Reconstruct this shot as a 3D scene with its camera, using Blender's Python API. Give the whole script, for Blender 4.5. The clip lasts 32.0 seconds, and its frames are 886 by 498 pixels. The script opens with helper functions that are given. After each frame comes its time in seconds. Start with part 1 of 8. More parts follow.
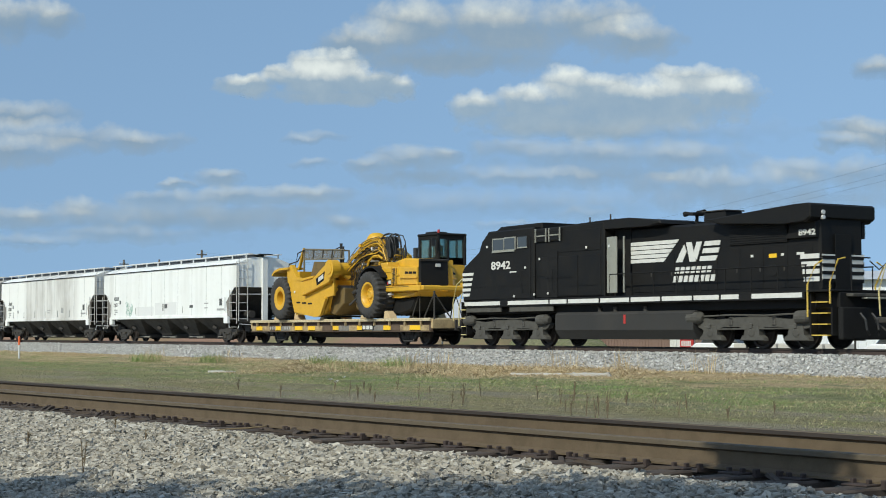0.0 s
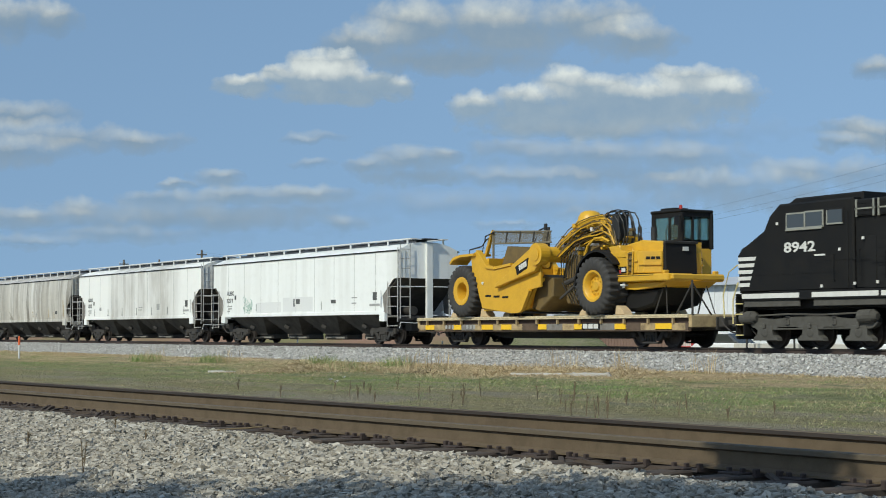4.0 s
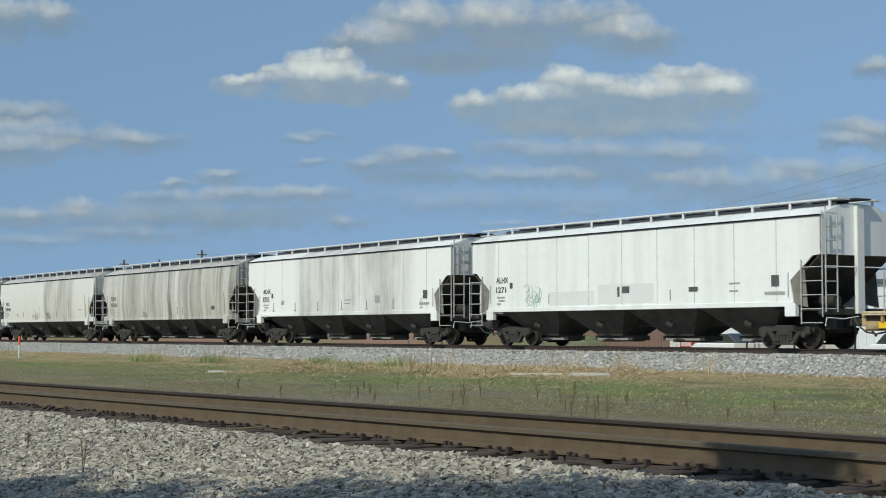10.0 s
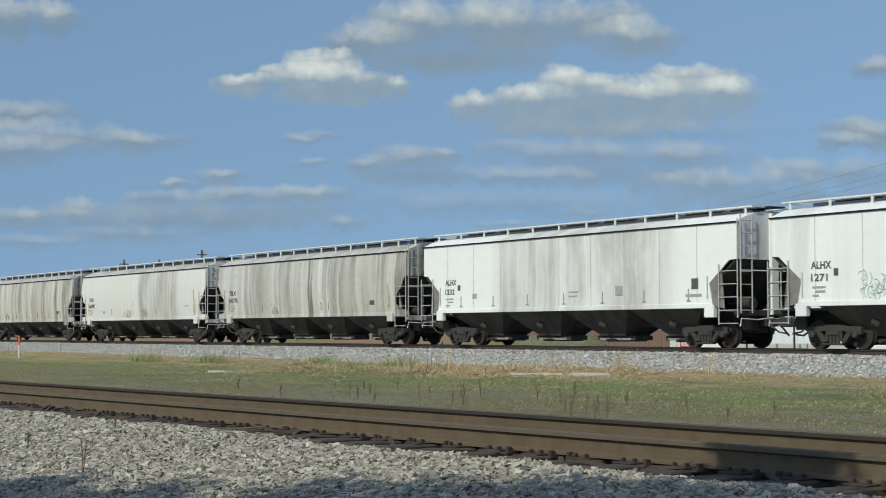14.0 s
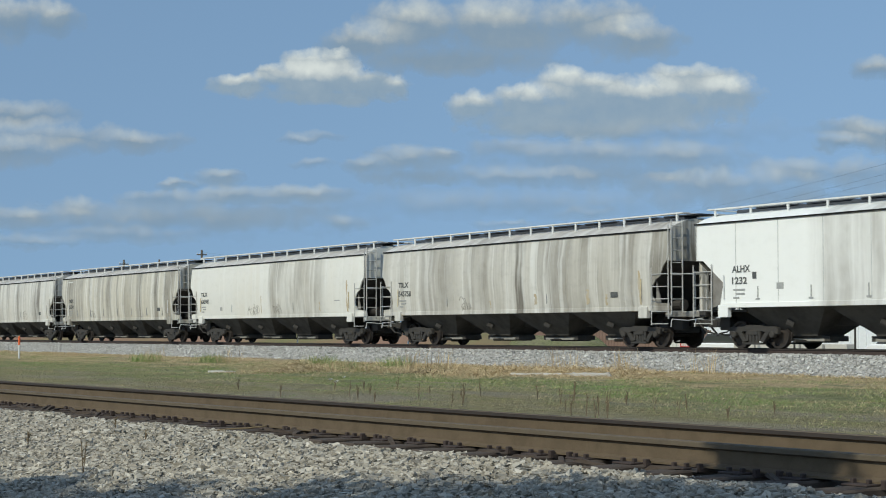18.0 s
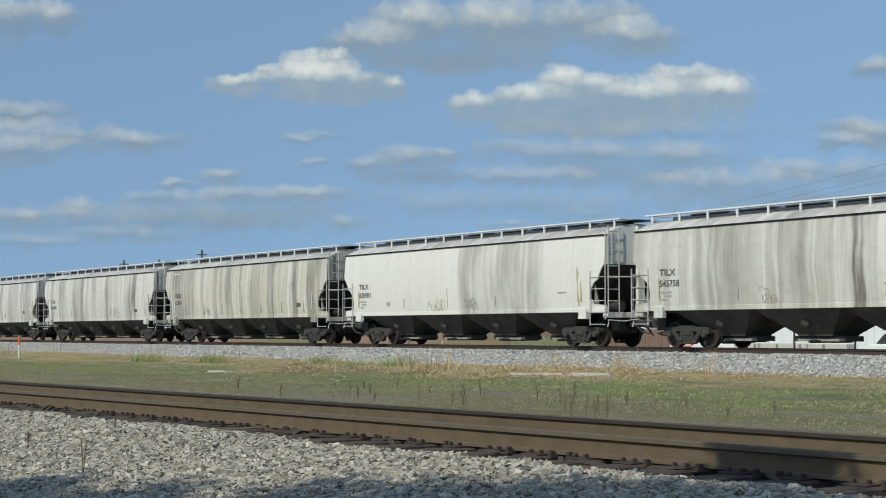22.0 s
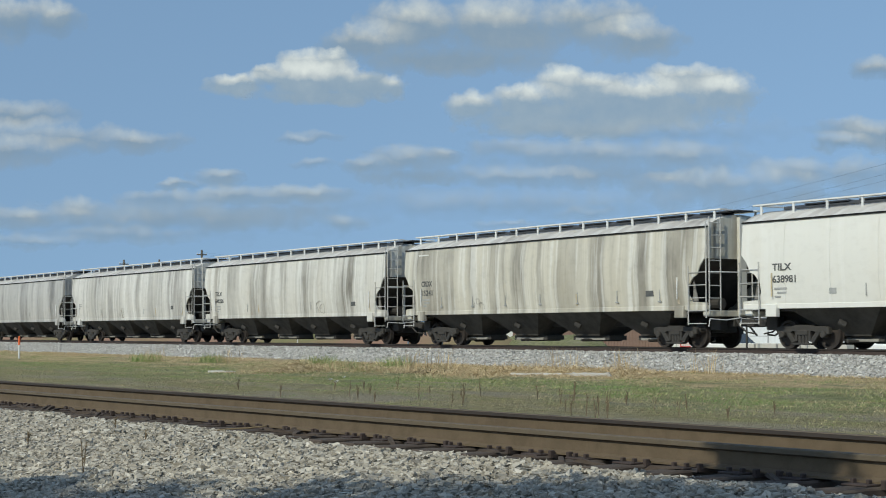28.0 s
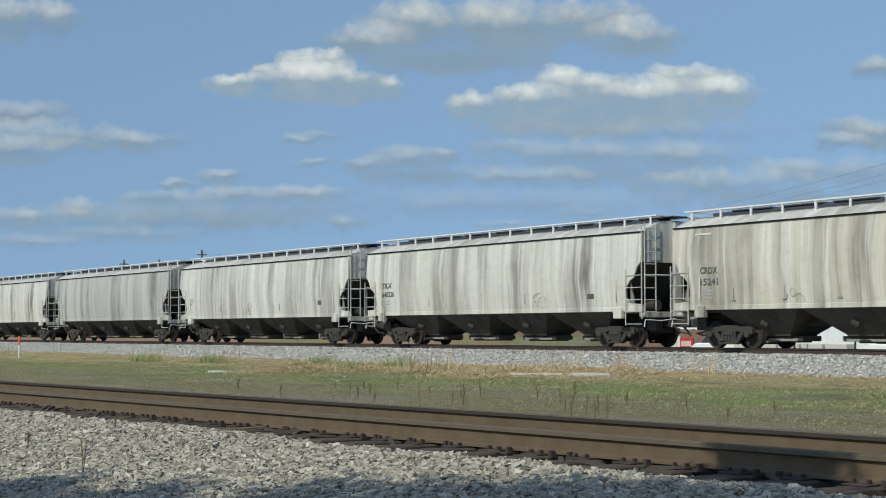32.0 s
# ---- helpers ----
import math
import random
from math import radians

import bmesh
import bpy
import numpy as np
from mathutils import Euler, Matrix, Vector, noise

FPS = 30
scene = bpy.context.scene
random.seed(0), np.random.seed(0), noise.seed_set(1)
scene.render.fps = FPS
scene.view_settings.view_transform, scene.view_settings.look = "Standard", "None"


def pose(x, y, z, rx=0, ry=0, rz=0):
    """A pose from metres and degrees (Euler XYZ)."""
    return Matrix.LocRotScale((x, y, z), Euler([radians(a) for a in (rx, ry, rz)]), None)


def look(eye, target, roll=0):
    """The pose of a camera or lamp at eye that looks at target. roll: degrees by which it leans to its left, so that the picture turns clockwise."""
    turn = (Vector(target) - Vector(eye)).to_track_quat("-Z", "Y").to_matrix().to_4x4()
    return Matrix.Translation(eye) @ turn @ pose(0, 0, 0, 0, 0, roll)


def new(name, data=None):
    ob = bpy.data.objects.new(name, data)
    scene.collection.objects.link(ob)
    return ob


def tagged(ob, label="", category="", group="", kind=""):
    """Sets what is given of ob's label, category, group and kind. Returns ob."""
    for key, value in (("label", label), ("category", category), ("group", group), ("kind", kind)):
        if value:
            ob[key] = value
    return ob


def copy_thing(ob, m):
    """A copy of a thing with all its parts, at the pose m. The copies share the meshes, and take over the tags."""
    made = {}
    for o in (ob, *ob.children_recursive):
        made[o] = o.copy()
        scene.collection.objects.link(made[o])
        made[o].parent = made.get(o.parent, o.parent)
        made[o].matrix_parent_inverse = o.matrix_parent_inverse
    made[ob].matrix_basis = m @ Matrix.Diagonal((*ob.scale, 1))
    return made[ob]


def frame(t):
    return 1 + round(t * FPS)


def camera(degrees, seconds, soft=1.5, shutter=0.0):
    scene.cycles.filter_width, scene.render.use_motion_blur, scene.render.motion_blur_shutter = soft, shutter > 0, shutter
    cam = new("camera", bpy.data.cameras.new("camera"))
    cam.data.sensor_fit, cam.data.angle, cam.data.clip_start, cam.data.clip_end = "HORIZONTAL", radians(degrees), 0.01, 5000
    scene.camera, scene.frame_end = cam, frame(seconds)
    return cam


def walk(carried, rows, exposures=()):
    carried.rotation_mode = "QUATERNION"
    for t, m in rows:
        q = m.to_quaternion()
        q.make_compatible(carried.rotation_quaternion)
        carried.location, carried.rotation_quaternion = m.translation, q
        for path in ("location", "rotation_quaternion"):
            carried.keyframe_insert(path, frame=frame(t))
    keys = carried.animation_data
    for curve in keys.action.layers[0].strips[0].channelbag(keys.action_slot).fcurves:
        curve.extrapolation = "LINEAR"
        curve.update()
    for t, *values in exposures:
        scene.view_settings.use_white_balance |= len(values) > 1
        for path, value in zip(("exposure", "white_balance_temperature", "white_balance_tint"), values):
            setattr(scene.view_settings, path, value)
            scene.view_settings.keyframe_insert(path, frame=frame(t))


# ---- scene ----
# A freight train rolls past a fixed camera. X runs along the far track, Y away from the camera, z = 0 is the far railhead.
TRACK_Y = 37.87
EYE = (0.0, 0.0, 0.503)
YAW, PITCH = 1.0059, 0.0519
cam = camera(30.61, 32.0, soft=0.95, shutter=0.3)
AIM = (-math.sin(YAW) * math.cos(PITCH), math.cos(YAW) * math.cos(PITCH), math.sin(PITCH))
CAM_POSE = look(EYE, [e + 10 * a for e, a in zip(EYE, AIM)])
walk(cam, [(0, CAM_POSE), (32, CAM_POSE)], exposures=[(t, s, 6560, 1.5) for t, s in ((0, -0.1), (3, -0.18), (6, -0.3), (13, -0.34), (20, -0.28), (28, -0.24), (32, -0.24))])


def travel(t):
    """How far the train has come along the track, counted from its place at 16 s."""
    k = t - 16
    return 4.3636 * k + 0.0059 * k ** 2 - 0.000135 * k ** 3


# ---- light ----
SUN_EL, SUN_AZ = 39.0, 162.0   # azimuth clockwise from +Y
world = bpy.data.worlds.new("sky")
scene.world = world
world.use_nodes = True
wn = world.node_tree
sky = wn.nodes.new("ShaderNodeTexSky")
sky.sky_type, sky.sun_disc = "NISHITA", False
sky.sun_elevation, sky.sun_rotation = radians(SUN_EL), radians(SUN_AZ)
sky.air_density, sky.dust_density, sky.ozone_density = 1.0, 0.4, 1.0
sky.altitude = 300
up = wn.nodes.new("ShaderNodeVectorMath")   # lifts the pale band at the horizon out of sight
up.operation = "MULTIPLY_ADD"
up.inputs[1].default_value, up.inputs[2].default_value = (1, 1, 0.4), (0, 0, 0.27)
wn.links.new(wn.nodes.new("ShaderNodeTexCoord").outputs["Generated"], up.inputs[0])
wn.links.new(up.outputs[0], sky.inputs[0])
wn.links.new(sky.outputs[0], wn.nodes["Background"].inputs[0])
wn.nodes["Background"].inputs[1].default_value = 0.162
sun_data = bpy.data.lights.new("sun", "SUN")
sun_data.energy, sun_data.angle, sun_data.color = 4.0, radians(0.55), (1.0, 0.935, 0.83)
sun = new("sun", sun_data)
SUN_DIR = Vector((math.sin(radians(SUN_AZ)) * math.cos(radians(SUN_EL)), math.cos(radians(SUN_AZ)) * math.cos(radians(SUN_EL)), math.sin(radians(SUN_EL))))
sun.matrix_world = look(SUN_DIR * 50, (0, 0, 0))


# ---- materials ----
class Nodes:
    """Short hands for building a node tree."""

    def __init__(self, name):
        self.mat = bpy.data.materials.new(name)
        self.mat.use_nodes = True
        self.tree = self.mat.node_tree
        self.bsdf = self.tree.nodes["Principled BSDF"]

    def node(self, kind, **sets):
        n = self.tree.nodes.new(kind)
        for key, value in sets.items():
            if key in n.inputs:
                n.inputs[key].default_value = value
        return n

    def link(self, a, b):
        self.tree.links.new(a, b)

    def coords(self, scale=(1, 1, 1), offset=(0, 0, 0), source="Object"):
        tc = self.tree.nodes.new("ShaderNodeTexCoord")
        mp = self.tree.nodes.new("ShaderNodeMapping")
        mp.inputs["Scale"].default_value, mp.inputs["Location"].default_value = scale, offset
        self.link(tc.outputs[source], mp.inputs[0])
        return mp.outputs[0]

    def noise(self, scale, detail=4, rough=0.55, vec=None):
        n = self.node("ShaderNodeTexNoise", Scale=scale, Detail=detail, Roughness=rough)
        if vec is not None:
            self.link(vec, n.inputs["Vector"])
        return n.outputs[0]

    def ramp(self, fac, stops):
        r = self.tree.nodes.new("ShaderNodeValToRGB")
        e = r.color_ramp.elements
        while len(e) < len(stops):
            e.new(0.5)
        for el, (p, c) in zip(e, stops):
            el.position = p
            el.color = (c, c, c, 1) if not hasattr(c, "__len__") else (*c, 1)
        self.link(fac, r.inputs[0])
        return r.outputs[0]

    def mix(self, fac, a, b, blend="MIX"):
        m = self.tree.nodes.new("ShaderNodeMix")
        m.data_type, m.blend_type = "RGBA", blend
        for value, slot in ((fac, m.inputs[0]), (a, m.inputs[6]), (b, m.inputs[7])):
            if hasattr(value, "is_linked"):
                self.link(value, slot)
            elif hasattr(value, "__len__"):
                slot.default_value = (*value, 1)
            else:
                slot.default_value = value
        return m.outputs[2]

    def math(self, op, a, b=0.0, c=0.0):
        m = self.tree.nodes.new("ShaderNodeMath")
        m.operation = op
        for i, value in enumerate((a, b, c)):
            if hasattr(value, "is_linked"):
                self.link(value, m.inputs[i])
            else:
                m.inputs[i].default_value = value
        return m.outputs[0]

    def bump(self, height, strength=0.3, distance=0.02):
        b = self.node("ShaderNodeBump", Strength=strength, Distance=distance)
        self.link(height, b.inputs["Height"])
        self.link(b.outputs[0], self.bsdf.inputs["Normal"])

    def done(self, color, rough=0.6, metal=0.0, spec=0.5):
        for value, key in ((color, "Base Color"), (rough, "Roughness"), (metal, "Metallic"), (spec, "Specular IOR Level")):
            if hasattr(value, "is_linked"):
                self.link(value, self.bsdf.inputs[key])
            else:
                self.bsdf.inputs[key].default_value = (*value, 1) if hasattr(value, "__len__") else value
        return self.mat


def paint(name, color, rough=0.5, metal=0.0, dirt=(0.12, 0.1, 0.08), amount=0.35, grain=3.0, bump=0.1, spec=0.5):
    """Painted or bare metal with soft dirt and fine grain."""
    k = Nodes(name)
    big = k.ramp(k.noise(grain, 6, 0.65, k.coords()), [(0.42, 0.0), (0.75, 1.0)])
    fine = k.noise(grain * 14, 3, 0.6, k.coords())
    col = k.mix(k.math("MULTIPLY", big, amount), color, dirt)
    col = k.mix(0.12, col, k.ramp(fine, [(0.3, 0.25), (0.7, 1.0)]), "MULTIPLY")
    if bump:
        k.bump(fine, bump, 0.01)
    return k.done(col, k.math("MULTIPLY_ADD", big, 0.2, rough), metal, spec)


def car_paint(name, color, dirt, amount, seed, tint=None, spots=0.25, zone=None):
    """Weathered covered-hopper paint: runs of dirt down the sides, wide bands along the car."""
    k = Nodes(name)
    bend = k.tree.nodes.new("ShaderNodeVectorMath")      # the runs waver a little on their way down
    bend.operation = "MULTIPLY_ADD"
    wav = k.node("ShaderNodeTexNoise", Scale=0.7, Detail=2.0)
    k.link(k.coords((0.8, 0.3, 1.0), (seed, 0, 0)), wav.inputs["Vector"])
    k.link(wav.outputs["Color"], bend.inputs[0])
    bend.inputs[1].default_value = (0.3, 0, 0)
    k.link(k.coords(), bend.inputs[2])

    def runs(scale, shift):
        m = k.tree.nodes.new("ShaderNodeMapping")
        m.inputs["Scale"].default_value, m.inputs["Location"].default_value = scale, shift
        k.link(bend.outputs[0], m.inputs[0])
        return m.outputs[0]

    streak = k.noise(1.0, 4, 0.55, runs((1.15, 0.4, 0.05), (seed * 7.3, 0, 0)))
    band = k.noise(1.0, 2, 0.5, runs((0.3, 0.2, 0.02), (seed * 3.1, 0, seed)))
    thin = k.noise(1.0, 3, 0.7, runs((6, 0.5, 0.16), (seed, 0, 0)))
    wash = k.ramp(k.noise(1.0, 3, 0.6, runs((2.6, 0.5, 0.1), (seed * 5, 4, 2))), [(0.52, 0.0), (0.62, 1.0)])
    s = k.ramp(streak, [(0.41, 0.0), (0.58, 1.0)])
    b = k.ramp(band, [(0.36, 0.25), (0.58, 1.0)])
    if zone:
        sep = k.tree.nodes.new("ShaderNodeSeparateXYZ")
        k.link(k.coords(), sep.inputs[0])
        ends = [k.node("ShaderNodeMapRange", **{"From Min": a, "From Max": c}) for a, c in ((zone[0] - 0.25, zone[0] + 0.25), (zone[1] + 0.8, zone[1] - 0.8))]
        for e in ends:
            k.link(sep.outputs[0], e.inputs[0])
        b = k.math("MULTIPLY_ADD", k.math("MULTIPLY", ends[0].outputs[0], ends[1].outputs[0]), 0.95, 0.05)
        s = k.math("MULTIPLY_ADD", s, 0.6, 0.4)
    t = k.ramp(thin, [(0.45, 0.0), (0.75, 1.0)])
    blot = k.ramp(k.noise(1.0, 4, 0.6, k.coords((0.9, 0.5, 0.45), (seed * 2.2, 1, 0))), [(0.3, 0.35), (0.65, 1.0)])
    f = k.math("MULTIPLY", k.math("MULTIPLY_ADD", t, 0.3, k.math("MULTIPLY", s, blot)), b)
    col = k.mix(k.math("MULTIPLY", f, amount), color, dirt)
    if tint:
        col = k.mix(k.math("MULTIPLY", k.ramp(k.noise(1.0, 3, 0.5, k.coords((0.7, 0.3, 0.12), (seed * 11, 2, 0))), [(0.45, 0.0), (0.75, 1.0)]), 0.55), col, tint)
        col = k.mix(k.math("MULTIPLY", wash, 0.5), col, (0.70, 0.70, 0.66))      # paler washed runs
    low = k.ramp(k.noise(2.2, 6, 0.7, k.coords((1, 1, 1.5), (seed, 3, 1))), [(0.5, 0.0), (0.8, 1.0)])
    col = k.mix(k.math("MULTIPLY", low, spots), col, dirt)
    k.bump(k.noise(1.3, 3, 0.5, k.coords((1.6, 1, 0.35), (seed, 0, 0))), 0.12, 0.03)
    return k.done(col, 0.48)


GATE = paint("dusty pale outlet gate steel", (0.3, 0.285, 0.25), 0.8, 0.0, (0.14, 0.125, 0.105), 0.6, 4)
STEEL_DARK = paint("grimy black running gear steel", (0.042, 0.04, 0.037), 0.75, 0.2, (0.085, 0.074, 0.062), 0.6, 4)
WHEEL = paint("rolled wheel steel with brown rust", (0.055, 0.046, 0.04), 0.6, 0.5, (0.035, 0.028, 0.024), 0.6, 6)
RAIL_SIDE = paint("rusty brown rail side", (0.116, 0.084, 0.05), 0.85, 0.0, (0.065, 0.05, 0.03), 0.6, 5, 0.3)
# Darker than RAIL_SIDE: the far rails' shade under the train is in this brown.
FAR_RAIL = paint("dark rust-brown steel, far-rail shade in its tone", (0.052, 0.036, 0.03), 0.8, 0.0, (0.03, 0.022, 0.02), 0.5, 4)
RAIL_HEAD = paint("tan worn railhead", (0.115, 0.09, 0.058), 0.8, 0.0, (0.075, 0.06, 0.046), 0.5, 3, 0.2)
RAIL_TOP = paint("dull worn railhead", (0.035, 0.027, 0.022), 0.7, 0.0, (0.055, 0.042, 0.034), 0.5, 3)
TIE = paint("dark creosoted tie wood", (0.06, 0.043, 0.032), 0.9, 0.0, (0.16, 0.135, 0.11), 0.5, 5, 0.6)
# Far darker than the car coats: shade under the body is in this grey.
BAY_PAINT = paint("dusty dark grey hopper underside, shade in its tone", (0.085, 0.08, 0.071), 0.85, 0.0, (0.03, 0.027, 0.024), 0.75, 1.2, spec=0.2)
BLACK = paint("black locomotive paint", (0.0065, 0.0064, 0.0062), 0.6, 0.0, (0.021, 0.019, 0.016), 0.45, 1.4, spec=0.25)
TANK_BLACK = paint("dusty dark fuel tank paint", (0.026, 0.025, 0.023), 0.7, 0.0, (0.05, 0.046, 0.04), 0.5, 1.2)
BLACK_FLAT = paint("flat black grille paint", (0.009, 0.009, 0.009), 0.7, 0.0, (0.025, 0.025, 0.024), 0.4, 3, spec=0.25)
WHITE = paint("white lettering paint", (0.64, 0.64, 0.6), 0.5, 0.0, (0.4, 0.38, 0.34), 0.4, 4)
GREY_PANEL = paint("bare grey galvanised door panel", (0.33, 0.33, 0.28), 0.5, 0.3, (0.2, 0.19, 0.16), 0.5, 3)
TRUCK_GREY = paint("grey dusty locomotive truck casting", (0.075, 0.072, 0.062), 0.8, 0.0, (0.042, 0.038, 0.032), 0.6, 3)
RED = paint("faded red paint", (0.45, 0.035, 0.03), 0.6, 0.0, (0.2, 0.03, 0.03), 0.3, 5)
HANDRAIL_YELLOW = paint("yellow handrail paint", (0.62, 0.43, 0.07), 0.5, 0.0, (0.2, 0.14, 0.05), 0.4, 6)
CAT_YELLOW = paint("yellow construction machine paint", (0.64, 0.365, 0.024), 0.42, 0.0, (0.38, 0.22, 0.04), 0.4, 1.5)
FLAT_YELLOW = paint("weathered yellow flat car paint", (0.44, 0.33, 0.17), 0.8, 0.0, (0.085, 0.06, 0.042), 0.85, 2.4)
REFLECT = paint("bright yellow reflective panel", (0.85, 0.52, 0.02), 0.5, 0.0, (0.5, 0.3, 0.05), 0.3, 6)
FLAT_BROWN = paint("brown rusted flat car steel", (0.11, 0.075, 0.05), 0.85, 0.0, (0.05, 0.038, 0.03), 0.7, 2.2)
# The deck edge's shadow on the sill is put into this dark maroon.
FLAT_MAROON = paint("maroon-brown flat car sill, deck shade in its tone", (0.05, 0.03, 0.024), 0.85, 0.0, (0.09, 0.065, 0.045), 0.5, 2.0)
FLAT_GREY = paint("grey patched flat car paint", (0.21, 0.2, 0.18), 0.8, 0.0, (0.1, 0.085, 0.07), 0.7, 3)
HANDRAIL_PALE = paint("pale yellow handrail paint", (0.64, 0.54, 0.24), 0.5, 0.0, (0.3, 0.24, 0.12), 0.4, 6)
SCREEN_GREY = paint("dusty grey wire screen", (0.2, 0.18, 0.13), 0.8, 0.2, (0.1, 0.09, 0.07), 0.5, 5)
DECK_WOOD = paint("sun-bleached deck planks", (0.6, 0.51, 0.33), 0.9, 0.0, (0.2, 0.15, 0.09), 0.6, 5, 0.5)
CHOCK_WOOD = paint("fresh pine timber", (0.55, 0.42, 0.25), 0.85, 0.0, (0.4, 0.28, 0.14), 0.4, 6, 0.3)
RUBBER = paint("dusty black tyre rubber", (0.035, 0.034, 0.033), 0.85, 0.0, (0.08, 0.075, 0.065), 0.5, 3, 0.3)
HOSE = paint("black hydraulic hose", (0.015, 0.015, 0.015), 0.5, 0.0, (0.04, 0.04, 0.04), 0.3, 8)
STENCIL = paint("faded black stencil paint", (0.07, 0.075, 0.075), 0.7, 0.0, (0.2, 0.2, 0.19), 0.5, 6)
STENCIL_PALE = paint("worn grey stencil paint", (0.3, 0.31, 0.3), 0.7, 0.0, (0.5, 0.5, 0.48), 0.5, 6)
GRAFFITI = paint("faded green spray paint", (0.25, 0.42, 0.36), 0.7, 0.0, (0.5, 0.55, 0.52), 0.6, 9)
LADDER = paint("greyed ladder steel", (0.46, 0.46, 0.44), 0.6, 0.0, (0.24, 0.22, 0.19), 0.5, 4)
SEAM = paint("grey dirt along a seam", (0.42, 0.43, 0.42), 0.7, 0.0, (0.7, 0.71, 0.69), 0.7, 1.5)
PATCH = paint("greyed repaint patch", (0.69, 0.705, 0.695), 0.6, 0.0, (0.74, 0.75, 0.73), 0.8, 0.9)
RUST_RUN = paint("ochre rust run", (0.44, 0.36, 0.23), 0.85, 0.0, (0.5, 0.48, 0.42), 1.0, 3.5)
SCRAWL = paint("faded dark scrawl", (0.3, 0.29, 0.255), 0.8, 0.0, (0.48, 0.46, 0.42), 0.9, 5)
GALV = paint("pale painted steel", (0.68, 0.69, 0.68), 0.5, 0.0, (0.35, 0.34, 0.31), 0.4, 5)
HATCH = paint("dark blue-grey hatch steel", (0.045, 0.052, 0.065), 0.6, 0.0, (0.1, 0.1, 0.1), 0.4, 3)
# Darkened brown puts shade into the apron, tailgate, shield and yoke colours.
WORN_SHADE = paint("worn brown steel with old yellow paint", (0.155, 0.105, 0.035), 0.7, 0.0, (0.09, 0.07, 0.045), 0.7, 2.5)
ROPE_RED = paint("rusty red machine iron", (0.17, 0.075, 0.055), 0.8, 0.0, (0.08, 0.05, 0.04), 0.5, 4)


def glass_mat(name, color, rough=0.05):
    k = Nodes(name)
    return k.done(color, rough, 0.0, 0.9)


CAB_GLASS = glass_mat("tinted greenish cab glass", (0.45, 0.6, 0.56), 0.02)
CAB_GLASS.node_tree.nodes["Principled BSDF"].inputs["Transmission Weight"].default_value = 0.9
CAB_GLASS.node_tree.nodes["Principled BSDF"].inputs["IOR"].default_value = 1.12
LOCO_GLASS = glass_mat("dusty locomotive window glass", (0.045, 0.048, 0.046), 0.12)


# ---- mesh tools ----
def box(bm, x0, x1, y0, y1, z0, z1, bevel=0.0):
    vs = [bm.verts.new((x, y, z)) for x in (x0, x1) for y in (y0, y1) for z in (z0, z1)]
    fs = [bm.faces.new([vs[i] for i in f]) for f in ((0, 1, 3, 2), (4, 6, 7, 5), (0, 4, 5, 1), (2, 3, 7, 6), (0, 2, 6, 4), (1, 5, 7, 3))]
    if bevel:
        es = list({e for f in fs for e in f.edges})
        bmesh.ops.bevel(bm, geom=es, offset=bevel, segments=1, affect="EDGES", profile=0.5)


def prism(bm, outline, y0, y1, bevel=0.0):
    """An outline of (x, z) points, pushed from y0 to y1."""
    a = [bm.verts.new((x, y0, z)) for x, z in outline]
    b = [bm.verts.new((x, y1, z)) for x, z in outline]
    n = len(a)
    fs = [bm.faces.new(a), bm.faces.new(b[::-1])]
    for i in range(n):
        fs.append(bm.faces.new((a[i], b[i], b[(i + 1) % n], a[(i + 1) % n])))
    if bevel:
        es = list({e for f in fs[:2] for e in f.edges})
        bmesh.ops.bevel(bm, geom=es, offset=bevel, segments=1, affect="EDGES", profile=0.5)


def slab(bm, plan, z0, z1, bevel=0.0):
    """A plan of (x, y) points, raised from z0 to z1."""
    a = [bm.verts.new((x, y, z0)) for x, y in plan]
    b = [bm.verts.new((x, y, z1)) for x, y in plan]
    n = len(a)
    fs = [bm.faces.new(a[::-1]), bm.faces.new(b)]
    for i in range(n):
        fs.append(bm.faces.new((a[i], a[(i + 1) % n], b[(i + 1) % n], b[i])))
    if bevel:
        es = list({e for f in fs for e in f.edges})
        bmesh.ops.bevel(bm, geom=es, offset=bevel, segments=1, affect="EDGES", profile=0.5)


def rod(bm, p, q, r, seg=8, r2=None, caps=True):
    p, q = Vector(p), Vector(q)
    d = (q - p).normalized()
    side = d.orthogonal().normalized()
    up = d.cross(side)
    r2 = r if r2 is None else r2
    a, b = [], []
    for i in range(seg):
        w = 2 * math.pi * i / seg
        o = side * math.cos(w) + up * math.sin(w)
        a.append(bm.verts.new(p + o * r))
        b.append(bm.verts.new(q + o * r2))
    for i in range(seg):
        bm.faces.new((a[i], a[(i + 1) % seg], b[(i + 1) % seg], b[i]))
    if caps:
        bm.faces.new(a[::-1])
        bm.faces.new(b)


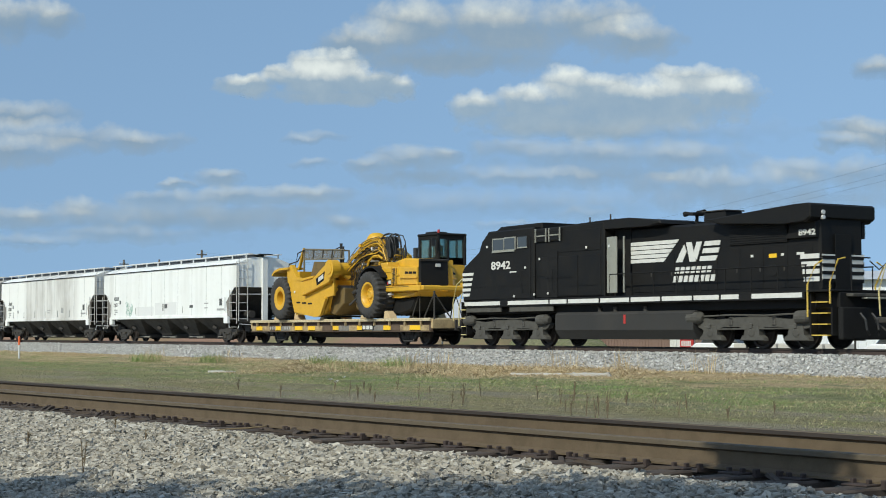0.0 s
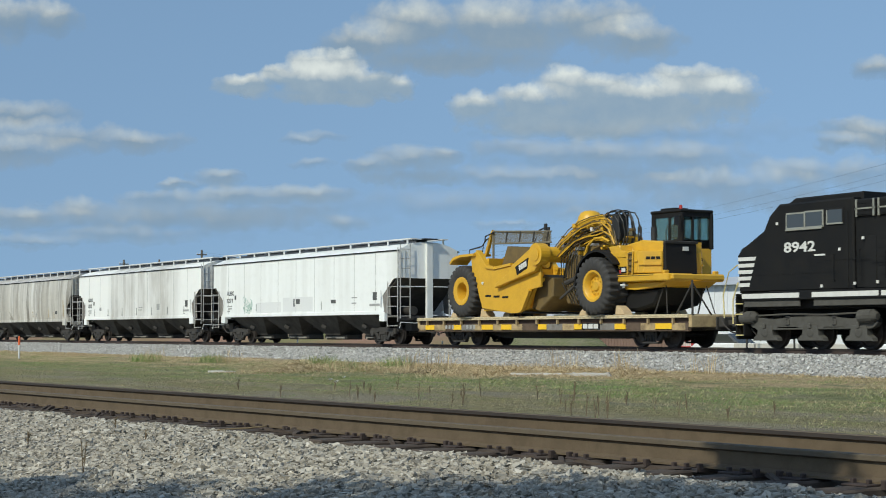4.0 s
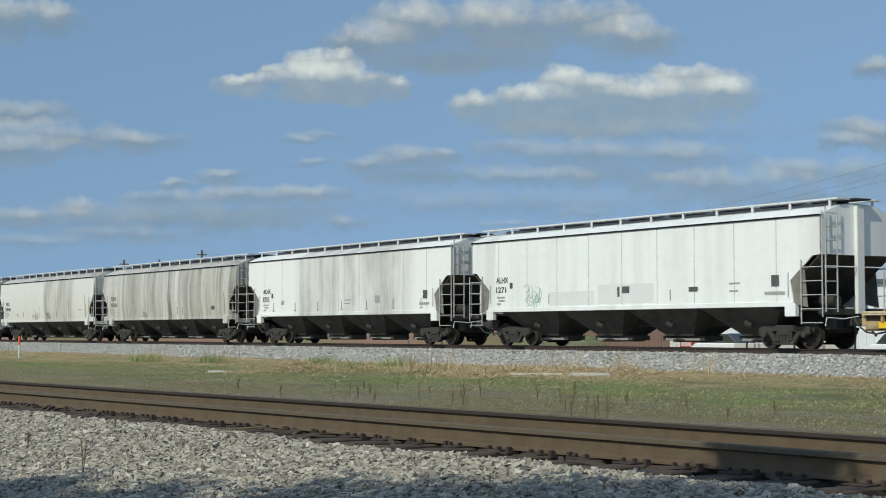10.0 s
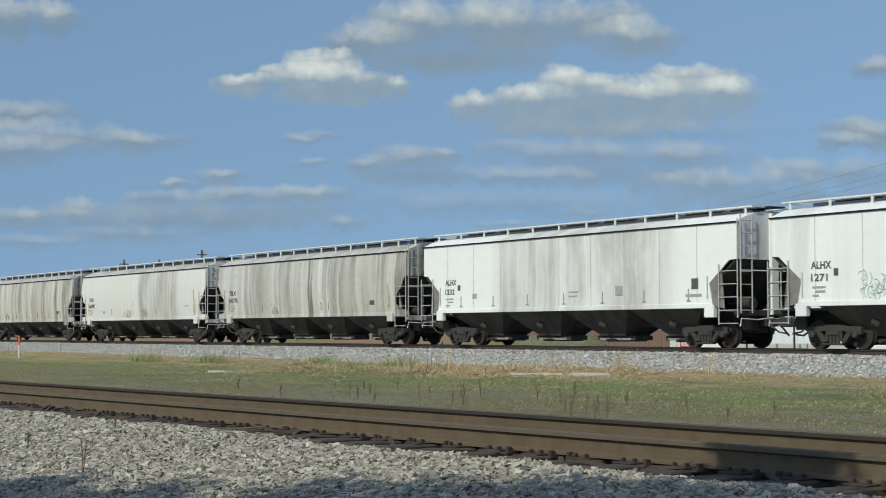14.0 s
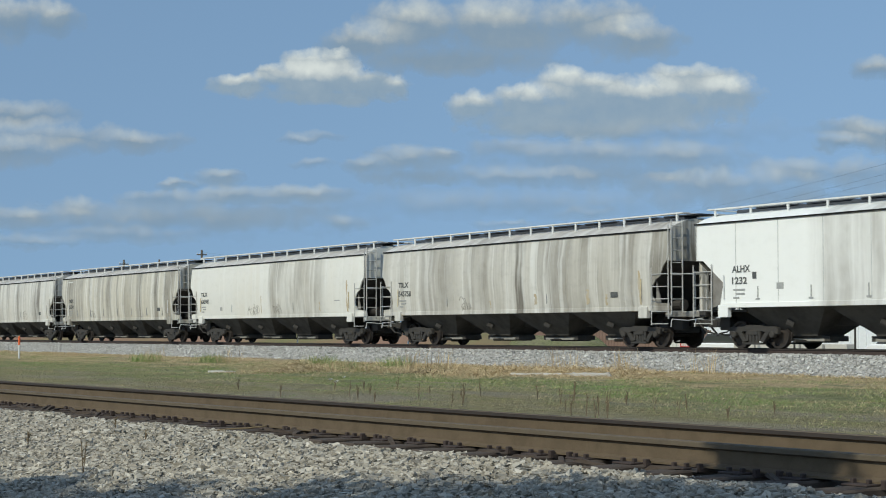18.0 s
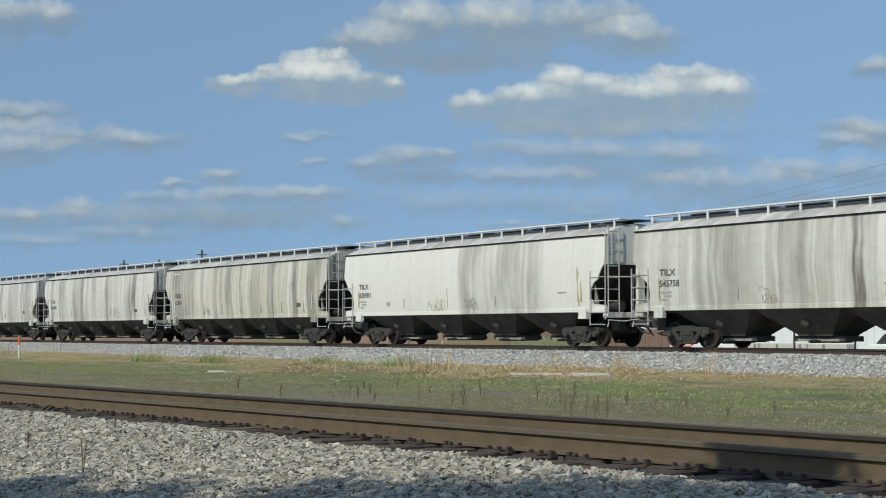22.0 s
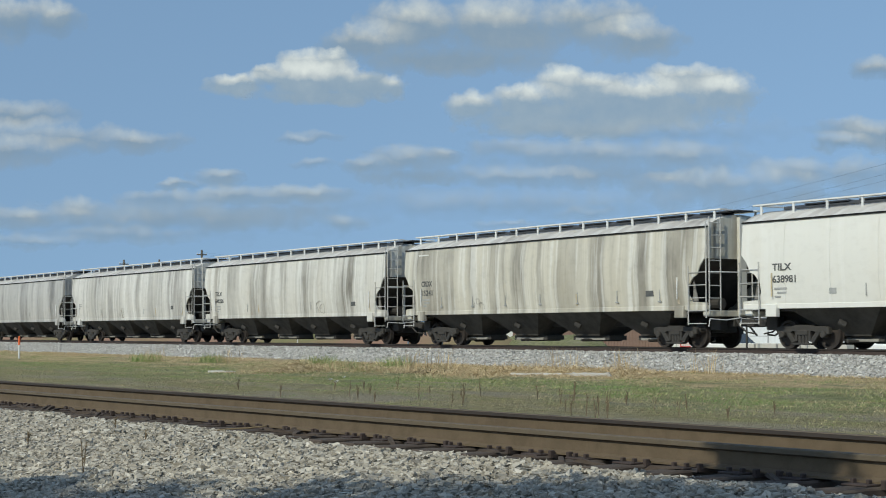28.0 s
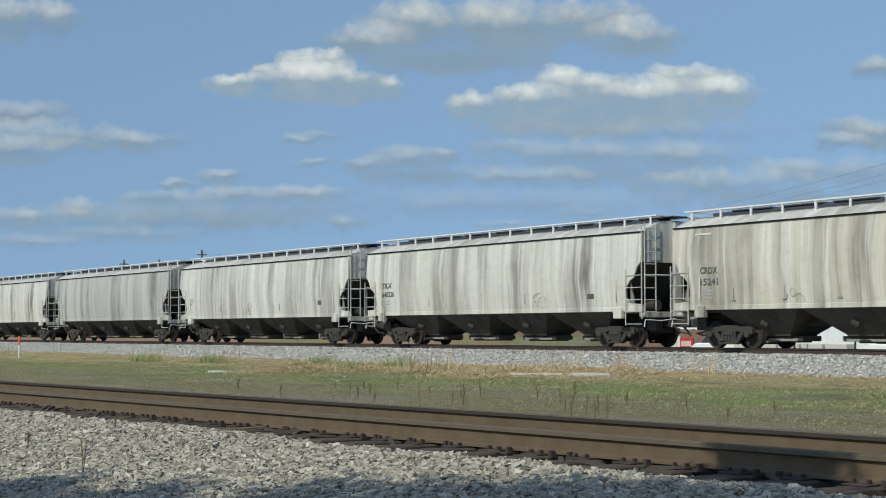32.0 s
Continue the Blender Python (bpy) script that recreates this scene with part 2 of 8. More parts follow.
def pipe(bm, pts, r, seg=6):
    """A bent pipe through the points."""
    pts = [Vector(p) for p in pts]
    rings = []
    for i, p in enumerate(pts):
        d = (pts[min(i + 1, len(pts) - 1)] - pts[max(i - 1, 0)]).normalized()
        ref = Vector((0.13, 0.21, 0.97)) if abs(d.z) < 0.9 else Vector((1, 0.1, 0))
        side = d.cross(ref).normalized()
        up = d.cross(side)
        rings.append([bm.verts.new(p + (side * math.cos(2 * math.pi * j / seg) + up * math.sin(2 * math.pi * j / seg)) * r) for j in range(seg)])
    for a, b in zip(rings, rings[1:]):
        for j in range(seg):
            bm.faces.new((a[j], a[(j + 1) % seg], b[(j + 1) % seg], b[j]))
    bm.faces.new(rings[0][::-1])
    bm.faces.new(rings[-1])


def lathe(bm, profile, seg=32, centre=(0, 0, 0)):
    """(radius, y) pairs spun round the Y axis through centre."""
    cx, cy, cz = centre
    rings = []
    for r, y in profile:
        if r < 1e-5:
            rings.append([bm.verts.new((cx, cy + y, cz))])
        else:
            rings.append([bm.verts.new((cx + r * math.cos(2 * math.pi * i / seg), cy + y, cz + r * math.sin(2 * math.pi * i / seg))) for i in range(seg)])
    for a, b in zip(rings, rings[1:]):
        for i in range(seg):
            j = (i + 1) % seg
            if len(a) == 1 and len(b) > 1:
                bm.faces.new((a[0], b[i], b[j]))
            elif len(b) == 1 and len(a) > 1:
                bm.faces.new((a[i], b[0], a[j]))
            elif len(a) > 1:
                bm.faces.new((a[i], b[i], b[j], a[j]))


def sheet(bm, rows, thick):
    """A plate through rows of points, of the given thickness along +Y (signed)."""
    front = [[bm.verts.new(p) for p in row] for row in rows]
    back = [[bm.verts.new((p[0], p[1] + thick, p[2])) for p in row] for row in rows]
    n, m = len(rows), len(rows[0])
    for i in range(n - 1):
        for j in range(m - 1):
            bm.faces.new((front[i][j], front[i][j + 1], front[i + 1][j + 1], front[i + 1][j]))
            bm.faces.new((back[i][j], back[i + 1][j], back[i + 1][j + 1], back[i][j + 1]))
    loop = [(0, j) for j in range(m)] + [(i, m - 1) for i in range(1, n)] + [(n - 1, j) for j in range(m - 2, -1, -1)] + [(i, 0) for i in range(n - 2, 0, -1)]
    for (i, j), (k, l) in zip(loop, loop[1:] + loop[:1]):
        bm.faces.new((front[i][j], back[i][j], back[k][l], front[k][l]))


def mesh_of(bm, name, material, smooth=False):
    bmesh.ops.recalc_face_normals(bm, faces=bm.faces)
    me = bpy.data.meshes.new(name)
    bm.to_mesh(me)
    bm.free()
    me.materials.append(material)
    if smooth:
        me.shade_smooth()
        me.set_sharp_from_angle(angle=radians(38))
    return me


SHARED = {}


def part(name, bm, material, parent, label="", smooth=False, key=None, at=None):
    """One mesh object under a thing or a part. bm: a bmesh, or with a key a function that makes one (alike parts share the mesh)."""
    if key is not None:
        if key not in SHARED:
            SHARED[key] = mesh_of(bm(), name, material, smooth)
        me = SHARED[key]
    else:
        me = mesh_of(bm, name, material, smooth)
    ob = new(name, me)
    ob.parent = parent
    if at is not None:
        ob.matrix_basis = at
    return tagged(ob, label) if label else ob


def built(*steps):
    """A bmesh from (function, arguments...) steps."""
    bm = bmesh.new()
    for fn, *args in steps:
        fn(bm, *args)
    return bm


def boxed(*args):
    return built((box, *args))


def lettering(parent, text, size, x, y, z, material, width=None, name="lettering", lean=0.0, flip=False):
    """Flat painted letters on a side that faces -Y (or +X with flip)."""
    cu = bpy.data.curves.new(name, "FONT")
    cu.body, cu.size, cu.extrude, cu.shear = text, size, 0.002, lean
    cu.resolution_u, cu.offset = 3, size * 0.025
    tmp = bpy.data.objects.new(name, cu)
    scene.collection.objects.link(tmp)
    me = bpy.data.meshes.new_from_object(tmp.evaluated_get(bpy.context.evaluated_depsgraph_get()))
    bpy.data.objects.remove(tmp)
    me.materials.clear()
    me.materials.append(material)
    ob = new(name, me)
    ob.parent = parent
    ob.matrix_basis = pose(x, y, z, 90, 0, 90 if flip else 0)
    if width:
        xs = [v.co.x for v in me.vertices]
        f = width / (max(xs) - min(xs))
        for v in me.vertices:
            v.co.x = (v.co.x - min(xs)) * f
    return ob


def thing(name, at, label, category, group="", kind=""):
    ob = new(name)
    ob.empty_display_size = 0.2
    ob.matrix_basis = at
    return tagged(ob, label, category, group, kind)


TRAIN = []        # (thing, place along the track at 16 s)
WHEELSETS = []    # (wheelset, its pose in its truck, radius)


# ---- ground ----
def near_track(x):
    """Y of the near track's centre line."""
    return 8.88 + 0.069 * x


NEAR_Z = -0.247    # near railhead


def smooth(a, b, v):
    v = min(1.0, max(0.0, (v - a) / (b - a)))
    return v * v * (3 - 2 * v)


def ground_z(x, y):
    d = y - near_track(x)
    z = -0.62 - 0.12 * smooth(12, 26, y) - 0.35 * smooth(45, 70, y)
    z -= 0.3 * smooth(-2.0, -5.0, d)
    if -40 < d < 60:
        z += 0.05 * noise.noise((x * 0.35, y * 0.35, 0)) + 0.025 * noise.noise((x * 1.3, y * 1.3, 3))
    return z


def grid_mesh(name, xs, ys, fn, material):
    verts = [(x, y, fn(x, y)) for y in ys for x in xs]
    n = len(xs)
    faces = [(j * n + i, j * n + i + 1, (j + 1) * n + i + 1, (j + 1) * n + i) for j in range(len(ys) - 1) for i in range(n - 1)]
    me = bpy.data.meshes.new(name)
    me.from_pydata(verts, [], faces)
    me.materials.append(material)
    me.shade_smooth()
    return me


def grass_ground():
    """Bands along the tracks: grey dirt by the near rail, olive and green grass, then straw below the far bank."""
    k = Nodes("patchy green and straw grass on grey dirt")
    c = k.coords()
    big = k.noise(0.13, 3, 0.6, k.coords((1, 1.4, 1), (5, 2, 0)))
    mid = k.noise(0.5, 6, 0.7, k.coords((0.7, 1.3, 1), (3, 1, 0)))
    fine = k.ramp(k.noise(5, 6, 0.8, c), [(0.32, 0.0), (0.68, 1.0)])
    speck = k.ramp(k.noise(22, 5, 0.8, c), [(0.35, 0.0), (0.68, 1.0)])
    green = k.mix(fine, (0.17, 0.19, 0.085), (0.40, 0.40, 0.22))
    olive = k.mix(fine, (0.21, 0.185, 0.09), (0.48, 0.43, 0.25))
    straw = k.mix(fine, (0.40, 0.30, 0.165), (0.78, 0.62, 0.39))
    dirt = k.mix(speck, (0.24, 0.205, 0.15), (0.58, 0.51, 0.395))
    sep = k.tree.nodes.new("ShaderNodeSeparateXYZ")
    k.link(c, sep.inputs[0])
    off = k.math("ADD", k.math("MULTIPLY_ADD", sep.outputs[0], -0.069, sep.outputs[1]), -8.88)      # distance from the near track
    wob = k.math("MULTIPLY_ADD", k.math("SUBTRACT", mid, 0.5), 20.0, k.math("MULTIPLY", k.math("SUBTRACT", big, 0.5), 14.0))
    d = k.math("MULTIPLY", k.math("ADD", off, wob), 0.02)
    col = k.mix(k.ramp(d, [(0.18, 0.0), (0.25, 1.0)]), olive, green)
    col = k.mix(k.ramp(d, [(0.37, 0.0), (0.43, 1.0), (0.72, 1.0), (0.78, 0.0)]), col, straw)
    bare = k.math("ADD", k.noise(0.32, 5, 0.65, k.coords((0.55, 1.5, 1), (9, 4, 0))), k.ramp(k.math("MULTIPLY", off, 0.02), [(0.06, 0.16), (0.2, 0.07), (0.34, 0.0)]))
    col = k.mix(k.ramp(bare, [(0.54, 0.0), (0.7, 0.75)]), col, dirt)
    k.bump(k.math("MULTIPLY_ADD", speck, 0.4, fine), 1.0, 0.08)
    return k.done(col, 0.95, 0.0, 0.1)


def steps(*bands):
    out = []
    for a, b, n in bands:
        out += [a + (b - a) * i / n for i in range(n)]
    return out + [bands[-1][1]]


GROUND = grass_ground()
ground = new("ground", grid_mesh("ground", steps((-2500, -400, 8), (-400, -120, 20), (-120, 10, 150), (10, 400, 12), (400, 2500, 6)),
                                 steps((-1500, -60, 6), (-60, -6, 14), (-6, 40, 92), (40, 120, 24), (120, 3500, 14)), ground_z, GROUND))
tagged(ground, "patchy green and straw grass over grey dirt", "ground", kind="structure")


def ballast_mat(name, a, b, c, scale):
    k = Nodes(name)
    v = k.node("ShaderNodeTexVoronoi", Scale=scale)
    k.link(k.coords(), v.inputs["Vector"])
    stone = k.ramp(k.noise(1.0, 2, 0.5, v.outputs["Color"]), [(0.3, a), (0.5, b), (0.7, c)])
    # Colour darkens towards cell edges: shade painted into the gaps between stones.
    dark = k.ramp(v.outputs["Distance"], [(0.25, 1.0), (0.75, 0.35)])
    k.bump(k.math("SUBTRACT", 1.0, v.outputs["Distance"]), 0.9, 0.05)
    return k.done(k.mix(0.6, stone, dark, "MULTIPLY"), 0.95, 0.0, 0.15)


def stone_mat(name, stops):
    k = Nodes(name)
    g = k.tree.nodes.new("ShaderNodeNewGeometry")
    col = k.ramp(g.outputs["Random Per Island"], stops)
    n = k.noise(30, 3, 0.6, k.coords())
    col = k.mix(0.35, col, k.ramp(n, [(0.3, 0.4), (0.7, 1.0)]), "MULTIPLY")
    return k.done(col, 0.92, 0.0, 0.2)


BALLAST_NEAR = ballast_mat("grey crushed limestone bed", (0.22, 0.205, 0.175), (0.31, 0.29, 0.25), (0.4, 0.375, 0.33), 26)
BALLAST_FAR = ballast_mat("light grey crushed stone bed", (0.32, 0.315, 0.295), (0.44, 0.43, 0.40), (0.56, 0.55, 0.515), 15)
STONES_NEAR = stone_mat("tan and grey ballast stones", [(0.0, (0.25, 0.224, 0.178)), (0.3, (0.365, 0.332, 0.272)), (0.85, (0.455, 0.42, 0.35)), (1.0, (0.6, 0.56, 0.48))])
STONES_FAR = stone_mat("pale grey ballast stones", [(0.0, (0.33, 0.325, 0.305)), (0.4, (0.43, 0.42, 0.395)), (0.85, (0.52, 0.51, 0.48)), (1.0, (0.62, 0.615, 0.585))])


def near_bed(d):
    """Height of the near ballast at a distance d from its track's centre (towards the camera is negative)."""
    a = abs(d)
    top = NEAR_Z - 0.215
    if a < 1.0:
        return top - 0.045
    if a < 1.3:
        return top - 0.045 * (1.3 - a) / 0.3
    if a < 1.45:
        return top
    return top - (a - 1.45) * (0.13 if d < 0 else 0.32)


def far_bed(d):
    a = abs(d)
    return -0.22 if a < 1.9 else -0.22 - (a - 1.9) * 0.33


def bump_at(x, y, s=1.0):
    return 0.03 * s * noise.noise((x * 1.1, y * 1.1, 7)) + 0.02 * s * noise.noise((x * 4, y * 4, 2))


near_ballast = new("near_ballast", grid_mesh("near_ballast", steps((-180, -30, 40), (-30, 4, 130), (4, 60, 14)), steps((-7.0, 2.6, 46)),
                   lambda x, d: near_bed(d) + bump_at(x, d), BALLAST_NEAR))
for v in near_ballast.data.vertices:
    v.co.y += near_track(v.co.x)
tagged(near_ballast, "bed of grey and tan crushed stone under the near track", "ballast", kind="structure")
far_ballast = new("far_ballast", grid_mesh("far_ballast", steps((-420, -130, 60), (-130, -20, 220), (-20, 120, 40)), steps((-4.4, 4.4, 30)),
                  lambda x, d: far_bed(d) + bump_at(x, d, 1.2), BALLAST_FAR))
for v in far_ballast.data.vertices:
    v.co.y += TRACK_Y
tagged(far_ballast, "raised bank of light grey crushed stone under the far track", "ballast", kind="structure")

CHIP_V = np.array([(x, y, z) for x in (-0.8, 0.8) for y in (-0.8, 0.8) for z in (-0.8, 0.8)])
CHIP_F = np.array([(0, 1, 3), (0, 3, 2), (4, 6, 7), (4, 7, 5), (0, 4, 5), (0, 5, 1), (2, 3, 7), (2, 7, 6), (0, 2, 6), (0, 6, 4), (1, 5, 7), (1, 7, 3)])


def scatter(name, places, sizes, material, rng, label, category, kind="stuff", parent=None, squash=0.7):
    """Many broken stones joined into one mesh."""
    n = len(places)
    shape = CHIP_V[None] + 0.36 * rng.standard_normal((n, 8, 3))
    shape = shape * (np.array([1.15, 0.9, squash]) * (1 + 0.2 * rng.standard_normal((n, 1, 3))))
    a = rng.uniform(0, 6.28, n)
    ca, sa = np.cos(a)[:, None], np.sin(a)[:, None]
    tilt = rng.uniform(-0.7, 0.7, n)
    ct, st = np.cos(tilt)[:, None], np.sin(tilt)[:, None]
    y, z = shape[:, :, 1] * ct - shape[:, :, 2] * st, shape[:, :, 1] * st + shape[:, :, 2] * ct
    x, y = shape[:, :, 0] * ca - y * sa, shape[:, :, 0] * sa + y * ca
    v = np.stack([x, y, z], -1) * sizes[:, None, None] + places[:, None, :]
    f = (CHIP_F[None] + 8 * np.arange(n)[:, None, None]).reshape(-1, 3)
    me = bpy.data.meshes.new(name)
    me.vertices.add(n * 8)
    me.vertices.foreach_set("co", v.reshape(-1))
    me.loops.add(f.size)
    me.loops.foreach_set("vertex_index", f.reshape(-1))
    me.polygons.add(len(f))
    me.polygons.foreach_set("loop_start", np.arange(0, f.size, 3))
    me.update(calc_edges=True)
    me.shade_flat()
    me.materials.append(material)
    ob = new(name, me)
    return tagged(ob, label, category, kind=kind)


def strew(rng, n, x0, x1, d0, d1, bed, line, power=1.0):
    x = x1 - (x1 - x0) * rng.uniform(0, 1, n) ** power
    d = rng.uniform(d0, d1, n)
    z = np.array([bed(e) + bump_at(a, e) for a, e in zip(x, d)])
    y = np.array([line(a) for a in x]) + d
    return np.stack([x, y, z], -1)


rng = np.random.default_rng(5)
places = strew(rng, 150000, -32, -3, -6.0, -0.62, near_bed, near_track, 1.1)
slope = -places[:, 0] / places[:, 1]
sunk = np.abs(places[:, 1] - 8.88 - 0.069 * places[:, 0]) < 1.02      # few stones lie between the tie ends
places = places[(slope > 0.75) & (slope < 4.2) & (~sunk | (rng.random(len(places)) < 0.3))][:100000]
scatter("near_ballast_stones", places + np.array([0, 0, 0.012]), 0.009 + 0.019 * rng.random(len(places)) ** 1.8, STONES_NEAR, rng,
        "loose grey and tan crushed stones beside the rail", "stones", squash=0.62)
places = strew(rng, 40000, -125, -28, -4.6, -0.8, far_bed, lambda x: TRACK_Y, 1.1)
scatter("far_ballast_stones", places + np.array([0, 0, 0.02]), 0.018 + 0.036 * rng.random(len(places)) ** 1.5, STONES_FAR, rng,
        "loose pale grey crushed stones on the railway bank", "stones")

# ---- tracks ----
RAIL_PROFILE = [(-0.07, -0.172), (0.07, -0.172), (0.07, -0.158), (0.012, -0.14), (0.009, -0.05), (0.038, -0.036), (0.039, -0.006), (0.028, 0.0),
                (-0.028, 0.0), (-0.039, -0.006), (-0.038, -0.036), (-0.009, -0.05), (-0.012, -0.14), (-0.07, -0.158)]


def rail(name, pts, z, parent, side=RAIL_SIDE, crown=RAIL_TOP, face=RAIL_TOP):
    """A rail through plan points, with its brown sides and worn head."""
    me = bpy.data.meshes.new(name)
    n = len(RAIL_PROFILE)
    verts, faces, mats = [], [], []
    for x, y in pts:
        verts += [(x, y + a, z + b) for a, b in RAIL_PROFILE]
    for i in range(len(pts) - 1):
        for j in range(n):
            faces.append((i * n + j, i * n + (j + 1) % n, (i + 1) * n + (j + 1) % n, (i + 1) * n + j))
            mats.append(1 if 6 <= j <= 8 else 2 if j in (5, 9) else 0)
    me.from_pydata(verts, [], faces)
    me.materials.append(side)
    me.materials.append(crown)
    me.materials.append(face)
    me.polygons.foreach_set("material_index", mats)
    bm = bmesh.new()
    bm.from_mesh(me)
    bmesh.ops.recalc_face_normals(bm, faces=bm.faces)
    bm.to_mesh(me)
    bm.free()
    ob = new(name, me)
    ob.parent = parent
    return ob


near_line = tagged(new("near_track"), "railway track with rusty brown rails on stone ballast", "railway track", kind="structure")
far_line = tagged(new("far_track"), "railway track under the train on a stone bank", "railway track", kind="structure")
xs_near = steps((-180, -30, 15), (-30, 5, 20), (5, 60, 6))
for off in (-0.753, 0.753):
    rail("rail", [(x, near_track(x) + off) for x in xs_near], NEAR_Z, near_line, RAIL_SIDE, RAIL_HEAD, RAIL_HEAD if off < 0 else RAIL_TOP)
    rail("rail", [(-420, TRACK_Y + off), (-100, TRACK_Y + off), (120, TRACK_Y + off)], 0.0, far_line, FAR_RAIL)

TRACK_TURN = math.degrees(math.atan(0.069))
for i in range(74):
    x = -31.0 + 0.52 * i
    tie = part("tie", lambda: boxed(-0.115, 0.115, -1.29, 1.29, -0.16, 0.0, 0.012), TIE, near_line, key="tie",
               at=pose(x, near_track(x), NEAR_Z - 0.186, 0, 0, TRACK_TURN + random.uniform(-1.2, 1.2)))
    for side in (-0.753, 0.753):
        part("tie_plate", lambda: built((box, -0.1, 0.1, -0.19, 0.19, 0.0, 0.014, 0.004), *[(box, a, a + 0.026, b, b + 0.04, 0.01, 0.042, 0.005) for a in (-0.075, 0.045) for b in (-0.135, 0.09)]),
             FAR_RAIL, near_line, key="tie_plate", at=pose(x, near_track(x) + side, NEAR_Z - 0.186, 0, 0, TRACK_TURN))
    part("rail_anchor", lambda: built((box, -0.02, 0.02, -0.1, 0.1, -0.03, 0.0, 0.004), (box, -0.018, 0.018, -0.115, -0.07, -0.03, 0.03, 0.005)), FAR_RAIL, near_line,
         key="anchor", at=pose(x + random.choice((-0.17, 0.17)), near_track(x) - 0.753, NEAR_Z - 0.172, 0, 0, TRACK_TURN))
for i in range(170):
    x = -128.0 + 0.6 * i
    part("tie", lambda: boxed(-0.115, 0.115, -1.29, 1.29, -0.16, 0.0, 0.012), TIE, far_line, key="tie", at=pose(x, TRACK_Y, -0.205, 0, 0, random.uniform(-1.2, 1.2)))


# ---- running gear ----
def wheel_bm(r=0.457, gauge=0.7175):
    bm = bmesh.new()
    for s in (-1, 1):
        g = gauge * s
        prof = [(0.0, 0.09), (0.11, 0.09), (0.125, 0.05), (0.16, 0.03), (r - 0.1, 0.015), (r - 0.07, 0.065), (r - 0.005, 0.07), (r, 0.06), (r + 0.004, -0.04),
                (r + 0.027, -0.05), (r + 0.027, -0.07), (r - 0.06, -0.07), (r - 0.09, -0.03), (0.13, -0.02), (0.1, -0.07), (0.0, -0.07)]
        lathe(bm, [(a, s * (b + 0.0) + g) for a, b in prof], 28)
    rod(bm, (0, -gauge, 0), (0, gauge, 0), 0.085, 10)
    return bm


def side_frame_bm():
    """A cast freight-truck side frame with pedestals, window and spring seat, facing -Y."""
    bm = bmesh.new()
    top = [(-1.13, 0.48), (-1.13, 0.66), (-0.95, 0.72), (-0.45, 0.70), (-0.3, 0.76), (0.3, 0.76), (0.45, 0.70), (0.95, 0.72), (1.13, 0.66), (1.13, 0.48), (1.05, 0.46),
           (1.0, 0.56), (0.78, 0.56), (0.72, 0.5), (0.42, 0.58), (-0.42, 0.58), (-0.72, 0.5), (-0.78, 0.56), (-1.0, 0.56), (-1.05, 0.46)]
    prism(bm, top, -0.08, 0.08, 0.012)
    for s in (-1, 1):
        leg = [(s * 0.78, 0.56), (s * 0.58, 0.58), (s * 0.30, 0.24), (s * 0.48, 0.2)]
        prism(bm, leg if s > 0 else leg[::-1], -0.07, 0.07, 0.01)
        post = [(s * 0.24, 0.6), (s * 0.34, 0.6), (s * 0.34, 0.25), (s * 0.24, 0.25)]
        prism(bm, post if s > 0 else post[::-1], -0.065, 0.065)
    prism(bm, [(-0.5, 0.2), (0.5, 0.2), (0.36, 0.13), (-0.36, 0.13)], -0.11, 0.11, 0.012)
    for x in (-0.15, 0.0, 0.15):
        rod(bm, (x, -0.02, 0.2), (x, -0.02, 0.46), 0.06, 10)
    box(bm, -0.23, 0.23, -0.1, 0.1, 0.44, 0.59, 0.015)
    return bm


def freight_truck(parent, x, turn):
    truck = new("truck")
    truck.parent = parent
    truck.matrix_basis = pose(x, 0, 0, 0, 0, turn)
    for s in (-1, 1):
        part("side_frame", side_frame_bm, STEEL_DARK, truck, key="side_frame", at=pose(0, s * 1.0, 0.0, 0, 0, 0 if s < 0 else 180))
        for a in (-0.89, 0.89):
            part("bearing_cap", lambda: built((lathe, [(0.0, -0.1), (0.09, -0.1), (0.115, -0.07), (0.12, 0.06)], 14)), STEEL_DARK, truck, key="bearing",
                 at=pose(a, s * 1.03, 0.457, 0, 0, 0 if s < 0 else 180))
    part("bolster", lambda: boxed(-0.2, 0.2, -0.95, 0.95, 0.45, 0.72, 0.03), STEEL_DARK, truck, key="bolster")
    for a in (-0.89, 0.89):
        w = part("wheelset", wheel_bm, WHEEL, truck, key="wheelset", smooth=True, at=pose(a, 0, 0.457))
        WHEELSETS.append((w, (a, 0, 0.457), 0.457, turn))
    return truck


def coupler(parent, x, s, z=0.86):
    bm = bmesh.new()
    box(bm, 0, 0.55, -0.1, 0.1, z - 0.09, z + 0.09, 0.02)
    prism(bm, [(0.5, z - 0.16), (0.82, z - 0.16), (0.86, z), (0.82, z + 0.16), (0.5, z + 0.16), (0.46, z)], -0.17, 0.13, 0.03)
    pipe(bm, [(0.2, -0.35, z + 0.1), (0.35, -0.36, z - 0.1), (0.62, -0.3, z - 0.32), (0.85, -0.12, z - 0.38)], 0.03)
    return part("coupler", bm, STEEL_DARK, parent, at=pose(x, 0, 0, 0, 0, 0 if s > 0 else 180))


# ---- covered hoppers ----
HL = 9.72      # half length of a hopper's body at the eaves


def hopper_side_y(kind, z):
    if kind == "flat":
        return 1.58
    return 1.50 + 0.11 * math.sin(math.pi * min(1, max(0, (z - 1.3) / 2.85))) ** 0.8


